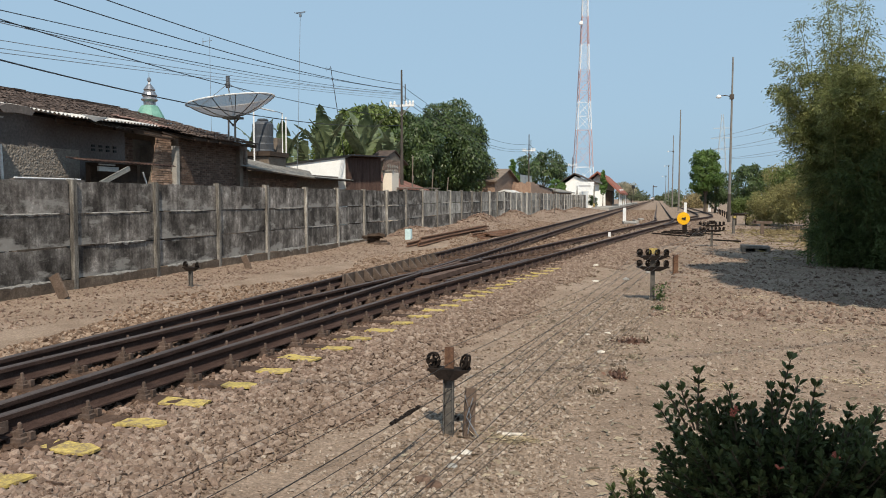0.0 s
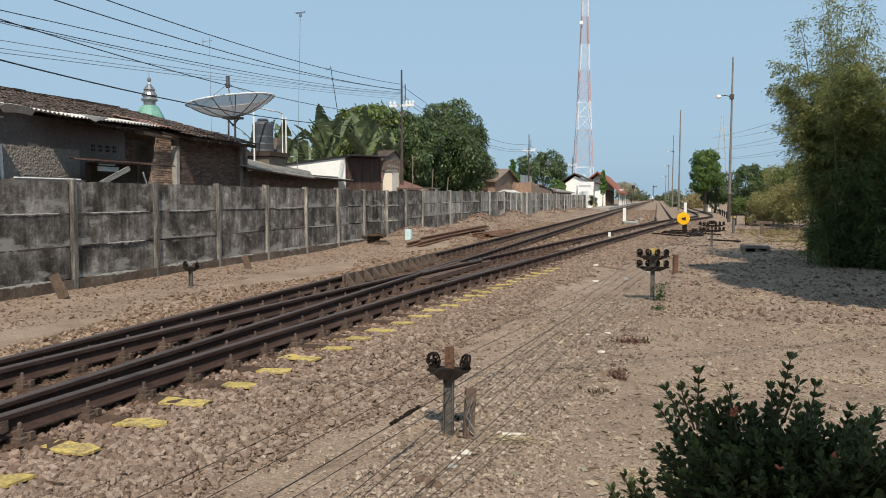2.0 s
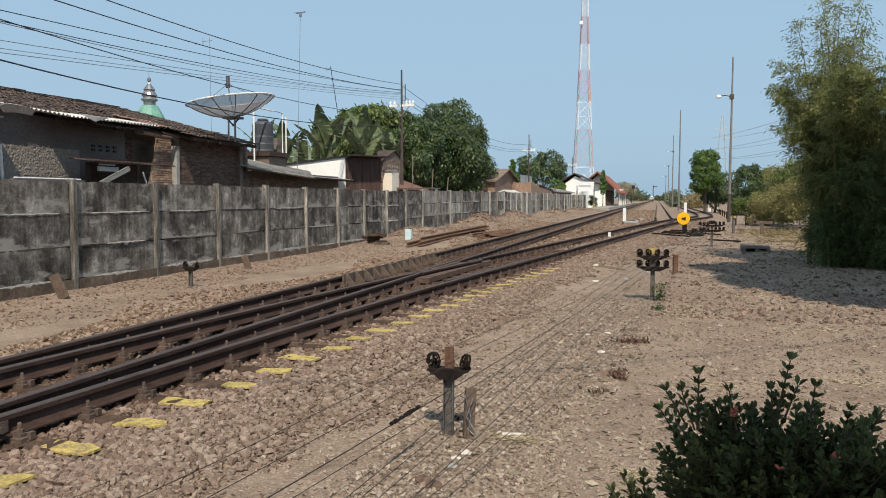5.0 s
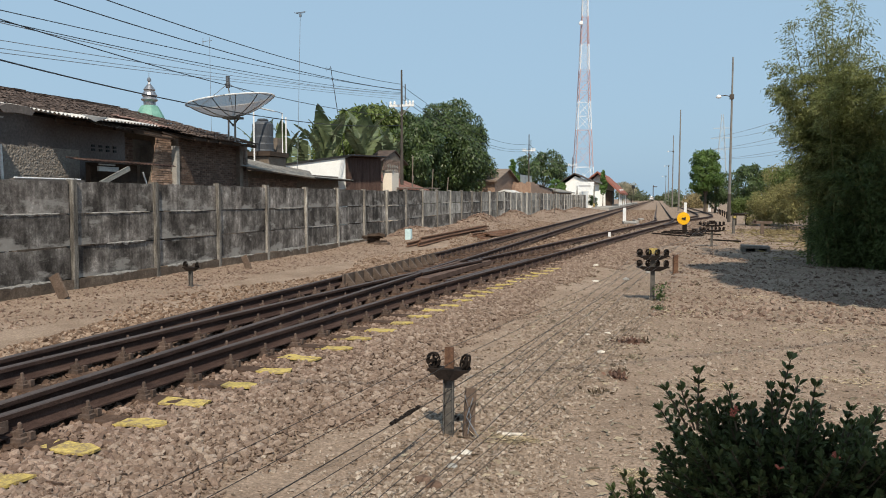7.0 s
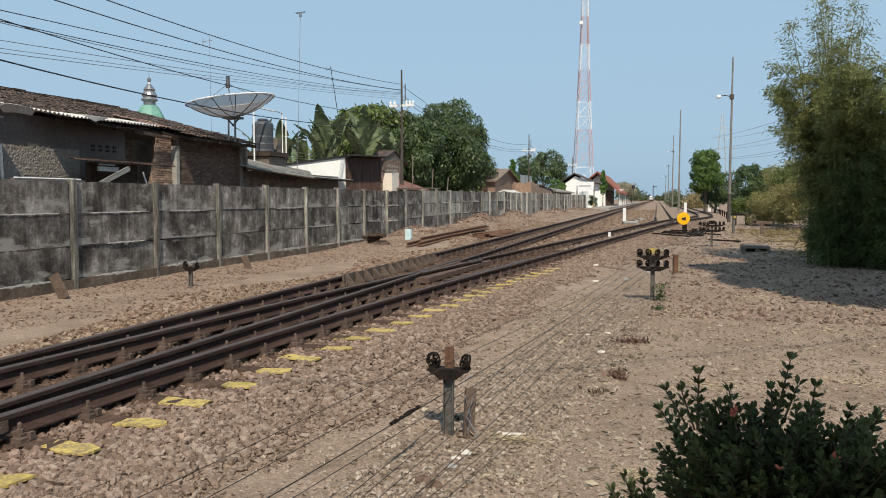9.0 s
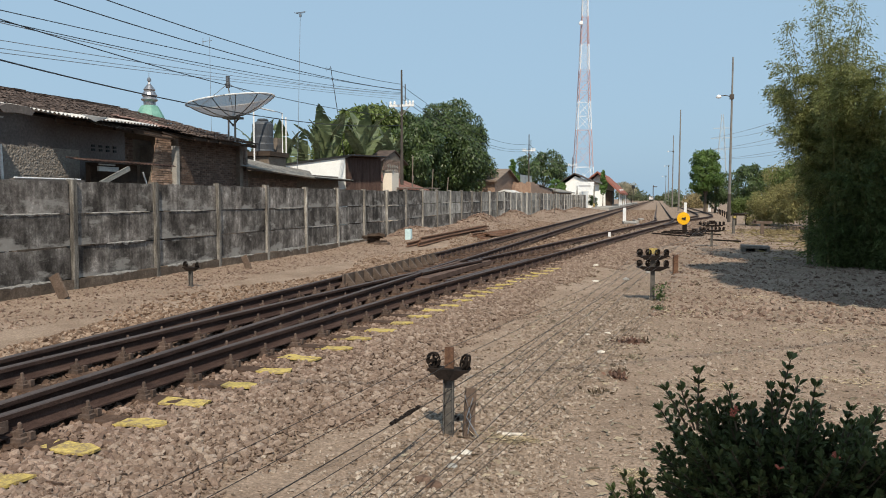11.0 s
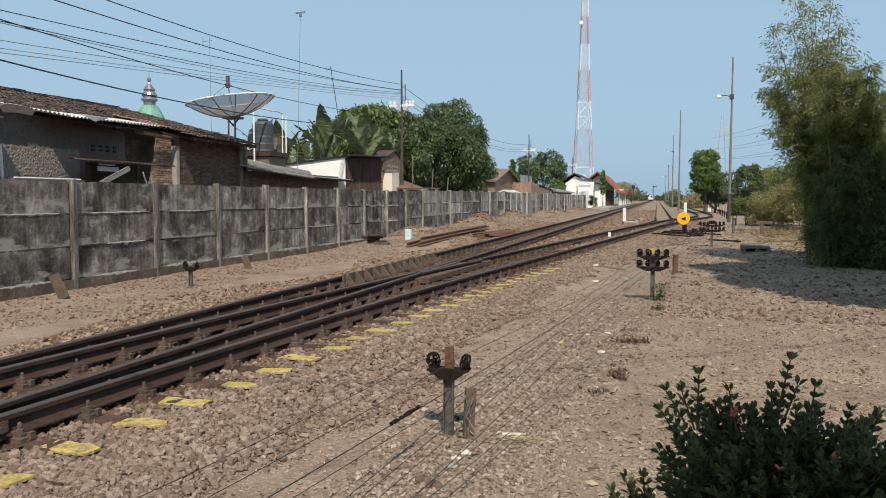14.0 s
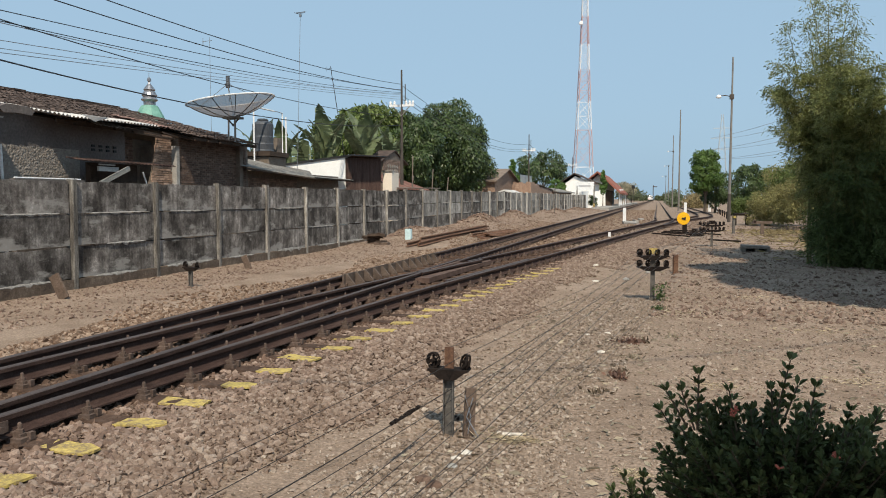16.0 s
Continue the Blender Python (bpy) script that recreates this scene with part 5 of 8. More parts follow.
for pts, r, m in (
        ([(6, 6.633), (20, 6.564), (37.9, 7.647)], 0.012, M_CABLE),
        ([(6, 6.172), (20, 6.189), (37.9, 7.357)], 0.012, M_CABLE),
        ([(4, 5.13), (20, 5.936), (37.9, 7.327)], 0.009, M_CABLE),
        ([(4, 5.81), (20, 5.203), (37.9, 5.987)], 0.011, M_CABLE),
        ([(4, 5.07), (20, 5.658), (37.9, 7.218)], 0.009, M_CABLE),
        ([(4, 5.13), (20, 5.579), (37.9, 7.161)], 0.008, M_THIN),
        ([(4, 4.39), (20, 5.435), (37.9, 7.10)], 0.007, M_THIN),
        ([(4, 4.12), (20, 5.325), (37.9, 6.983)], 0.006, M_THIN),
        ([(4, 4.00), (20, 5.248), (37.9, 6.865)], 0.007, M_THIN),
        ([(4, 5.04), (20, 4.402), (37.9, 5.53)], 0.015, M_CABLE)):
    cable(pts, r, m, "dark overhead cable strung along the fence to the power pole", veer=0.08)
for z in (6.7, 6.9, 7.4):
    cable([(38.1, z + 0.2), (58, z - 0.9), (79, z)], 0.013, M_CABLE, "overhead cable between two power poles")
    cable([(79, z), (100, z - 0.9), (121, z)], 0.016, M_CABLE, "overhead cable between two power poles")

# lattice mast far behind the station
tower = thing("radio_tower", "tall red and white lattice radio tower", "radio tower", at=(-23.4, 250, 0), turn=15.8)


def tower_part(z0, z1, w0, w1, material, name):
    b = Build()
    for sx in (-1, 1):
        for sy in (-1, 1):
            b.tube([(sx * w0, sy * w0, z0), (sx * w1, sy * w1, z1)], 0.125, 4)
    n = max(1, round((z1 - z0) / (w0 * 1.9)))
    for k in range(n):
        za, zb = z0 + (z1 - z0) * k / n, z0 + (z1 - z0) * (k + 1) / n
        wa, wb = w0 + (w1 - w0) * k / n, w0 + (w1 - w0) * (k + 1) / n
        for s in (-1, 1):
            for t in (-1, 1):
                b.tube([(t * wa, s * wa, za), (-t * wb, s * wb, zb)], 0.06, 4)
                b.tube([(s * wa, t * wa, za), (s * wb, -t * wb, zb)], 0.06, 4)
            b.tube([(-wb, s * wb, zb), (wb, s * wb, zb)], 0.06, 4)
    part(name, b, material, tower)


zs = [0, 12, 24, 33, 43, 51, 60, 68, 76, 84, 92]
ws = [3.6, 2.75, 2.2, 1.85, 1.5, 1.25, 0.95, 0.75, 0.62, 0.55, 0.5]
for k in range(10):
    tower_part(zs[k], zs[k + 1], ws[k], ws[k + 1], M_TOWER_WHITE if k % 2 == 0 else M_TOWER_RED, "white_section" if k % 2 == 0 else "red_section")
part("drum_antenna", Build().lathe([(0.6, 0), (0.68, 0.15), (0.68, 0.6), (0.5, 0.75)], 16, at=(-1.5, -1.4, 57.6), turn=Matrix.Rotation(radians(90), 3, 'X')), M_TOWER_WHITE, tower)

pylon = thing("power_pylon", "pale steel lattice pylon in the haze beyond the trees", "pylon", at=(25, 330, 0))
b = Build()
for s in (-1, 1):
    for t in (-1, 1):
        b.tube([(s * 2.6, t * 2.6, 0), (s * 1.0, t * 1.0, 26), (s * 0.3, t * 0.3, 36)], 0.13, 4)
for k in range(9):
    z, w = k * 4, 2.6 - k * 0.27
    b.tube([(-w, -w, z), (w, -w, z + 4)], 0.08, 4)
    b.tube([(w, -w, z), (-w, -w, z + 4)], 0.08, 4)
part("lattice", b, M_HAZE, pylon)
b = Build()
for z, w in ((22, 3.6), (26.5, 4.2), (30.5, 3.4)):
    b.box((0, 0, z), (2 * w, 0.3, 0.3))
part("crossarm", b, M_HAZE, pylon)
for z, w in ((22, 3.6), (26.5, 4.2), (18, 3.4)):
    for s in (-1, 1):
        b = Build().tube([(25 + s * w + 3 * k, 330 - 22 * k, z - 6 * (k / 10) * (1 - k / 10) * 4 * 0.4) for k in range(11)], 0.07, 4)
        solid("power_line", b, M_HAZE, "pale high-voltage line in the haze", "cable", "high-voltage lines")


def lamp_pole(x, y, z0, h, arm_z, arm, label, r=0.1, name="yard_lamp"):
    p = thing(name, label, "lamp post", at=(x, y, z0), group="lamp posts along the yard")
    part("shaft", Build().tube([(0, 0, 0), (0.02, 0, h)], r, 8, r * 0.5), M_POLE, p)
    if arm:
        bracket_arm = part("arm", Build().tube([(0, 0, arm_z), (arm * 0.5, 0, arm_z + 0.1), (arm, 0, arm_z + 0.08)], 0.03, 5), M_POLE_DARK, p)
        part("lamp_head", Build().lathe([(0.03, 0.12), (0.15, 0.05), (0.17, -0.08), (0.1, -0.12)], 10, at=(arm - 0.05, 0, arm_z + 0.05)), M_WHITE_GLOSS, bracket_arm)
        part("bracket", Build().box((0, 0, arm_z), (0.26, 0.26, 0.3)), M_POLE_DARK, p)
    return p


main_pole = lamp_pole(4.55, 53, 0.1, 10.75, 8.2, -0.75, "tall leaning steel yard pole with a small lamp arm", 0.095)
part("dark_base", Build().tube([(0, 0, 0), (0, 0, 1.9)], 0.11, 8), M_POLE_DARK, main_pole)
lamp_pole(2.6, 100, 0.1, 12.7, 0, 0, "tall thin steel pole beside the loop track", 0.12)
lamp_pole(2.55, 140, 0.1, 12.7, 9.9, -0.8, "steel lamp post beside the loop track", 0.12)
lamp_pole(2.5, 190, 0.1, 9.8, 9.4, -0.9, "steel lamp post beside the loop track", 0.12)
lamp_pole(2.4, 240, 0.1, 8.8, 8.4, -0.9, "steel lamp post beside the loop track", 0.12)
b = Build().tube([(-8.43, 65, 0.2), (-8.43, 65, 3.0)], 0.035, 5)
solid("thin_post", b, M_POLE_DARK, "thin dark steel post standing by the main line", "post")
sema = thing("semaphore_signal", "far semaphore signal mast beside the main line", "signal", at=(-1.7, 330, 0.2))
part("mast", Build().tube([(0, 0, 0), (0, 0, 7.2)], 0.16, 6), M_POLE_DARK, sema)
part("arm", Build().box((0.8, 0, 6.6), (1.7, 0.1, 0.35)), M_POLE_DARK, sema)
sig = thing("distant_signal", "dark signal head on a post near the station", "signal", at=(-5.5, 185, 0.2))
part("mast", Build().tube([(0, 0, 0), (0, 0, 4.5)], 0.08, 6), M_POLE_DARK, sig)
part("head", Build().box((0, 0, 4.3), (0.7, 0.3, 0.8)), M_BLACK, sig)

b = Build().tube([(-9.5, -7.3, 8.2), (0.83, 0.7, 8.0), (5.1, 4.0, 8.0), (14, 10.9, 8.2)], 0.015, 5)
solid("overhead_cable", b, M_CABLE, "dark overhead cable crossing high above the yard", "cable", "overhead cables")

# ------------------------------------------------------------ plants
def leaf_quads(P, D, length, width, rng, flat=0.0):
    """Diamond leaves: places, ways, lengths and widths."""
    n = len(P)
    D = D / np.linalg.norm(D, axis=1, keepdims=True)
    R = rng.normal(size=(n, 3))
    R[:, 2] *= (1 - flat)
    S = np.cross(D, R)
    S /= np.linalg.norm(S, axis=1, keepdims=True) + 1e-9
    L, W = np.asarray(length).reshape(-1, 1), np.asarray(width).reshape(-1, 1)
    mid = P + D * L * 0.45
    V = np.stack([P, mid + S * W / 2, P + D * L, mid - S * W / 2], 1).reshape(-1, 3)
    return V, np.arange(4 * n, dtype=np.int32).reshape(-1, 4)


def crown(center, radii, n, lumps, rng, size, lean=0.5, low=-0.55, core=0.35):
    """Leaves of a loose crown, gathered in uneven clumps."""
    c, r = np.array(center, float), np.array(radii, float)
    pts, ways = [], []
    k = 0
    while k < lumps:
        u = rng.normal(size=3)
        u /= np.linalg.norm(u)
        if u[2] < low:
            continue
        k += 1
        f = rng.uniform(core, 0.86)
        lc = c + u * r * f
        lr = r.mean() * rng.uniform(0.2, 0.36)
        m = n // lumps
        w = rng.normal(size=(m, 3))
        w /= np.linalg.norm(w, axis=1, keepdims=True)
        rad = lr * rng.uniform(0.45, 1.08, (m, 1))
        pts.append(lc + w * rad * np.array([1, 1, 0.8]))
        ways.append(w * lean + rng.normal(size=(m, 3)) * 0.6 + np.array([0, 0, -0.35]))
    P, D = np.concatenate(pts), np.concatenate(ways)
    s = size * rng.uniform(0.6, 1.3, len(P))
    return leaf_quads(P, D, s, s * 0.42, rng)


def tufted_crown(center, radii, n, lumps, rng, size, low=-0.55, core=0.35, tuft=(0.17, 0.31), taper=0.0):
    """Leaves of a dense crown: each clump is a rounded tuft whose leaves lie over one another like shingles."""
    c, r = np.array(center, float), np.array(radii, float)
    pts, ways, faces = [], [], []
    m = n // lumps
    k = 0
    while k < lumps:
        u = rng.normal(size=3)
        u /= np.linalg.norm(u)
        if u[2] < low:
            continue
        k += 1
        swell = 1 + 0.10 * math.sin(3.1 * u[0] + 1.7 * u[2] * 3 + 0.6) + 0.07 * math.sin(5.3 * u[1] + 4.1 * u[2])
        f = (rng.uniform(0, 1) ** 0.35 * (0.84 - core) + core) * swell
        narrow = 1 - taper * (0.5 + 0.5 * u[2] * f)
        lc = c + u * r * f * np.array([narrow, narrow, 1])
        lr = r.mean() * rng.uniform(*tuft) * narrow
        w = rng.normal(size=(m, 3)) + u * 0.5 + np.array([0, 0, 0.25])
        w /= np.linalg.norm(w, axis=1, keepdims=True)
        pts.append(lc + w * lr * rng.uniform(0.72, 1.03, (m, 1)) * np.array([1, 1, 0.85]))
        down = np.array([0, 0, -1.0]) + w * 0.55 + rng.normal(size=(m, 3)) * 0.45
        ways.append(down)
        faces.append(w + rng.normal(size=(m, 3)) * 0.38)
    P, D, N = np.concatenate(pts), np.concatenate(ways), np.concatenate(faces)
    D /= np.linalg.norm(D, axis=1, keepdims=True)
    S = np.cross(D, N)
    S /= np.linalg.norm(S, axis=1, keepdims=True) + 1e-9
    L = (size * rng.uniform(0.6, 1.3, len(P)))[:, None]
    mid = P + D * L * 0.45
    V = np.stack([P, mid + S * L * 0.21, P + D * L, mid - S * L * 0.21], 1).reshape(-1, 3)
    return V, np.arange(4 * len(P), dtype=np.int32).reshape(-1, 4)


def tree(name, label, at, trunk_h, trunk_r, center, radii, n, lumps, size, leaf_mat, seed, limbs=7, group="", low=-0.55, core=0.35, bark=M_BARK, loose=False, taper=0.0):
    rng = np.random.default_rng(seed)
    r = random.Random(seed)
    t = thing(name, label, "tree", at, group)
    b = Build()
    b.tube([(0, 0, -0.2), (0.05 * trunk_h * r.uniform(-1, 1), 0, trunk_h * 0.5), (0, 0, trunk_h)], trunk_r, 8, trunk_r * 0.6)
    for k in range(limbs):
        a = 2 * math.pi * k / limbs + r.uniform(-0.3, 0.3)
        e = Vector(center) + Vector((math.cos(a) * radii[0], math.sin(a) * radii[1], r.uniform(-0.3, 0.6) * radii[2])) * 0.62
        s = Vector((0, 0, trunk_h * r.uniform(0.6, 1.0)))
        b.tube([s, s.lerp(e, 0.5) + Vector((0, 0, 0.12 * radii[2])), e], trunk_r * 0.42, 6, trunk_r * 0.1)
    part("trunk", b, bark, t)
    if loose:
        V, F = crown(center, radii, n, lumps, rng, size, low=low, core=core)
    else:
        V, F = tufted_crown(center, radii, n, lumps, rng, size, low=low, core=core, taper=taper)
    part("crown", raw_mesh("crown", V, F), leaf_mat, t)
    return t


tree("mango_tree", "dense dark green mango tree behind the fence", (-18, 66, 0), 3.2, 0.3, (0, 0, 5.6), (3.5, 6.2, 5.2), 58000, 105, 0.27, M_LEAF_MANGO, 1, low=-0.9)
tree("mango_tree", "dark green mango tree behind the brick house", (-19, 57, 0), 3.0, 0.25, (0, 0, 4.8), (3.0, 4.6, 4.0), 34000, 60, 0.25, M_LEAF_MANGO, 2, low=-0.9)
tree("leafy_tree", "bright green tree behind the banana plants", (-21.6, 54, 0), 3, 0.2, (0, 0, 6.0), (4.2, 3, 3.0), 18000, 70, 0.34, M_LEAF_LIME, 3)
tree("leafy_tree", "green tree showing low behind the roofs", (-24, 40, 0), 2.0, 0.2, (0, 0, 3.0), (3.0, 5, 1.6), 6000, 40, 0.34, M_LEAF_MANGO, 5)
tree("leafy_tree", "hazy green tree behind the power pole", (-23, 70, 0), 4, 0.25, (0, 0, 6.8), (2.4, 5, 3.0), 9000, 44, 0.4, M_LEAF_BACK, 6)
tree("leafy_tree", "dark green tree above the village roofs", (-18, 124, 0), 4, 0.3, (0, 0, 6.2), (4.2, 7, 3.2), 9000, 46, 0.45, M_LEAF_MANGO, 7)
tree("leafy_tree", "dark green tree above the village roofs", (-22.6, 120, 0), 3, 0.3, (0, 0, 4.2), (2.0, 4, 1.6), 4000, 30, 0.45, M_LEAF_BACK, 8)
tree("leafy_tree", "pointed green tree above the brick house", (-19.6, 105, 0), 3, 0.15, (0, 0, 5.3), (0.85, 0.9, 2.6), 2600, 40, 0.3, M_LEAF_CYPRESS, 9, taper=0.7)
tree("leafy_tree", "small green tree before the station", (-14.2, 112, 0), 2, 0.12, (0, 0, 3.4), (1.3, 1.6, 1.5), 1800, 22, 0.35, M_LEAF_BACK, 10)
tree("cypress_tree", "narrow pointed light green tree beside the station", (-8.25, 122, 0.2), 2.6, 0.08, (0, 0, 4.3), (0.75, 0.8, 2.3), 3400, 60, 0.22, M_LEAF_CYPRESS, 11, limbs=3, low=-0.9, taper=0.85)
tree("dry_tree", "pale dry tree beyond the platform", (-7.9, 205, 0), 3, 0.2, (0, 0, 4.2), (3.4, 5, 2.6), 3500, 40, 0.4, M_LEAF_PALE, 12, loose=True)
tree("leafy_tree", "green tree beyond the platform's end", (-7.5, 235, 0), 3, 0.2, (0, 0, 3.3), (2.6, 5, 2.2), 2600, 30, 0.5, M_LEAF_FAR, 13)
tree("round_tree", "round dense green tree beside the siding", (4.9, 85, 0.1), 2.4, 0.18, (0, 0, 4.5), (1.55, 2.0, 2.6), 14000, 95, 0.24, M_LEAF_BACK, 141, low=-0.9)
tree("round_tree", "darker green tree beside the siding", (6.1, 88, 0.1), 1.8, 0.15, (0, 0, 2.7), (1.7, 2.2, 2.2), 8000, 50, 0.26, M_LEAF_MANGO, 15, low=-0.9)
tree("leafy_tree", "green tree behind the hedge", (9.7, 92, 0.1), 2, 0.18, (0, 0, 3.2), (1.9, 2.6, 2.6), 6000, 50, 0.3, M_LEAF_MANGO, 16, low=-0.9)
tree("leafy_tree", "olive green tree behind the hedge", (12.4, 96, 0.1), 2, 0.18, (0, 0, 2.9), (2.6, 3, 2.5), 6500, 50, 0.32, M_LEAF_HEDGE, 17, low=-0.9)
tree("leafy_tree", "olive green tree behind the hedge", (16.5, 92, 0.1), 2, 0.18, (0, 0, 3.6), (3.2, 3, 2.6), 5500, 40, 0.32, M_LEAF_HEDGE, 18)
tree("shade_tree", "broad shade tree standing beside the yard", (6.1, 11.0, 0), 4.6, 0.22, (0, 0, 6.5), (2.6, 3.0, 1.6), 14000, 80, 0.62, M_LEAF_MANGO, 19)
# added out of view, only to keep the sun off the yard bush
tree("shade_tree", "unseen small tree added behind the camera to shade the yard bush", (2.7, -1.3, 0), 4.4, 0.12, (0, 0, 6.0), (1.15, 1.15, 1.0), 5000, 40, 0.16, M_LEAF_MANGO, 22)


tree("shade_tree", "tall shade tree standing beside the yard", (7.2, 12.0, 0), 7.6, 0.28, (-0.6, 0, 9.2), (2.9, 2.8, 1.6), 12000, 75, 0.62, M_LEAF_MANGO, 23)


def shrub_row(name, label, pts, n, size, leaf_mat, seed, category="hedge"):
    """A run of low shrubs with uneven tops: (x, y, z, rx, ry, rz) for each."""
    rng = np.random.default_rng(seed)
    Vs, Fs, k = [], [], 0
    for (x, y, z, rx, ry, rz) in pts:
        V, F = crown((x, y, z), (rx, ry, rz), n, 26, rng, size, low=-0.9, core=0.2)
        Vs.append(V)
        Fs.append(F + k)
        k += len(V)
    me = raw_mesh(name, np.concatenate(Vs), np.concatenate(Fs))
    return solid(name, me, leaf_mat, label, category, kind="stuff")


shrub_row("hedge", "loose green hedge along the yard's edge", [(7.6 + 1.05 * k, 76 - 1.4 * k + 1.2 * math.sin(k * 2.1), 0.95 + 0.25 * math.sin(k * 1.7), 1.2, 1.8, 1.15) for k in range(9)], 2600, 0.24, M_LEAF_HEDGE, 31)
shrub_row("dry_shrub", "dry yellow-olive shrubs behind the bamboo", [(6.3, 42, 1.2, 0.9, 1.4, 1.5), (6.9, 40, 1.7, 1.1, 1.4, 1.9), (7.6, 42, 2.4, 1.3, 1.6, 2.4), (8.4, 38, 2.2, 1.2, 1.6, 2.6), (9.2, 40, 2.8, 1.4, 1.6, 3.0), (6.5, 45, 1.5, 1.2, 1.5, 1.7), (5.9, 47, 1.0, 1.0, 1.5, 1.2), (7.3, 49, 2.2, 1.5, 1.8, 2.2)], 6000, 0.11, M_LEAF_OLIVE, 32, "shrub")
shrub_row("olive_shrub", "olive green shrubs behind the bamboo", [(7.4, 47, 2.0, 1.3, 1.6, 2.2), (8.8, 46, 2.6, 1.6, 1.6, 3.0), (10.4, 45, 3.0, 1.6, 1.8, 3.4)], 3400, 0.22, M_LEAF_HEDGE, 33, "shrub")
shrub_row("dry_grass_bank", "dry brown scrub along the far sidings", [(6.0 + 0.3 * k, 130 + 6 * k, 1.0 + 0.4 * math.sin(k * 1.3), 2.6, 4, 1.5) for k in range(12)], 1000, 0.4, M_LEAF_DRY, 34, "scrub")
shrub_row("far_scrub", "low green scrub beside the far track", [(3.4 + 0.05 * k, 150 + 16 * k, 0.9 + 0.5 * math.sin(k * 1.9), 1.0, 6, 1.3) for k in range(12)], 900, 0.5, M_LEAF_FAR, 35, "scrub")
shrub_row("round_bush", "clipped round green bush by the gateway", [(-9.1, 114, 1.3, 0.9, 0.9, 1.0)], 2500, 0.16, M_LEAF_MANGO, 36, "bush")


def tree_line():
    """The woods that close the view all round."""
    rng = np.random.default_rng(41)
    Vs, Fs, k = [], [], 0
    spots = [(-12 - 9 * i + rng.uniform(-3, 3), 420 - 3 * i + rng.uniform(-20, 20), rng.uniform(5, 9)) for i in range(26)]
    spots += [(8 + 9 * i + rng.uniform(-3, 3), 430 - 8 * i + rng.uniform(-20, 20), rng.uniform(5, 10)) for i in range(26)]
    spots += [(-9 + 2.2 * i, 700, 6 + 2 * math.sin(i)) for i in range(-6, 14)]
    for x, y, h in spots:
        if abs(x + 4.6) < 3.0:
            continue
        V, F = crown((x, y, h * 0.5), (6.5 if y < 600 else 3.0, 6, h * 0.55), 420, 18, rng, 1.3, low=-0.9, core=0.3)
        Vs.append(V)
        Fs.append(F + k)
        k += len(V)
    solid("far_woods", raw_mesh("far_woods", np.concatenate(Vs), np.concatenate(Fs)), M_LEAF_FAR, "hazy line of trees along the horizon", "woods", kind="stuff")


tree_line()


# bamboo that sways in the wind, in stiff sprays
def bamboo_spray(rng, culms, lo, hi, leaves, az0, az1, reach, low_leaf=0.28, leaf_len=0.2):
    """Some culms from one foot with their hanging leaves: corners, faces and the number of culm faces."""
    b = Build()
    P, D = [], []
    for _ in range(culms):
        az, h, rch = rng.uniform(az0, az1), rng.uniform(lo, hi), rng.uniform(*reach)
        d = np.array([math.cos(az), math.sin(az), 0])
        foot = np.array([*rng.uniform(-0.45, 0.45, 2), -0.1])
        def place(s):
            return foot + d * rch * s ** 2.1 + np.array([0, 0, h * (s - 0.13 * s ** 4)])
        b.tube([place(s) for s in np.linspace(0, 1, 9)], 0.032, 5, 0.005)
        m = leaves // culms
        twigs = 60
        for s in rng.uniform(low_leaf, 1.0, twigs) ** 0.9:
            o = place(s)
            w = rng.normal(size=3)
            w[2] = 0.25 * w[2] + 0.1
            w /= np.linalg.norm(w)
            L = rng.uniform(0.35, 0.95) * (1.1 - 0.65 * s)
            k = max(1, m // twigs)
            u = rng.uniform(0.15, 1.0, (k, 1))
            P.append(o + w * L * u + np.array([0, 0, -0.22]) * (u ** 2) * L + rng.normal(size=(k, 3)) * 0.05)
            D.append(w * 0.8 + rng.normal(size=(k, 3)) * 0.55 + np.array([0, 0, -0.55]))
    P, D = np.concatenate(P), np.concatenate(D)
    s = leaf_len * rng.uniform(0.6, 1.25, len(P))
    V, F = leaf_quads(P, D, s, s * 0.19, rng)
    return b, V, F


def spray_part(owner, name, rng, leaf_mat, **kw):
    b, V, F = bamboo_spray(rng, **kw)
    quads = [q for q in b.f if len(q) == 4]
    n = len(b.v)
    me = raw_mesh(name, np.concatenate([np.array([tuple(p) for p in b.v]), V]), np.concatenate([np.array(quads), F + n]))
    me.materials.append(M_CULM)
    me.materials.append(leaf_mat)
    idx = np.ones(len(me.polygons), np.int32)
    idx[:len(quads)] = 0
    me.polygons.foreach_set("material_index", idx)
    return part(name, me, None, owner)


# how far the wind bends the crown, in degrees, and when
GUSTS = [(0.0, 1.2), (0.7, 2.2), (1.5, 1.0), (2.3, 2.4), (3.2, 2.0), (4.0, 1.0), (5.0, 0.2), (6.0, 1.4), (6.6, -0.4), (7.2, -1.0), (8.0, 0.8), (8.7, -0.6), (9.3, 0.0),
         (10.2, -1.6), (11.0, -0.4), (11.8, -1.8), (12.5, -3.0), (13.1, -2.6), (13.8, -4.2), (14.5, -4.6), (15.2, -2.6), (15.6, -1.0), (16.0, -1.4)]


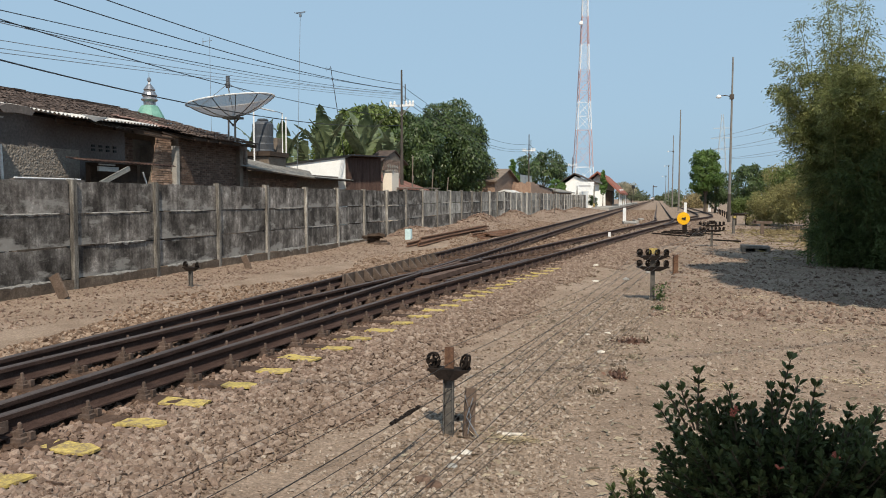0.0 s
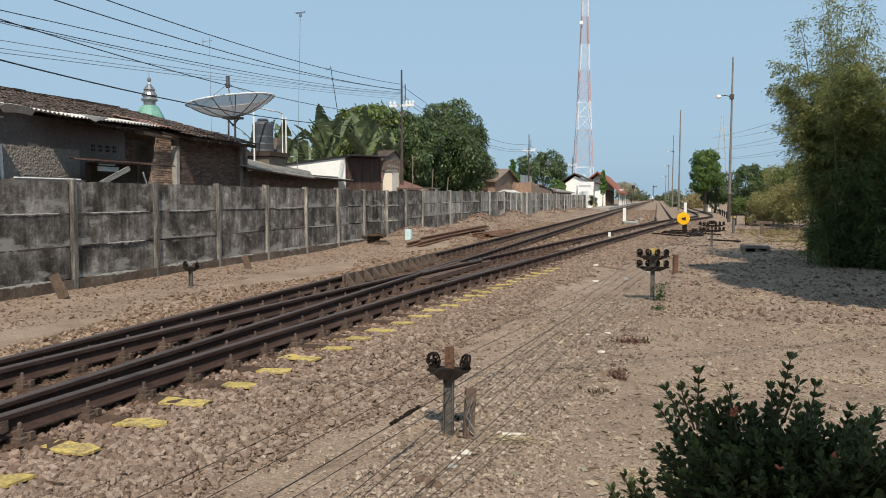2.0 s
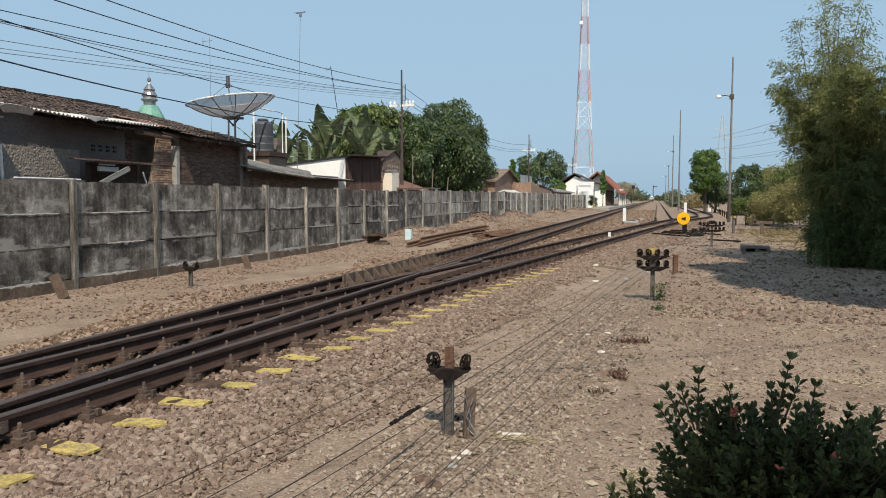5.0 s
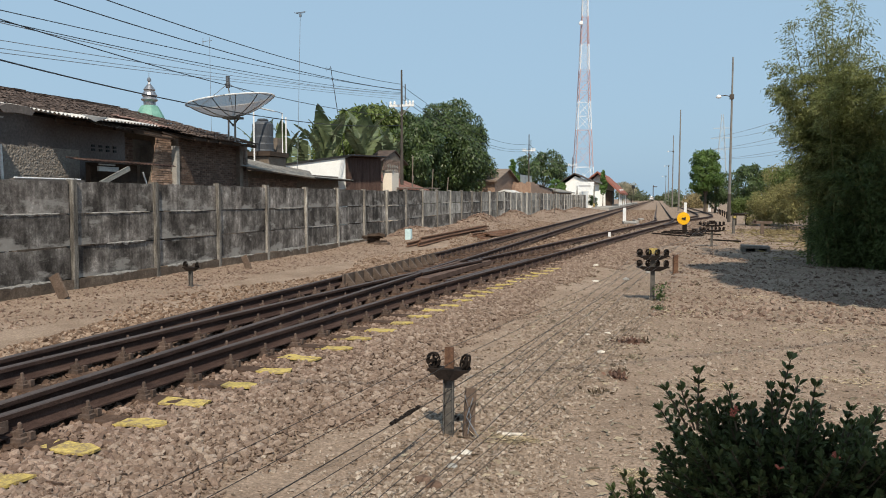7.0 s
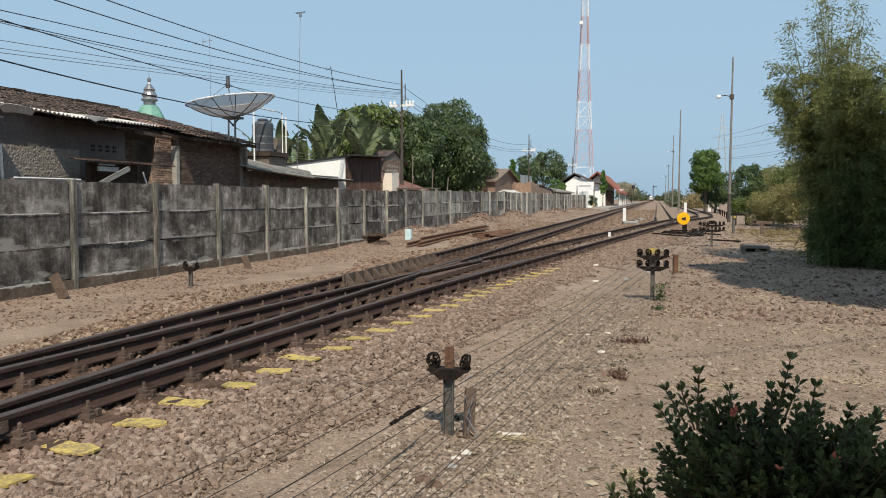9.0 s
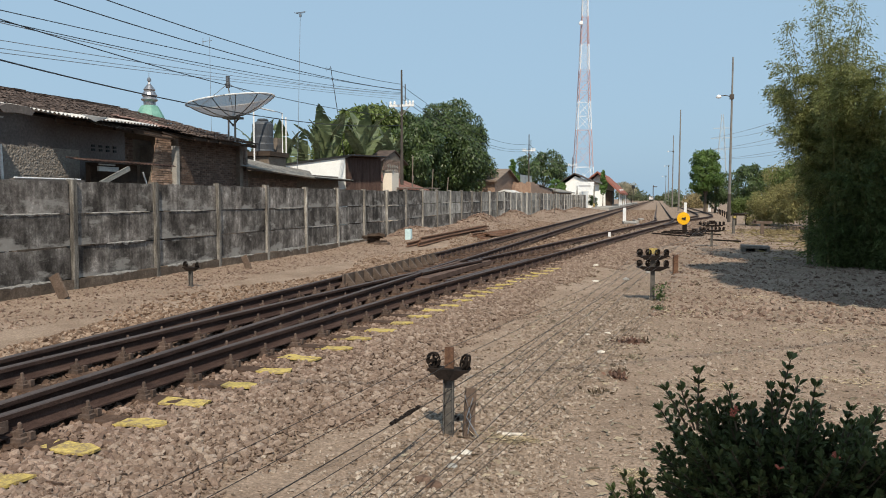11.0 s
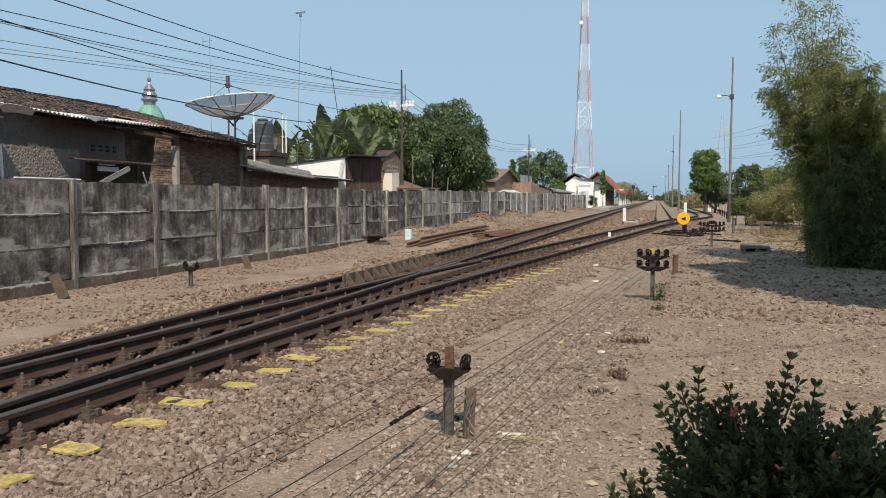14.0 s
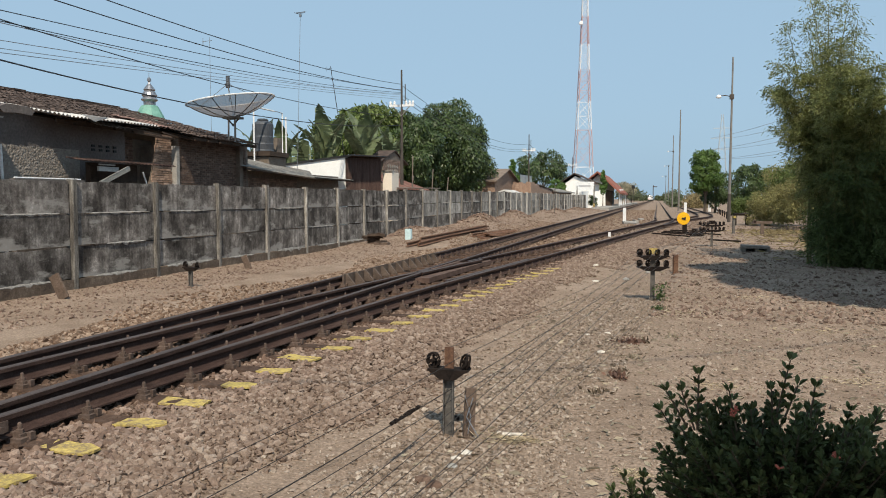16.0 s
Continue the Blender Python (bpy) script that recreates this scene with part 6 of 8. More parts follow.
def sway(ob, base, gain, lag, wobble, rnd_):
    """Keys one spray: the gust and a quick quiver of its own."""
    rows = []
    f1, f2 = rnd_.uniform(0.9, 1.5), rnd_.uniform(2.0, 3.0)
    p1, p2 = rnd_.uniform(0, 6.3), rnd_.uniform(0, 6.3)
    ts = np.arange(0, 16.01, 0.4)
    for t in ts:
        g = float(np.interp(t - lag, [q[0] for q in GUSTS], [q[1] for q in GUSTS]))
        w = wobble * (math.sin(f1 * t * 2.2 + p1) + 0.4 * math.sin(f2 * t * 2.2 + p2))
        rows.append((float(t), base @ pose(0, 0, 0, 0.5 * w, gain * g + w, 0.3 * w)))
    MOVERS.append((ob, rows))


bamboo = thing("bamboo_clump", "tall olive green bamboo clump swaying in the wind", "bamboo", at=(4.8, 21.2, 0))
rng = np.random.default_rng(51)
wind = random.Random(5)
for k in range(14):
    a = 2 * math.pi * k / 14
    left = 1.0 + 0.12 * max(0, -math.cos(a)) - 0.2 * max(0, math.cos(a))
    ob = spray_part(bamboo, "leafy_spray", rng, M_LEAF_BAMBOO, culms=5, lo=(4.0 if math.cos(a) < 0.3 else 2.5), hi=(6.0 if math.cos(a) < -0.1 else 5.6 if math.cos(a) < 0.3 else 4.1), leaves=14000, az0=a - 0.35, az1=a + 0.35, reach=(0.4 * left, 1.5 * left), low_leaf=0.3, leaf_len=0.112)
    sway(ob, pose(0.4 * math.cos(a), 0.4 * math.sin(a), 0), 0.6, wind.uniform(0, 0.5), 0.4, wind)
for k in range(5):
    ob = spray_part(bamboo, "leafy_spray", rng, M_LEAF_BAMBOO, culms=3, lo=5.9, hi=8.1, leaves=3000, az0=0, az1=6.28, reach=(0.1, 0.8), low_leaf=0.5, leaf_len=0.112)
    sway(ob, pose(-0.75 + 0.16 * k, 0.1, 0), 1.1, wind.uniform(0, 0.4), 0.5, wind)
# low sprays, their shade painted into a darker leaf colour
for k in range(10):
    a = 2 * math.pi * k / 10
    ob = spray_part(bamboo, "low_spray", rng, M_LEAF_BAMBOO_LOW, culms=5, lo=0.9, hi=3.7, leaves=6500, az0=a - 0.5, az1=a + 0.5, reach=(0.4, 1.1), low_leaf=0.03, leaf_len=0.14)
    sway(ob, pose(0.75 + 0.75 * math.cos(a), 0.6 * math.sin(a) - 0.2, 0), 0.5, wind.uniform(0, 0.5), 0.5, wind)

for k in range(5):
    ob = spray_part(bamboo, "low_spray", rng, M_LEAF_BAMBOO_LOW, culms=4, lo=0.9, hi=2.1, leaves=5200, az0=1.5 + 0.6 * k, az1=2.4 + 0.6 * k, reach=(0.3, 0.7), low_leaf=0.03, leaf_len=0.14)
    sway(ob, pose(-0.35 + 0.2 * k, -0.5 + 0.12 * k, 0), 0.4, wind.uniform(0, 0.5), 0.5, wind)

# banana plants behind the white house
def banana_leaf_mesh(length, width, seed):
    """A torn blade on its midrib, bowing over."""
    r = random.Random(seed)
    n = 22
    vs, fs = [], []
    def rib(s):
        return Vector((0, 0.26 * length * s ** 2.6, length * (s - 0.18 * s ** 3)))
    for i in range(n):
        s0, s1 = i / n, (i + 1) / n + r.choice((0.006, 0.005, 0.004, 0.003, 0.003, -0.008))
        for side in (-1, 1):
            w0 = width * math.sin(math.pi * min(1, 0.12 + 0.9 * s0)) ** 0.6
            w1 = width * math.sin(math.pi * min(1, 0.12 + 0.9 * s1)) ** 0.6
            droop = 0.28 + 0.16 * math.sin(i * 0.9 + seed) if r.random() < 0.86 else r.uniform(0.5, 1.0)
            a, c = rib(s0), rib(s1)
            out = Vector((side, 0, -droop))
            k = len(vs)
            vs += [a, a + out * w0 + Vector((0, 0, 0.05)), c + out * w1 + Vector((0, 0, 0.05)), c]
            fs.append((k, k + 1, k + 2, k + 3))
    b = Build().add(vs, fs)
    b.tube([rib(s) for s in np.linspace(0, 1, 8)], 0.035, 5, 0.008)
    return b


def banana(x, y, h, n, seed, size):
    t = thing("banana_plant", "banana plant with long torn leaves stirring in the wind", "banana plant", at=(x, y, 0), group="banana plants")
    r = random.Random(seed)
    part("stem", Build().tube([(0, 0, -0.1), (0.05, 0, h * 0.5), (0, 0, h)], 0.16, 8, 0.09), M_CULM, t)
    for k in range(n - 1):
        b = banana_leaf_mesh(size * r.uniform(0.95, 1.25), 0.42 * r.uniform(0.85, 1.15), seed * 20 + k)
        ob = part("leaf_blade", b, M_LEAF_BANANA, t)
        base = pose(0, 0, h - 0.15, 0, 0, 360 * k / n + r.uniform(-25, 25)) @ pose(0, 0, 0, -(r.uniform(-6, 14) if k % 3 else r.uniform(14, 34)), 0, 0)
        sway(ob, base, 1.0 * r.uniform(-1, 1), r.uniform(0, 0.8), 1.7, r)


for x, y, h, n, seed, size in ((-16.6, 36.2, 3.6, 7, 1, 2.9), (-17.2, 38.2, 3.9, 6, 2, 2.8), (-16.8, 42.0, 4.1, 7, 3, 3.0), (-17.5, 44.5, 4.2, 7, 4, 3.0), (-17.0, 32.5, 2.6, 7, 5, 2.8), (-18.5, 40.0, 3.4, 6, 6, 2.6),
                                   (-16.6, 46.5, 3.6, 6, 7, 2.6), (-19.0, 34.0, 3.3, 6, 8, 2.6), (-16.4, 41.0, 3.9, 6, 9, 2.7), (-17.6, 48.0, 4.2, 6, 10, 2.8), (-18.3, 37.0, 3.2, 6, 11, 2.6)):
    banana(x, y, h, n, seed, size)


# the dark glossy bush close by
def bush():
    rng = np.random.default_rng(61)
    t = thing("yard_bush", "dark green glossy-leaved ixora bush with tall loose shoots", "bush", at=(0.52, 3.02, 0))
    o = np.array([0.52, 3.02, 0])
    shoots = [((0.16, 2.92, 0.80), (0.16, 2.92, 1.01), 5), ((0.12, 2.9, 0.82), (0.045, 2.885, 0.95), 4), ((0.15, 2.92, 0.8), (0.10, 2.9, 0.95), 3), ((0.44, 3.0, 0.85), (0.485, 3.01, 1.065), 6),
              ((0.43, 3.0, 0.82), (0.42, 2.99, 0.955), 4), ((0.47, 3.0, 0.85), (0.515, 3.02, 0.97), 3), ((0.56, 3.02, 0.85), (0.575, 3.03, 0.965), 2), ((0.30, 2.95, 0.8), (0.27, 2.95, 0.95), 3),
              ((-0.02, 2.85, 0.45), (-0.10, 2.82, 0.63), 4), ((-0.02, 2.86, 0.5), (-0.03, 2.84, 0.63), 4), ((-0.05, 2.84, 0.42), (-0.14, 2.82, 0.57), 4), ((-0.05, 2.85, 0.42), (-0.07, 2.80, 0.60), 4), ((-0.03, 2.86, 0.4), (-0.01, 2.80, 0.58), 4), ((-0.05, 2.84, 0.36), (-0.10, 2.79, 0.52), 4), ((-0.02, 2.85, 0.36), (-0.05, 2.78, 0.52), 4)]
    for _ in range(860):
        u = rng.normal(size=3)
        u /= np.linalg.norm(u)
        if u[2] < -0.5:
            continue
        u = np.sign(u) * np.abs(u) ** 0.72
        c = np.array([0.45 + rng.uniform(-0.10, 0.19), 3.05, 0.47])
        tip = c + u * np.array([0.42, 0.36, 0.405]) * rng.uniform(0.6, 1.03)
        shoots.append((tip - u * 0.13 - np.array([0, 0, 0.05]), tip, 3))
    Ps, Ds, Ws, Ls = [], [], [], []
    wood = Build()
    for count, (a, e, whorls) in enumerate(shoots):
        a, e = np.array(a), np.array(e)
        whorls = max(3, round(np.linalg.norm(e - a) / (0.034 if count < 10 else 0.03)))
        ax = (e - a) / np.linalg.norm(e - a)
        wood.tube([a - o, e - o], 0.005, 4, 0.003)
        for w in range(whorls):
            f = 1 - w / whorls
            m = 9
            for k in range(m):
                side = np.cross(ax, rng.normal(size=3))
                side /= np.linalg.norm(side)
                Ps.append(a + (e - a) * max(0.05, f) - o + side * 0.004)
                Ds.append(side * (0.72 if w else 0.5) + ax * (0.7 if w else 0.95) + rng.normal(size=3) * 0.1)
                Ls.append(rng.uniform(0.027, 0.041))
    P, D, L = np.array(Ps), np.array(Ds), np.array(Ls)
    n = len(P)
    D /= np.linalg.norm(D, axis=1, keepdims=True)
    R = rng.normal(size=(n, 3)) * 0.35 + np.array([0, 0, 1.0])
    S = np.cross(D, R)
    S /= np.linalg.norm(S, axis=1, keepdims=True)
    N = np.cross(S, D)
    L, W = L[:, None], L[:, None] * 0.44
    pts = [P, P + D * L * 0.5 + S * W / 2 + N * W * 0.16, P + D * L * 0.85 + S * W * 0.38 + N * W * 0.12, P + D * L, P + D * L * 0.85 - S * W * 0.38 + N * W * 0.12, P + D * L * 0.5 - S * W / 2 + N * W * 0.16, P + D * L * 0.5, P + D * L * 0.85]
    V = np.stack(pts, 1).reshape(-1, 3)
    k = np.arange(n)[:, None] * 8
    F = np.concatenate([k + np.array([[0, 6, 5, 0]])[:, :3].repeat(1, 0)] + [k + np.array([[0, 1, 6]])] + [k + np.array([[1, 2, 7]]), k + np.array([[1, 7, 6]]), k + np.array([[6, 7, 4]]), k + np.array([[6, 4, 5]]), k + np.array([[2, 3, 7]]), k + np.array([[7, 3, 4]])])
    part("foliage", raw_mesh("foliage", V, F), M_LEAF_DARK, t, "dark glossy leaves in whorls")
    part("twig", wood, M_STEM, t)["kind"] = "stuff"
    b = Build()
    for k in range(6):
        a = 2 * math.pi * k / 6
        b.tube([(0.03 * math.cos(a), 0.03 * math.sin(a), -0.05), (0.12 * math.cos(a), 0.1 * math.sin(a), 0.3), (0.28 * math.cos(a), 0.22 * math.sin(a), 0.62)], 0.014, 5, 0.006)
    part("stem", b, M_STEM, t)
    red = Build()
    for x, y, z in ((0.285, 2.90, 0.885), (0.28, 2.90, 0.87), (0.42, 2.75, 0.74), (0.60, 2.78, 0.78)):
        for k in range(7):
            d = Vector(rng.normal(size=3)).normalized() * 0.014
            p = Vector((x, y, z)) - Vector(o)
            red.tube([p, p + d + Vector((0, 0, 0.012))], 0.003, 3, 0.004)
    part("faded_flower", red, mat("faded_red_petal", [(0.30, 0.07, 0.05), (0.42, 0.14, 0.09)], scale=20, rough=0.7, bump=0), t, "small faded red flower heads")


bush()

# ------------------------------------------------------------ loose stone
def unit_stone():
    g = (1 + 5 ** 0.5) / 2
    V = np.array([(-1, g, 0), (1, g, 0), (-1, -g, 0), (1, -g, 0), (0, -1, g), (0, 1, g), (0, -1, -g), (0, 1, -g), (g, 0, -1), (g, 0, 1), (-g, 0, -1), (-g, 0, 1)]) / math.sqrt(1 + g * g)
    F = np.array([(0, 11, 5), (0, 5, 1), (0, 1, 7), (0, 7, 10), (0, 10, 11), (1, 5, 9), (5, 11, 4), (11, 10, 2), (10, 7, 6), (7, 1, 8), (3, 9, 4), (3, 4, 2), (3, 2, 6), (3, 6, 8), (3, 8, 9), (4, 9, 5), (2, 4, 11), (6, 2, 10), (8, 6, 7), (9, 8, 1)])
    return V, F


def stones(name, P, size, rng, material, label, blunt=False):
    """Broken angular stones at the given places, each of its own shape and turn."""
    V0 = np.array([(x, y, z) for z in (-1, 1) for y in (-1, 1) for x in (-1, 1)]) * 0.66
    F0 = np.array([(0, 2, 3), (0, 3, 1), (4, 5, 7), (4, 7, 6), (0, 1, 5), (0, 5, 4), (2, 6, 7), (2, 7, 3), (0, 4, 6), (0, 6, 2), (1, 3, 7), (1, 7, 5)])
    if blunt:                                      # more corners, for the stones close by
        V0, F0 = unit_stone()
    n, m = len(P), len(V0)
    V = (V0[None] + rng.uniform(-0.44, 0.44, (n, m, 3)) * (0.75 if blunt else 1)) * size[:, None, None] * rng.uniform(0.5, 1.5, (n, 1, 3))
    q = rng.normal(size=(n, 4))
    w, x, y, z = (q / np.linalg.norm(q, axis=1, keepdims=True)).T
    R = np.stack([1 - 2 * (y * y + z * z), 2 * (x * y - z * w), 2 * (x * z + y * w), 2 * (x * y + z * w), 1 - 2 * (x * x + z * z), 2 * (y * z - x * w),
                  2 * (x * z - y * w), 2 * (y * z + x * w), 1 - 2 * (x * x + y * y)], 1).reshape(n, 3, 3)
    V = np.einsum("nij,nkj->nki", R, V) * np.array([1, 1, 0.8]) + P[:, None, :]
    F = (F0[None] + m * np.arange(n)[:, None, None]).reshape(-1, 3)
    return solid(name, raw_mesh(name, V.reshape(-1, 3), F), material, label, "stones", kind="stuff")


def strew(rng, n, x_of, y0, y1, power=1.0):
    """Places spread from y0 to y1, thinning with distance, x from x_of(y)."""
    y = y0 + (y1 - y0) * rng.uniform(0, 1, n) ** power
    lo_hi = np.array([x_of(v) for v in y])
    x = lo_hi[:, 0] + (lo_hi[:, 1] - lo_hi[:, 0]) * rng.uniform(0, 1, n)
    return x, y


def off_ends(x, y):
    """Keeps stones off the painted ends of the sleepers."""
    u = np.array([line_b(v) for v in y])
    k = np.abs((y - 3.15 + SPACING / 2) % SPACING - SPACING / 2)
    free = (k > 0.10) | (x - u < 0.72) | (x - u > 1.24) | (y > 16.6)
    return x[free], y[free]


def lay(x, y, sink, rng):
    return np.array([(a, b, ground_z(a, b) + s) for a, b, s in zip(x, y, sink)])


rng = np.random.default_rng(71)
def shoulder(v):
    """How far the ballast reaches beside the diverging line."""
    return line_b(v) + float(np.interp(v, [2, 6, 10, 17, 30], [1.9, 2.0, 1.75, 1.55, 1.9])) + 0.16 * math.sin(v * 1.3) + 0.2 * noise.noise((v * 2.2, 3.3, 1.7))


x, y = strew(rng, 11000, lambda v: (line_b(v) + 0.66, line_b(v) + 1.5), 2.6, 34, 1.8)
x, y = off_ends(x, y)
sz = rng.uniform(0.012, 0.03, len(x))
stones("bed_ballast", lay(x, y, sz * 0.45, rng), sz, rng, M_BALLAST_BROWN, "rust-brown broken ballast close to the rail", blunt=True)
x, y = strew(rng, 23000, lambda v: (line_b(v) + 1.05, shoulder(v)), 2.6, 30, 2.0)
x += np.abs(rng.normal(0, 0.16, len(x)))
x, y = off_ends(x, y)
sz = (0.011 + 0.021 * rng.uniform(0, 1, len(x)) ** 1.3) * np.interp(y, [3, 5.5], [0.85, 1.0])
stones("ballast", lay(x, y, sz * 0.45, rng), sz, rng, M_BALLAST, "grey-brown broken ballast stones on the track shoulder", blunt=True)
x, y = strew(rng, 9000, lambda v: (XA - 0.5, line_b(v) + 0.95), 2.6, 40, 1.8)
sz = rng.uniform(0.016, 0.036, len(x))
stones("bed_ballast", lay(x, y, sz * 0.4 - 0.008, rng), sz, rng, M_BALLAST_DARK, "rusty dark ballast between the rails")
x, y = strew(rng, 11000, lambda v: (XA - 2.75 - 0.5 * math.sin(v * 0.7), XA - 0.72), 4.0, 50, 1.7)
sz = rng.uniform(0.014, 0.034, len(x))
stones("tan_gravel", lay(x, y, sz * 0.3, rng), sz, rng, M_BALLAST_RED, "tan gravel beside the main line")
x, y = strew(rng, 11000, lambda v: (line_b(v) + 0.65, shoulder(v) + 0.35), 2.6, 14, 1.5)
x, y = off_ends(x, y)
sz = rng.uniform(0.005, 0.013, len(x))
stones("ballast_fines", lay(x, y, sz * 0.4 + 0.004, rng), sz, rng, M_BALLAST, "brown chippings filling the ballast")
x, y = strew(rng, 6500, lambda v: (XA + 0.75, line_b(v) - 0.75), 22, 110, 1.5)
sz = rng.uniform(0.02, 0.05, len(x))
stones("tan_gravel", lay(x, y, sz * 0.25, rng), sz, rng, M_BALLAST_RED, "reddish gravel between the diverging tracks")
x, y = strew(rng, 8000, lambda v: (line_b(v) + 0.8, line_b(v) + 2.6 + 0.5 * math.sin(v * 0.9)), 18, 60, 1.3)
sz = rng.uniform(0.02, 0.042, len(x))
stones("ballast", lay(x, y, sz * 0.25, rng), sz, rng, M_BALLAST, "grey-brown broken ballast stones on the track shoulder")
x, y = strew(rng, 11500, lambda v: (-10.25, -7.0 - 1.3 * abs(math.sin(v * 0.31))), 5, 48, 1.4)
sz = 0.008 + 0.02 * rng.uniform(0, 1, len(x)) ** 2.0
stones("rubble", lay(x, y, sz * 0.2, rng), sz, rng, M_BALLAST_BROWN, "small rubble along the foot of the fence")
x, y = strew(rng, 24000, lambda v: (min(-1.9, shoulder(v)), 1.5 + 0.3 * v), 2.8, 30, 1.9)
sz = 0.0035 + 0.012 * rng.uniform(0, 1, len(x)) ** 1.6
sz *= 1 + 0.9 * (rng.uniform(0, 1, len(x)) > 0.95)
# clods lie in drifts, the trodden ways between them are bare
drift = np.array([noise.noise((a * 0.9, b * 0.55, 9.1)) + 0.5 * noise.noise((a * 2.3, b * 1.6, 4.4)) for a, b in zip(x, y)])
keep = drift > rng.uniform(-0.75, 0.35, len(x))
x, y, sz = x[keep], y[keep], sz[keep]
stones("pebbles", lay(x, y, sz * 0.25, rng), sz, rng, M_PEBBLE, "small pebbles strewn over the dry yard")
x, y = strew(rng, 5000, lambda v: (line_b(v) + 0.7, line_b(v) + 2.1), -9, 2.7, 0.7)
sz = rng.uniform(0.012, 0.034, len(x))
stones("ballast", lay(x, y, sz * 0.35, rng), sz, rng, M_BALLAST, "grey-brown broken ballast stones on the track shoulder")
x, y = strew(rng, 3500, lambda v: (XA - 2.2, line_b(v) + 0.7), -9, 3.2, 0.7)
sz = rng.uniform(0.014, 0.034, len(x))
stones("bed_ballast", lay(x, y, sz * 0.4, rng), sz, rng, M_BALLAST_DARK, "rusty dark ballast between the rails")
x, y = strew(rng, 6000, lambda v: (-2.3, 4.5), -8, 2.9, 0.7)
sz = 0.004 + 0.014 * rng.uniform(0, 1, len(x)) ** 1.8
stones("pebbles", lay(x, y, sz * 0.25, rng), sz, rng, M_PEBBLE, "small pebbles strewn over the dry yard")
x, y = strew(rng, 9000, lambda v: (-0.4 + 0.03 * v, 1.5 + 0.3 * v), 11, 46, 1.3)
sz = 0.011 + 0.030 * rng.uniform(0, 1, len(x)) ** 2
stones("clods", lay(x, y, sz * 0.2, rng), sz, rng, M_BALLAST_BROWN, "brown clods and stones scattered over the far yard")
x, y = strew(rng, 16000, lambda v: (-0.9, 1.2 + 0.32 * v), 3.2, 14, 1.3)
sz = 0.004 + 0.011 * rng.uniform(0, 1, len(x)) ** 1.7
keep = np.array([noise.noise((a * 1.4, b * 1.1, 2.7)) for a, b in zip(x, y)]) > rng.uniform(-0.5, 0.4, len(x))
stones("clods", lay(x, y, sz * 0.25, rng)[keep], sz[keep], rng, M_PEBBLE, "small dry clods drifted over the yard soil")
x, y = strew(rng, 7000, lambda v: (0.2, 1.0 + 0.28 * v), 5, 15, 1.2)
sz = 0.004 + 0.012 * rng.uniform(0, 1, len(x)) ** 1.8
keep = np.array([noise.noise((a * 1.1, b * 0.8, 6.2)) for a, b in zip(x, y)]) > rng.uniform(-0.6, 0.3, len(x))
stones("clods", lay(x, y, sz * 0.25, rng)[keep], sz[keep], rng, M_BALLAST_BROWN, "brown crumbs of dry soil over the yard")
x, y = strew(rng, 13000, lambda v: (float(np.interp(v, [3.4, 6, 9, 13], [-1.7, -1.75, -1.7, -1.5])), float(np.interp(v, [3.4, 6, 9, 13], [-0.75, -0.5, -0.2, 0.1]))), 3.4, 13, 1.4)
x += rng.normal(0, 0.13, len(x))
sz = 0.005 + 0.014 * rng.uniform(0, 1, len(x)) ** 1.6
stones("chippings", lay(x, y, sz * 0.3, rng), sz, rng, M_PEBBLE, "grey-brown chippings in a strip under the signal wires")
x, y = strew(rng, 4500, lambda v: (-10.1, -6.6), 30, 105, 1.3)
sz = 0.014 + 0.035 * rng.uniform(0, 1, len(x)) ** 2
stones("rubble", lay(x, y, sz * 0.2, rng), sz, rng, M_BALLAST_BROWN, "brown rubble strewn between the fence and the main line")
x, y = strew(rng, 2600, lambda v: (-10.1, -8.2), 27, 96, 1.4)
keep = np.array([any(((a - h[0]) / h[2]) ** 2 + ((b - h[1]) / h[3]) ** 2 < 1.1 for h in HUMPS[:6]) for a, b in zip(x, y)])
x, y = x[keep], y[keep]
sz = rng.uniform(0.02, 0.085, len(x))
stones("rubble", lay(x, y, sz * 0.2, rng), sz, rng, M_BALLAST_BROWN, "reddish-brown rubble heaped along the fence")


def litter():
    """Dry leaves, straw and twigs on the yard."""
    rng = np.random.default_rng(81)
    n = 5200
    x, y = strew(rng, n, lambda v: (-1.6, 1.5 + 0.3 * v), 2.8, 26, 1.6)
    P = lay(x, y, np.full(n, 0.012), rng)
    D = rng.normal(size=(n, 3)) * np.array([1, 1, 0.12])
    L = rng.uniform(0.03, 0.10, n)
    V, F = leaf_quads(P, D, L, L * rng.uniform(0.08, 0.4, n), rng)
    solid("litter", raw_mesh("litter", V, F), M_LITTER, "dry leaves and straw scattered over the soil", "litter", kind="stuff")


litter()


def straw():
    """Dry straw lying in the shade of the bamboo."""
    rng = np.random.default_rng(83)
    n = 4200
    x, y = rng.normal(5.3, 0.9, n), rng.uniform(23.5, 40, n)
    P = lay(x, y, np.full(n, 0.02), rng)
    D = rng.normal(size=(n, 3)) * np.array([1, 1, 0.2])
    L = rng.uniform(0.12, 0.4, n)
    V, F = leaf_quads(P, D, L, L * 0.1, rng)
    solid("straw", raw_mesh("straw", V, F), M_LEAF_DRY, "pale dry straw lying under the bamboo", "straw", kind="stuff")


straw()
M_STRAW = mat("yellow_straw", [(0.33, 0.26, 0.16), (0.45, 0.37, 0.25)], scale=5, rough=0.8, bump=0)


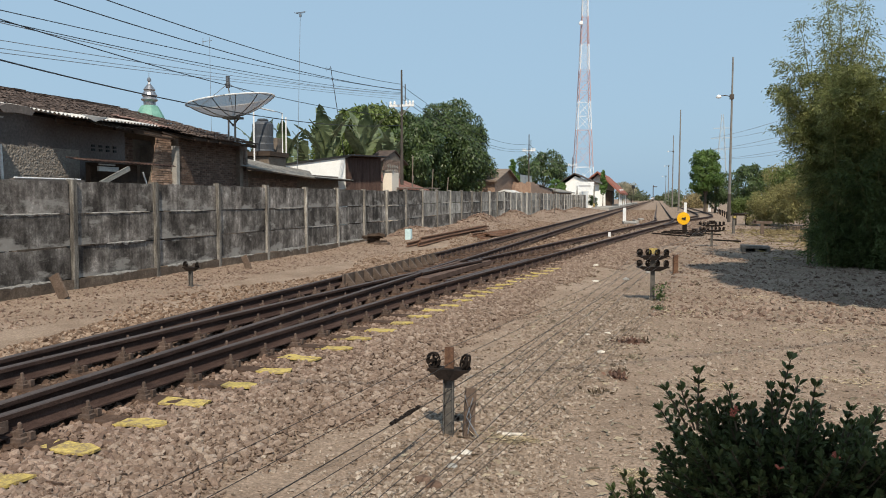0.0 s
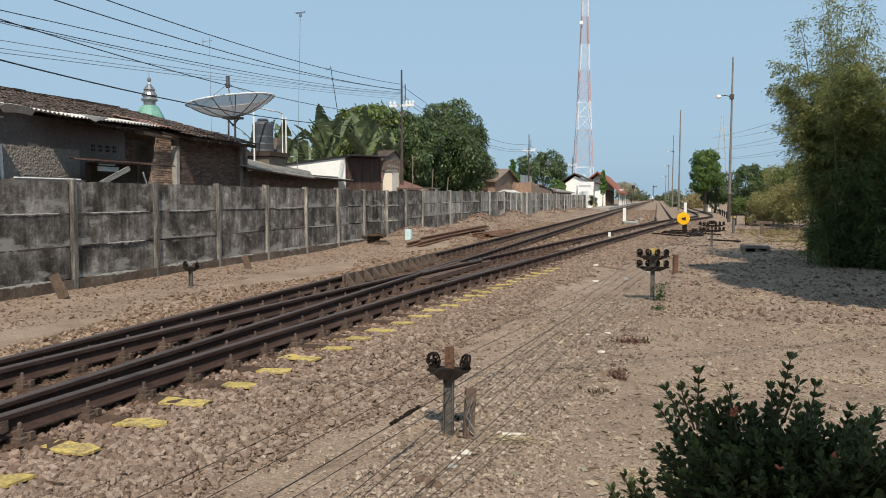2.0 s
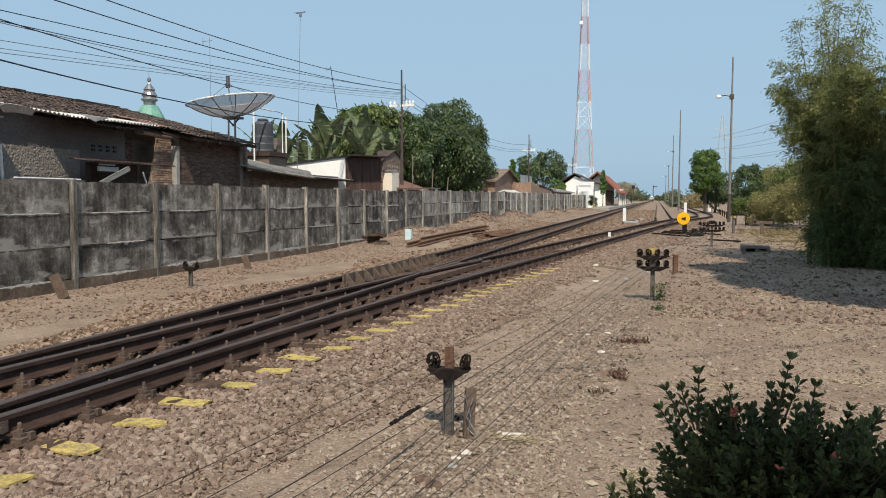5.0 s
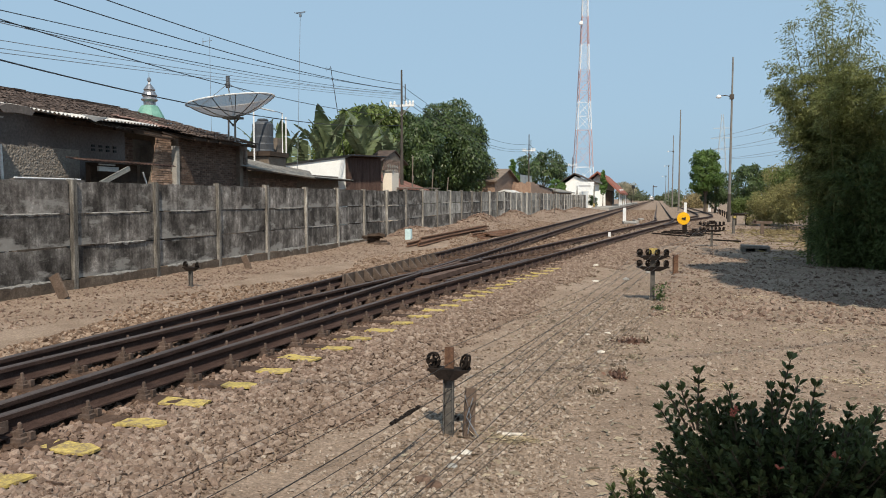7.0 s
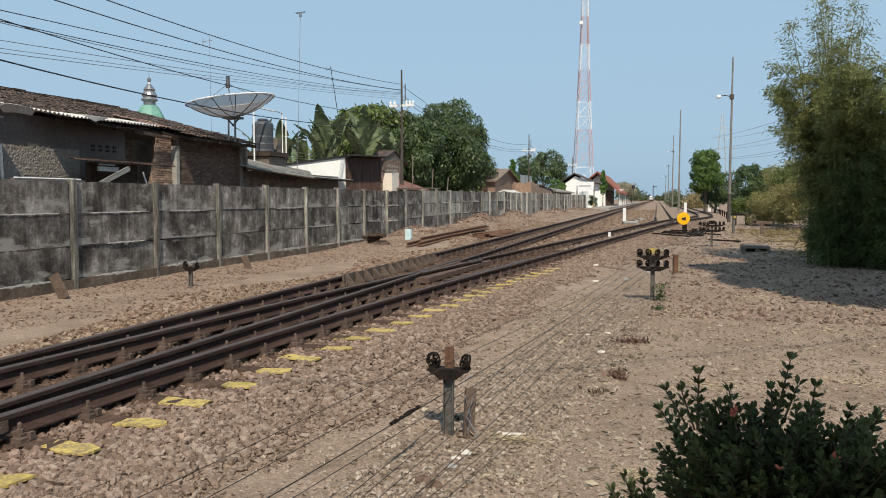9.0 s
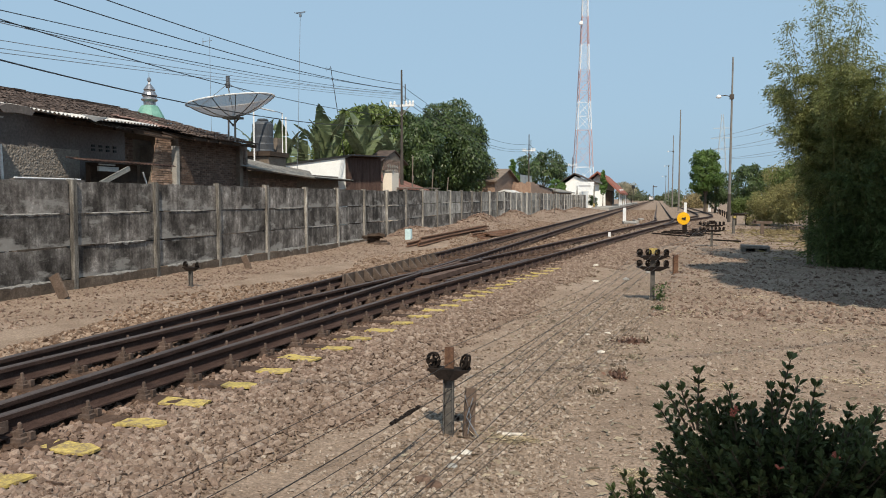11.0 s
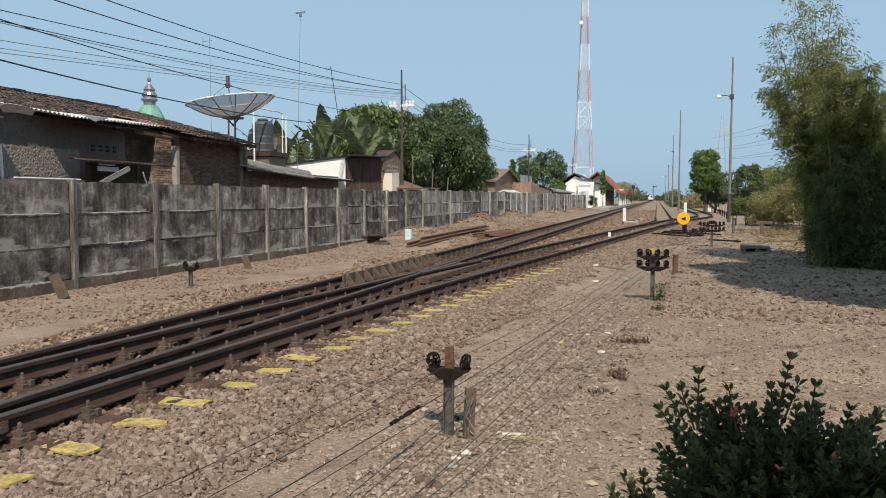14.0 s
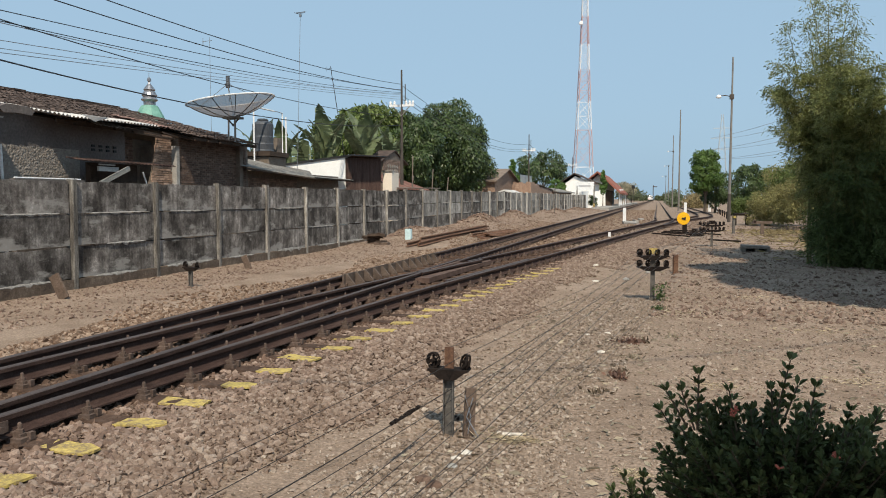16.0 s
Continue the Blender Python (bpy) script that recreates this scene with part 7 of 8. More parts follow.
def straw_patch(x, y, n, spread, seed):
    """A thin scatter of broken straw on the soil."""
    rng = np.random.default_rng(seed)
    P = lay(rng.normal(x, spread, n), rng.normal(y, spread * 0.6, n), rng.uniform(0.004, 0.015, n), rng)
    D = rng.normal(size=(n, 3)) * np.array([1, 0.7, 0.1])
    V, F = leaf_quads(P, D, rng.uniform(0.03, 0.11, n), rng.uniform(0.003, 0.009, n), rng)
    solid("straw", raw_mesh("straw", V, F), M_STRAW, "thin scatter of pale straw on the dry soil", "straw", kind="stuff")


for k, (x, y, spread) in enumerate(((0.55, 7.1, 0.14), (1.75, 7.6, 0.18), (2.0, 10.3, 0.3), (-0.1, 4.6, 0.07), (3.2, 12.9, 0.4), (1.5, 13.6, 0.35), (0.4, 11.5, 0.2))):
    straw_patch(x, y, 130, spread * 0.9, 200 + k)
M_PALESTONE = mat("pale_stone", [(0.36, 0.32, 0.27), (0.52, 0.47, 0.41), (0.62, 0.58, 0.52)], scale=12, rough=0.9, bump=0.4, fine=60, dist=0.01)
rng_s = np.random.default_rng(85)
n = 260
P = lay(rng_s.normal(-0.95, 0.09, n), rng_s.normal(5.06, 0.05, n), rng_s.uniform(0.004, 0.03, n), rng_s)
D = rng_s.normal(size=(n, 3)) * np.array([1, 0.6, 0.15])
V, F = leaf_quads(P, D, rng_s.uniform(0.04, 0.12, n), rng_s.uniform(0.004, 0.008, n), rng_s)
solid("straw", raw_mesh("straw", V, F), M_STRAW, "handful of yellow straw lying beside the stake", "straw", kind="stuff")
for x, y, s, m, label in ((-1.17, 4.70, 0.035, M_PALESTONE, "pale broken stone lying on the soil"), (-1.21, 4.58, 0.03, M_PALESTONE, "pale broken stone lying on the soil"), (-1.05, 5.2, 0.03, M_PALESTONE, "pale broken stone lying on the soil"),
                          (-1.30, 4.16, 0.05, M_BALLAST_DARK, "dark flat stone half buried in the soil"), (-1.21, 4.09, 0.045, M_BALLAST_DARK, "dark flat stone half buried in the soil"), (-0.55, 8.2, 0.04, M_PALESTONE, "pale broken stone lying on the soil"),
                          (-1.2, 4.45, 0.03, M_CONCRETE, "pale broken stone lying on the soil"), (-0.6, 16.0, 0.07, M_CONCRETE, "pale broken stone lying on the soil"), (-0.15, 17.5, 0.07, M_CONCRETE, "pale broken stone lying on the soil"), (-0.1, 18.4, 0.06, M_PALESTONE, "pale broken stone lying on the soil"), (-1.37, 18.0, 0.07, M_PALESTONE, "pale broken stone lying on the soil"), (-0.86, 18.55, 0.06, M_PALESTONE, "pale broken stone lying on the soil"), (-1.15, 15.3, 0.06, M_PALESTONE, "pale broken stone lying on the soil"), (-0.78, 9.25, 0.03, M_PALESTONE, "pale broken stone lying on the soil"), (-0.55, 9.4, 0.035, M_PALESTONE, "pale broken stone lying on the soil")):
    V0, F0 = unit_stone()
    V = V0 * s * rng.uniform(0.75, 1.2, (12, 1)) * np.array([1.25, 1, 0.6])
    ob = solid("stone", raw_mesh("stone", V, F0), m, label, "stone", "loose pale stones", at=(x, y, ground_z(x, y) + s * 0.25))

# ------------------------------------------------------------ railway furniture
def pulley_stand(x, y, tiers, wheels, width, top, label, cap=None, post_m=M_POST_GREY, dish_tray=True, turn=0):
    """A post with trays of guide wheels for the signal wires."""
    z0 = ground_z(x, y)
    t = thing("wire_pulley_stand", label, "pulley stand", at=(x, y, z0), group="signal wire pulley stands", turn=turn)
    h = tiers[-1] - z0
    b = Build()
    b.box((0, 0, h / 2 - 0.1), (0.07, 0.012, h + 0.2))
    b.box((-0.033, -0.02, h / 2 - 0.1), (0.008, 0.035, h + 0.2))
    b.box((0.033, -0.02, h / 2 - 0.1), (0.008, 0.035, h + 0.2))
    part("post", b, post_m, t)
    for z in tiers:
        z -= z0
        b = Build()
        w = width / 2
        b.prism([(-w, 0, 0.036), (-w * 0.85, 0, 0.03), (-w * 0.40, 0, -0.022), (w * 0.40, 0, -0.022), (w * 0.85, 0, 0.03), (w, 0, 0.036), (w, 0, 0.05), (-w, 0, 0.05)], (0, -0.06, z), (0, 0.06, z))
        tray = part("tray", b, M_IRON, t)
        for k in range(wheels):
            u = -w * 0.8 + 1.6 * w * k / (wheels - 1) if wheels > 1 else 0
            if wheels > 2 and abs(u) < 0.02:
                continue
            spin = Matrix.Rotation(radians((74 if wheels == 2 else 52) if u < 0 else -38), 3, 'Z')
            if wheels == 2 and u > 0:                 # bent over on its bracket
                spin = Matrix.Rotation(radians(24), 3, 'Y') @ Matrix.Rotation(radians(34), 3, 'Z')
            c = Vector((u, 0, z + 0.10))
            b = Build()
            for e in (-0.011, 0.011):
                b.tube([c + spin @ Vector((e, 0.047 * math.cos(a), 0.052 * math.sin(a))) for a in np.linspace(0, 2 * math.pi, 15)], 0.009, 6, cap=False)
            b.tube([c + spin @ Vector((0, 0, -0.045)), c + spin @ Vector((0, 0, 0.045))], 0.009, 5)
            b.tube([c + spin @ Vector((-0.03, 0, 0)), c + spin @ Vector((0.03, 0, 0))], 0.014, 6)
            part("wheel", b, M_IRON, tray)
            b = Build()
            b.prism([(-0.03, 0, 0), (0.03, 0, 0), (0.010, 0, 0.055), (-0.010, 0, 0.055)], (u, 0.03, z + 0.05), (u, 0.038, z + 0.05))
            part("bracket", b, M_IRON, tray)
    if cap:
        part("cap_plate", Build().box((0, 0, top - z0 - cap[1] / 2), (cap[0], 0.02, cap[1])), cap[2], t)
    return t


M_RUST_DULL = mat("dull_brown_steel", [(0.06, 0.04, 0.03), (0.12, 0.085, 0.065), (0.17, 0.125, 0.10)], scale=6, rough=0.9, bump=0.4)
pulley_stand(-1.39, 5.08, [0.42], 2, 0.29, 0.62, "low steel post with two cast-iron wire pulleys on a tray", (0.065, 0.19, M_RUST))
pulley_stand(-0.05, 12.75, [0.51, 0.69], 4, 0.52, 0.86, "two-tier stand of cast-iron wire pulleys with a yellow cap", (0.13, 0.09, M_YELLOW))
pulley_stand(1.83, 27.6, [0.55, 0.73], 7, 0.95, 0.92, "wide two-tier stand of cast-iron wire pulleys", (0.2, 0.12, M_IRON))
pulley_stand(-8.42, 12.35, [0.33], 2, 0.30, 0.35, "small rusty wire pulley stand before the fence", None, M_POST_GREY)


def stake(x, y, h, w, material, label, lean=0, cap=None):
    z0 = ground_z(x, y)
    t = thing("steel_stake", label, "stake", at=(x, y, z0), group="stakes in the yard", turn=20)
    b = Build()
    b.box((0, 0, h / 2 - 0.08), (w, 0.012, h + 0.16), Matrix.Rotation(radians(lean), 3, 'Y'))
    b.box((-w / 2, w * 0.3, h / 2 - 0.08), (0.012, w * 0.6, h + 0.16), Matrix.Rotation(radians(lean), 3, 'Y'))
    bar = part("angle_bar", b, material, t)
    if cap:
        part("cap", Build().box((0, 0, h - 0.03), (w * 1.3, w * 1.3, 0.1)), cap, bar)


stake(-1.235, 5.05, 0.36, 0.07, M_RUST_DULL, "short rusty angle-steel stake beside the pulley stand", 3)
b = Build()
b.tube([(-1.262, 5.02, 0.30), (-1.215, 5.005, 0.16), (-1.24, 5.02, 0.03)], 0.0035, 5)
b.tube([(-1.20, 5.01, 0.29), (-1.245, 5.005, 0.15), (-1.16, 5.0, 0.02)], 0.0035, 5)
solid("string", b, M_THIN, "pale string wound round the rusty stake", "string")
stake(0.43, 17.6, 0.42, 0.10, M_RUST, "rusty flat steel stake in the yard")
stake(3.32, 36.0, 0.78, 0.10, M_POST_GREY, "grey post with a yellow top in the yard", 0, M_YELLOW)
b = Build()
z0 = ground_z(4.3, 34.5)
b.box((0, 0, 0.28), (0.12, 0.12, 0.56))
b.box((0, 0, 0.52), (0.78, 0.14, 0.11))
b.box((-0.3, 0, 0.57), (0.1, 0.14, 0.14))
solid("t_post", b, M_RUST_DULL, "rusty tee-shaped steel post in the yard", "post", at=(4.3, 34.5, z0))

rack = thing("rail_rack", "low dark steel rack standing by the yard pole", "rack", at=(4.75, 47.5, ground_z(4.75, 47.5)))
part("top_beam", Build().box((0, 0, 0.62), (0.8, 1.2, 0.12)), M_IRON, rack)
for dx in (-0.33, 0.33):
    for dy in (-0.5, 0.5):
        part("leg", Build().box((dx, dy, 0.28), (0.08, 0.08, 0.6)), M_IRON, rack)
box = thing("concrete_culvert", "low broken concrete culvert box in the shade", "culvert", at=(3.0, 25.6, ground_z(3.0, 25.6) - 0.15))
b = Build()
b.box((0, 0, 0.30), (0.82, 0.6, 0.08), Matrix.Rotation(radians(2), 3, 'Y'), bevel=0.03)
for dx in (-0.36, 0.02, 0.35):
    b.box((dx, 0, 0.13), (0.10, 0.56, 0.27))
part("slab", b, mat("dirty_concrete", [(0.10, 0.082, 0.068), (0.20, 0.172, 0.148), (0.28, 0.25, 0.22)], scale=5, rough=0.95, bump=0.5), box)
part("opening", Build().box((0, 0.2, 0.12), (0.7, 0.1, 0.22)), M_BLACK, box)
rod = thing("point_rodding", "rusty rods and cranks lying beside the points", "point rodding")
for x0, y0, x1, y1 in ((0.2, 34.0, 1.9, 33.0), (0.3, 35.2, 2.6, 33.6), (-0.2, 33.2, 1.3, 32.2), (1.9, 30.2, 2.9, 29.0), (0.6, 36.5, 2.2, 36.0)):
    part("rod", Build().tube([(x0, y0, ground_z(x0, y0) + 0.08), (x1, y1, ground_z(x1, y1) + 0.08)], 0.03, 5), M_IRON, rod)
part("crank", Build().box((1.6, 33.6, ground_z(1.6, 33.6) + 0.06), (0.5, 0.4, 0.12)), M_IRON, rod)

disc = thing("point_indicator", "round yellow point indicator disc on a dark stand", "point indicator", at=(1.16, 36, ground_z(1.16, 36)))
turned = Matrix.Rotation(radians(90), 3, 'X')
zc = 0.775 - ground_z(1.16, 36)
plate = part("disc", Build().lathe([(0.275, -0.012), (0.285, 0.0), (0.275, 0.012)], 32, at=(0, 0, zc), turn=turned), M_DISC, disc)
b = Build()
b.add([(-0.06, -0.03, zc - 0.02), (0.1, -0.03, zc - 0.09), (0.1, -0.03, zc + 0.09), (-0.06, -0.022, zc - 0.02), (0.1, -0.022, zc - 0.09), (0.1, -0.022, zc + 0.09)], [(0, 1, 2), (5, 4, 3), (0, 2, 5, 3), (0, 3, 4, 1), (1, 4, 5, 2)])
b.lathe([(0.05, 0), (0.05, 0.02)], 12, at=(-0.03, -0.02, zc), turn=turned)
part("arrow", b, M_BLACK, plate)
part("stand", Build().box((0.06, 0.06, zc / 2 - 0.08), (0.2, 0.12, zc)), M_IRON, disc)
for k in range(2):
    part("lever_box", Build().box((0.5 + 0.35 * k, 0.2, 0.1), (0.25, 0.4, 0.2)), M_IRON, disc)


def white_post(x, y, z0, z1, w, label, material=M_WHITE_GLOSS, base=None):
    t = thing("marker_post", label, "post", at=(x, y, z0), group="white marker posts")
    part("post", Build().box((0, 0, (z1 - z0) / 2), (w, w, z1 - z0), bevel=w * 0.1), material, t)
    if base:
        part("base", Build().box((0, 0, 0.08), (w * 1.2, w * 1.2, 0.22)), base, t)


white_post(-1.93, 48, ground_z(-1.93, 48) - 0.05, 1.12, 0.19, "white painted marker post with a black foot", M_WHITE_GLOSS, M_BLACK)
white_post(1.66, 48.5, ground_z(1.66, 48.5) - 0.05, 1.45, 0.17, "white painted marker post behind the points")
white_post(-1.82, 31, 0.1, 0.33, 0.10, "short white peg between the rails")
white_post(-8.95, 26.9, ground_z(-8.95, 26.9) - 0.05, 0.54, 0.23, "pale blue concrete marker block by the fence", M_BLUE_PALE)
for x, z in ((5.98, 2.2), (6.75, 1.9)):
    white_post(x, 95, 0.1, z, 0.26, "white painted post under the trees")
for k in range(7):
    x, y = 5.0 + 0.2 * k, 58 + 4.5 * k
    z0 = ground_z(x, y)
    b = Build()
    b.box((0, 0, 0.15), (0.08, 0.08, 0.4))
    b.box((0, 0, 0.36), (0.42, 0.2, 0.05))
    for dx in (-0.15, 0.0, 0.15):
        b.tube([(dx, -0.03, 0.43), (dx, 0.03, 0.43)], 0.05, 8)
    solid("wire_guide", b, M_IRON, "small dark wire guide stand beside the siding", "pulley stand", "far wire guides", at=(x, y, z0))
trough = thing("concrete_channel", "broken pale concrete cable channel between the tracks", "cable channel")
for k, (x, y, r_) in enumerate(((-1.7, 49.5, 20), (-1.35, 52, 12), (-1.1, 56, 8), (-1.5, 47.5, 60))):
    ob = part("channel_block", Build().box((0, 0, 0.06), (0.3, 0.9, 0.18), bevel=0.03), M_CONCRETE, trough)
    ob.matrix_basis = pose(x, y, ground_z(x, y) - 0.02, 0, 14 - 9 * k, r_)

for x0, y0, x1, y1, dz in ((-7.9, 23.6, -7.75, 33.5, 0.05), (-7.6, 23.9, -7.5, 34.0, 0.05), (-7.15, 29.6, -6.6, 35.0, 0.04), (-7.75, 24.6, -7.35, 33.0, 0.16)):
    ring = [(u, 0, z + 0.14 + dz) for u, z in RAIL_RING]
    b = Build()
    b.prism([(p[0], p[1], p[2]) for p in ring], (x0, y0, ground_z(x0, y0) - 0.02), (x1, y1, ground_z(x1, y1) - 0.02))
    solid("scrap_rail", b, M_RUST, "old rusty rail lying on the ground by the fence", "rail", "scrap rails by the fence")
for x, y, w, h, turn, lean in ((-9.55, 10.3, 0.2, 0.44, 30, 28), (-9.45, 16.1, 0.16, 0.34, 10, 24), (-9.15, 24.6, 0.5, 0.1, 0, 0)):
    b = Build().box((0, 0, h / 2), (w, 0.05 if h > w else 0.3, h), Matrix.Rotation(radians(-lean), 3, 'Y'), bevel=0.01)
    solid("wood_scrap", b, M_RUST_DULL, "reddish-brown scrap of timber stuck in the soil", "timber scrap", "timber scraps by the fence", at=(x, y, ground_z(x, y) - 0.02))
b = Build()
rr = random.Random(8)
for k in range(7):
    b.box((rr.uniform(-0.3, 0.3), rr.uniform(-0.2, 0.2), 0.07 + 0.05 * k), (rr.uniform(0.2, 0.6), rr.uniform(0.1, 0.3), 0.1), Matrix.Rotation(rr.uniform(0, 3), 3, 'Z') @ Matrix.Rotation(rr.uniform(-0.5, 0.5), 3, 'X'))
solid("tree_stump", b, M_WOOD_DARK, "dark rotten stump at the foot of the fence", "stump", at=(-9.5, 24.8, ground_z(-9.5, 24.8) - 0.05))

scrap = thing("scrap_sleepers", "heap of rusty scrap sleepers beside the main line", "scrap heap")
rr = random.Random(19)
for k in range(11):
    x, y = -6.55 + rr.uniform(-0.25, 0.35), 30.6 + rr.uniform(-1.6, 1.8)
    ob = part("scrap_sleeper", Build().prism([(-0.11, 0, 0), (-0.075, 0, 0.07), (0.075, 0, 0.07), (0.11, 0, 0)], (0, -0.75, 0), (0, 0.75, 0)), M_RUST, scrap)
    ob.matrix_basis = pose(x, y, ground_z(x, y) + 0.045 * (k % 4), rr.uniform(-4, 4), rr.uniform(-10, 10), rr.uniform(-28, 22))

# signal wires from stand to stand and on past the camera
def wire(pts, r, label):
    b = Build()
    out = []
    for (x0, y0, z0), (x1, y1, z1) in zip(pts, pts[1:]):
        n = 8
        sag = 0.004 * abs(y1 - y0)
        out += [(x0 + (x1 - x0) * k / n, y0 + (y1 - y0) * k / n, z0 + (z1 - z0) * k / n - sag * 4 * (k / n) * (1 - k / n)) for k in range(n)]
    out.append(pts[-1])
    solid("signal_wire", b.tube(out, r, 5), M_WIRE, label, "wire", "signal wires over the yard")


W2 = [(-0.25 + 0.135 * k, 12.75, z) for z in (0.65, 0.83) for k in range(4)]
FOOT = [(-2.02, 3.11, 0.40), (-1.86, 2.85, 0.36), (-1.735, 3.005, 0.30), (-1.62, 3.04, 0.30), (-1.375, 3.11, 0.30), (-1.31, 3.125, 0.30), (-1.23, 3.15, 0.30), (-1.075, 3.19, 0.30)]
ENDS = [Vector(p).lerp(Vector(q), 1.25) for p, q in zip(W2, FOOT)]
for k, (a, e) in enumerate(zip(W2, ENDS)):
    pts = [(1.45 + 0.1 * k, 27.6, 0.72 if k % 2 else 0.9), a, e]
    if k == 0:
        pts = [pts[0], a, (-1.50, 5.08, 0.565), FOOT[0], (-2.6, 1.2, 0.28)]
    if k == 1:
        pts = [pts[0], a, (-1.29, 5.08, 0.565), FOOT[1], (-2.45, 0.8, 0.2)]
    wire(pts, 0.0036 if k == 2 else 0.0024, "thin rusty signal wire running over the yard on pulleys")
for k in range(3):
    x = -0.75 + 0.09 * k
    wire([(0.6 + 0.1 * k, 18.0, 0.18), (-0.35 + 0.08 * k, 9.5, 0.09), (x - 0.25, 5.2, 0.07), (x - 0.85, 1.8, 0.06)], 0.0022, "slack signal wire lying low over the yard")
b = Build()
wire_a, wire_e = Vector(W2[2]), Vector(FOOT[2])
a, e = wire_a.lerp(wire_e, 0.876) - Vector((0, 0, 0.034)), wire_a.lerp(wire_e, 0.838) - Vector((0, 0, 0.030))
b.tube([a, e], 0.006, 6)
b.tube([a.lerp(e, 0.1) + Vector((0.012, 0, 0)), a.lerp(e, 0.6) + Vector((0.012, 0, 0))], 0.006, 5)
for f, r_ in ((0.04, 0.013), (0.16, 0.015), (0.34, 0.011), (0.5, 0.014), (0.62, 0.017), (0.74, 0.012), (0.92, 0.013)):
    b.tube([a.lerp(e, f - 0.035), a.lerp(e, f + 0.035)], r_, 6)
solid("turnbuckle", b, M_IRON, "dark iron turnbuckle on a signal wire", "turnbuckle")
for x0, y0, x1, y1, m in ((-1.02, 5.13, -0.88, 5.16, M_PALESTONE), (-1.40, 5.40, -1.50, 5.38, M_IRON)):
    b = Build().tube([(x0, y0, ground_z(x0, y0) + 0.02), (x1, y1, ground_z(x1, y1) + 0.02)], 0.018, 6)
    solid("pipe_scrap", b, m, "short scrap of pipe lying on the soil", "scrap")


# low green weed at the foot of the second stand
def weed(x, y, n, r, h, seed, label, material):
    rng = np.random.default_rng(seed)
    P = np.stack([rng.normal(0, r, n), rng.normal(0, r, n), rng.uniform(0, h, n)], 1)
    D = rng.normal(size=(n, 3)) + np.array([0, 0, 0.6])
    L = rng.uniform(0.03, 0.08, n)
    V, F = leaf_quads(P, D, L, L * 0.4, rng)
    solid("weed", raw_mesh("weed", V, F), material, label, "weed", "weeds in the yard", at=(x, y, ground_z(x, y)))


weed(0.08, 12.7, 170, 0.06, 0.26, 1, "small green weed growing by the pulley stand", M_LEAF_MANGO)
M_WEED_RED = leaf("red_brown_weed", [(0.13, 0.07, 0.05), (0.20, 0.12, 0.09)], 0.2, 0.8)
for k, (x, y, r_) in enumerate(((-0.30, 8.86, 0.07), (-0.20, 8.9, 0.05), (-0.35, 7.15, 0.04), (-0.29, 7.08, 0.03))):
    weed(x, y, 80, r_, 0.02, 40 + k, "withered reddish-brown weed low on the soil", M_WEED_RED)
weed(0.05, 11.7, 60, 0.05, 0.04, 2, "low green weed in the dry soil", M_LEAF_MANGO)
for k, (x, y) in enumerate(((-0.1, 8.95), (-0.2, 8.0), (0.75, 15.2), (0.5, 14.2), (-0.45, 6.5), (0.2, 9.4), (-0.3, 7.3))):
    weed(x, y, 34, 0.05, 0.01, 10 + k, "withered brown weed flat on the soil", M_LITTER if k % 2 else M_STEM)

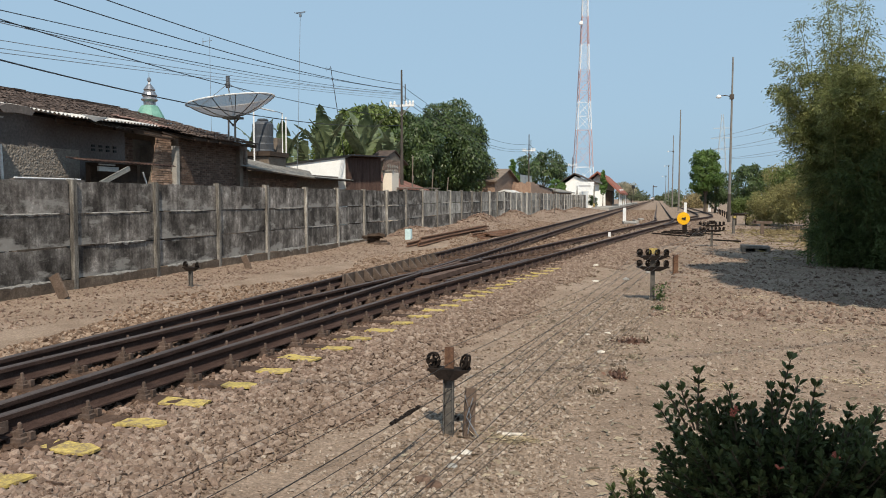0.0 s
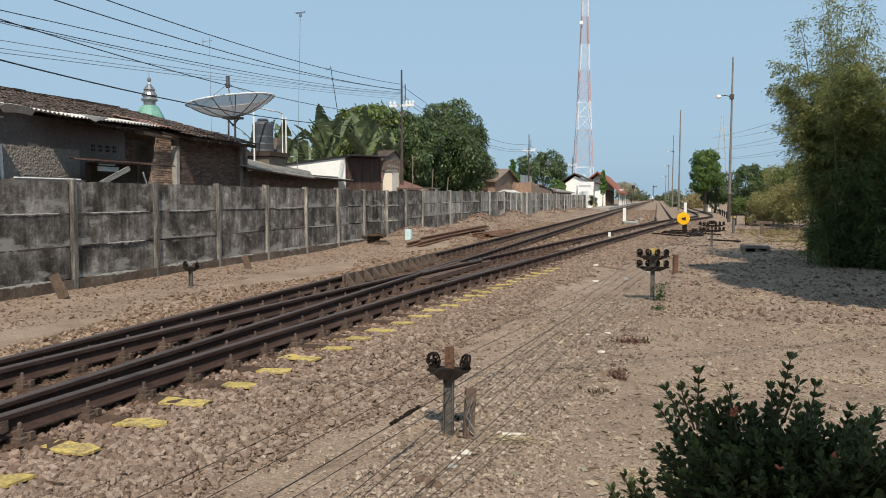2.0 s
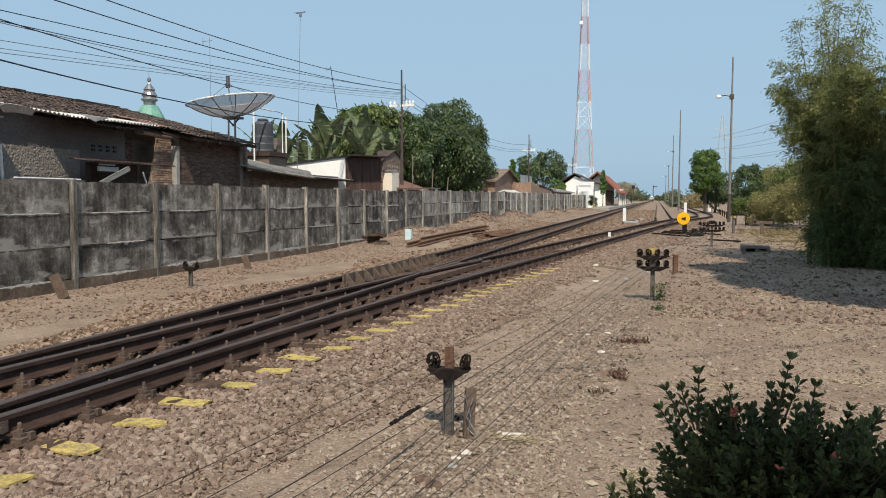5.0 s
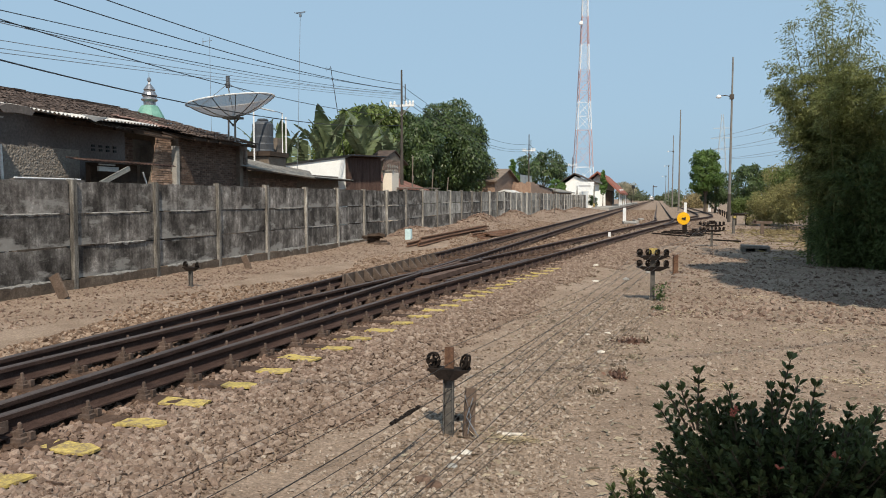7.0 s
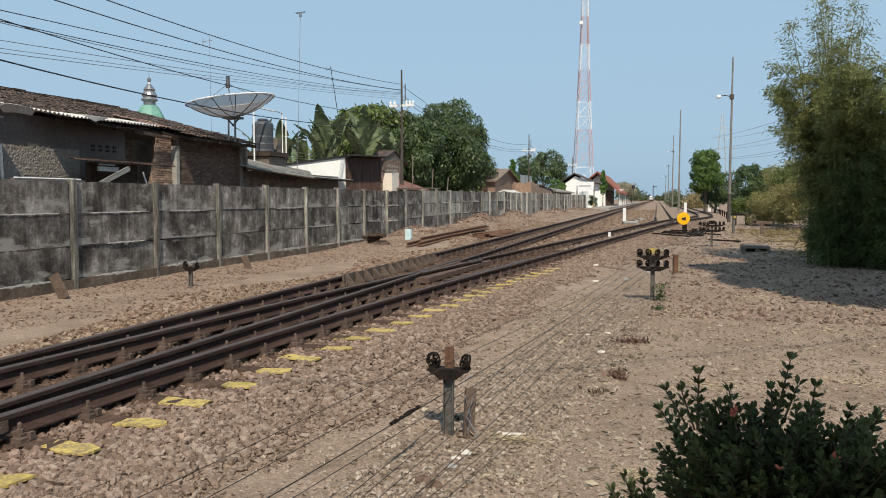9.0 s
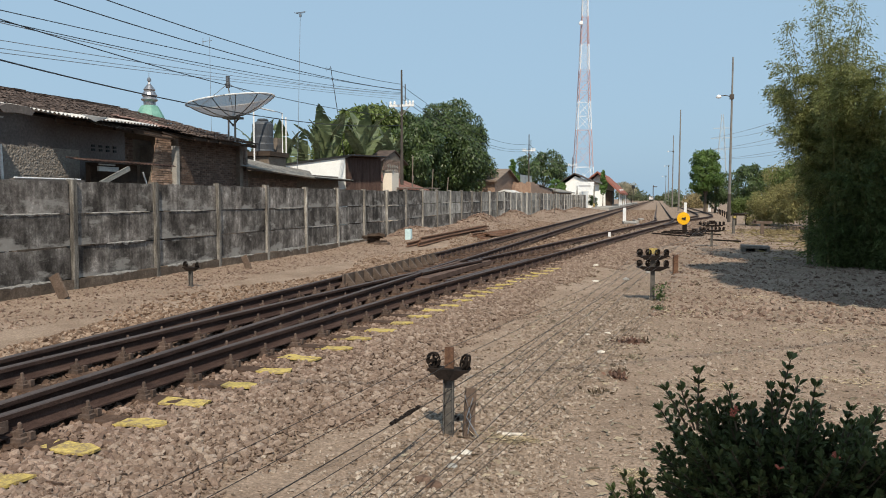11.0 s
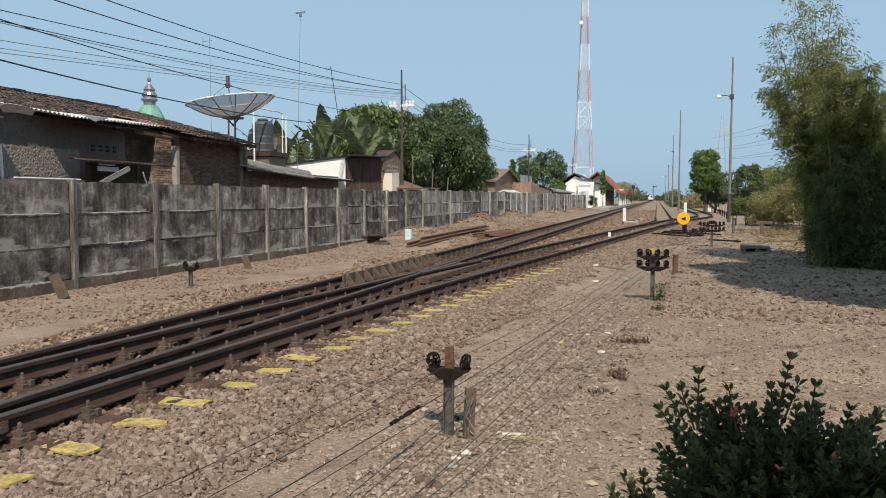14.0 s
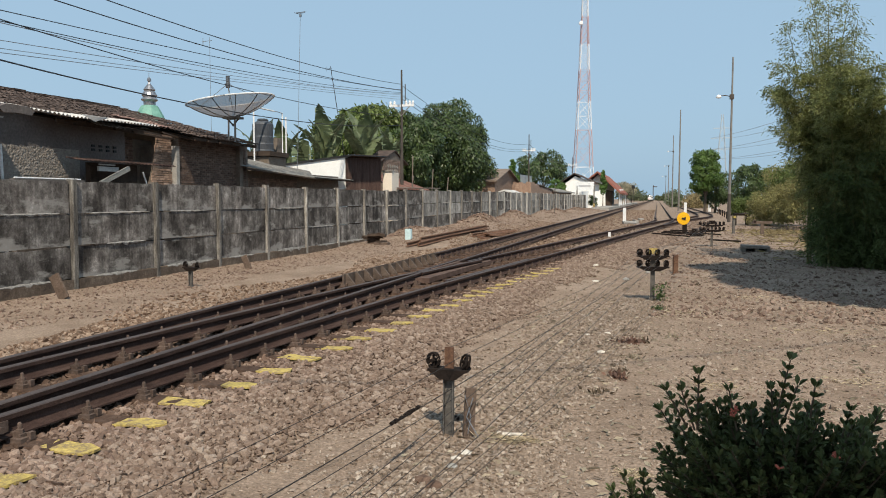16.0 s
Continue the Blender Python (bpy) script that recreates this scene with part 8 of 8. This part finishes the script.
# ------------------------------------------------------------ the approaching train
train = thing("passenger_train", "distant train with a white-fronted diesel locomotive coming up the main line", "train", at=(XA, 810, RAIL_Z))
loco = Build()
loco.prism([(-1.35, 0, 0.9), (1.35, 0, 0.9), (1.35, 0, 3.0), (1.05, 0, 3.6), (-1.05, 0, 3.6), (-1.35, 0, 3.0)], (0, 0.6, 0), (0, 3.6, 0))
loco.prism([(-0.95, 0, 0.9), (0.95, 0, 0.9), (0.95, 0, 3.2), (0.7, 0, 3.45), (-0.7, 0, 3.45), (-0.95, 0, 3.2)], (0, 3.6, 0), (0, 14, 0))
loco.prism([(-1.2, 0, 0.9), (1.2, 0, 0.9), (1.2, 0, 2.3), (0.8, 0, 2.7), (-0.8, 0, 2.7), (-1.2, 0, 2.3)], (0, 0, 0), (0, 0.6, 0))
body = part("locomotive_body", loco, M_WHITE_GLOSS, train, "white locomotive body")
b = Build()
for dx in (-0.62, 0.62):
    b.box((dx, 0.58, 3.02), (0.9, 0.03, 0.62))
part("windscreen", b, M_BLACK, body)
part("stripe", Build().box((0, -0.015, 1.35), (2.3, 0.03, 0.3)), M_RED, body, "red front stripe")
part("headlight", Build().box((0, 0.56, 3.42), (0.6, 0.06, 0.24)), glow("headlight_glass", (1.0, 0.96, 0.85), 6.0), body)
b = Build()
b.box((0, 7, 0.75), (2.5, 14, 0.3))
b.box((0, -0.1, 0.45), (2.2, 0.2, 0.5))
part("underframe", b, M_BLACK, train)
for y in (2.6, 11.2):
    b = Build().box((0, y, 0.55), (2.0, 3.4, 0.4))
    for dx in (-0.565, 0.565):
        for dy in (-1.2, 0, 1.2):
            b.lathe([(0.46, -0.06), (0.46, 0.06)], 14, at=(dx, y + dy, 0.46), turn=Matrix.Rotation(radians(90), 3, 'Y'))
    part("bogie", b, M_IRON, train)
for k in range(6):
    y0 = 15 + 20.9 * k
    b = Build()
    b.prism([(-1.45, 0, 0.95), (1.45, 0, 0.95), (1.45, 0, 3.1), (1.0, 0, 3.65), (-1.0, 0, 3.65), (-1.45, 0, 3.1)], (0, y0, 0), (0, y0 + 20.2, 0))
    part("coach", b, M_WHITE_GLOSS, train)
    b = Build()
    for s in (-1, 1):
        b.box((s * 1.46, y0 + 10, 2.35), (0.03, 17, 0.75))
    b.box((0, y0 + 10, 0.7), (2.2, 19, 0.5))
    for dy in (3, 17):
        b.box((0, y0 + dy, 0.35), (1.9, 2.6, 0.7))
    part("coach_running_gear", b, M_BLACK, train)
MOVERS.append((train, [(0.0, pose(XA, 811, RAIL_Z)), (5.33, pose(XA, 707, RAIL_Z)), (10.67, pose(XA, 602.5, RAIL_Z)), (16.0, pose(XA, 498, RAIL_Z))]))


def motions():
    for mover in MOVERS:
        walk(*mover)


motions()
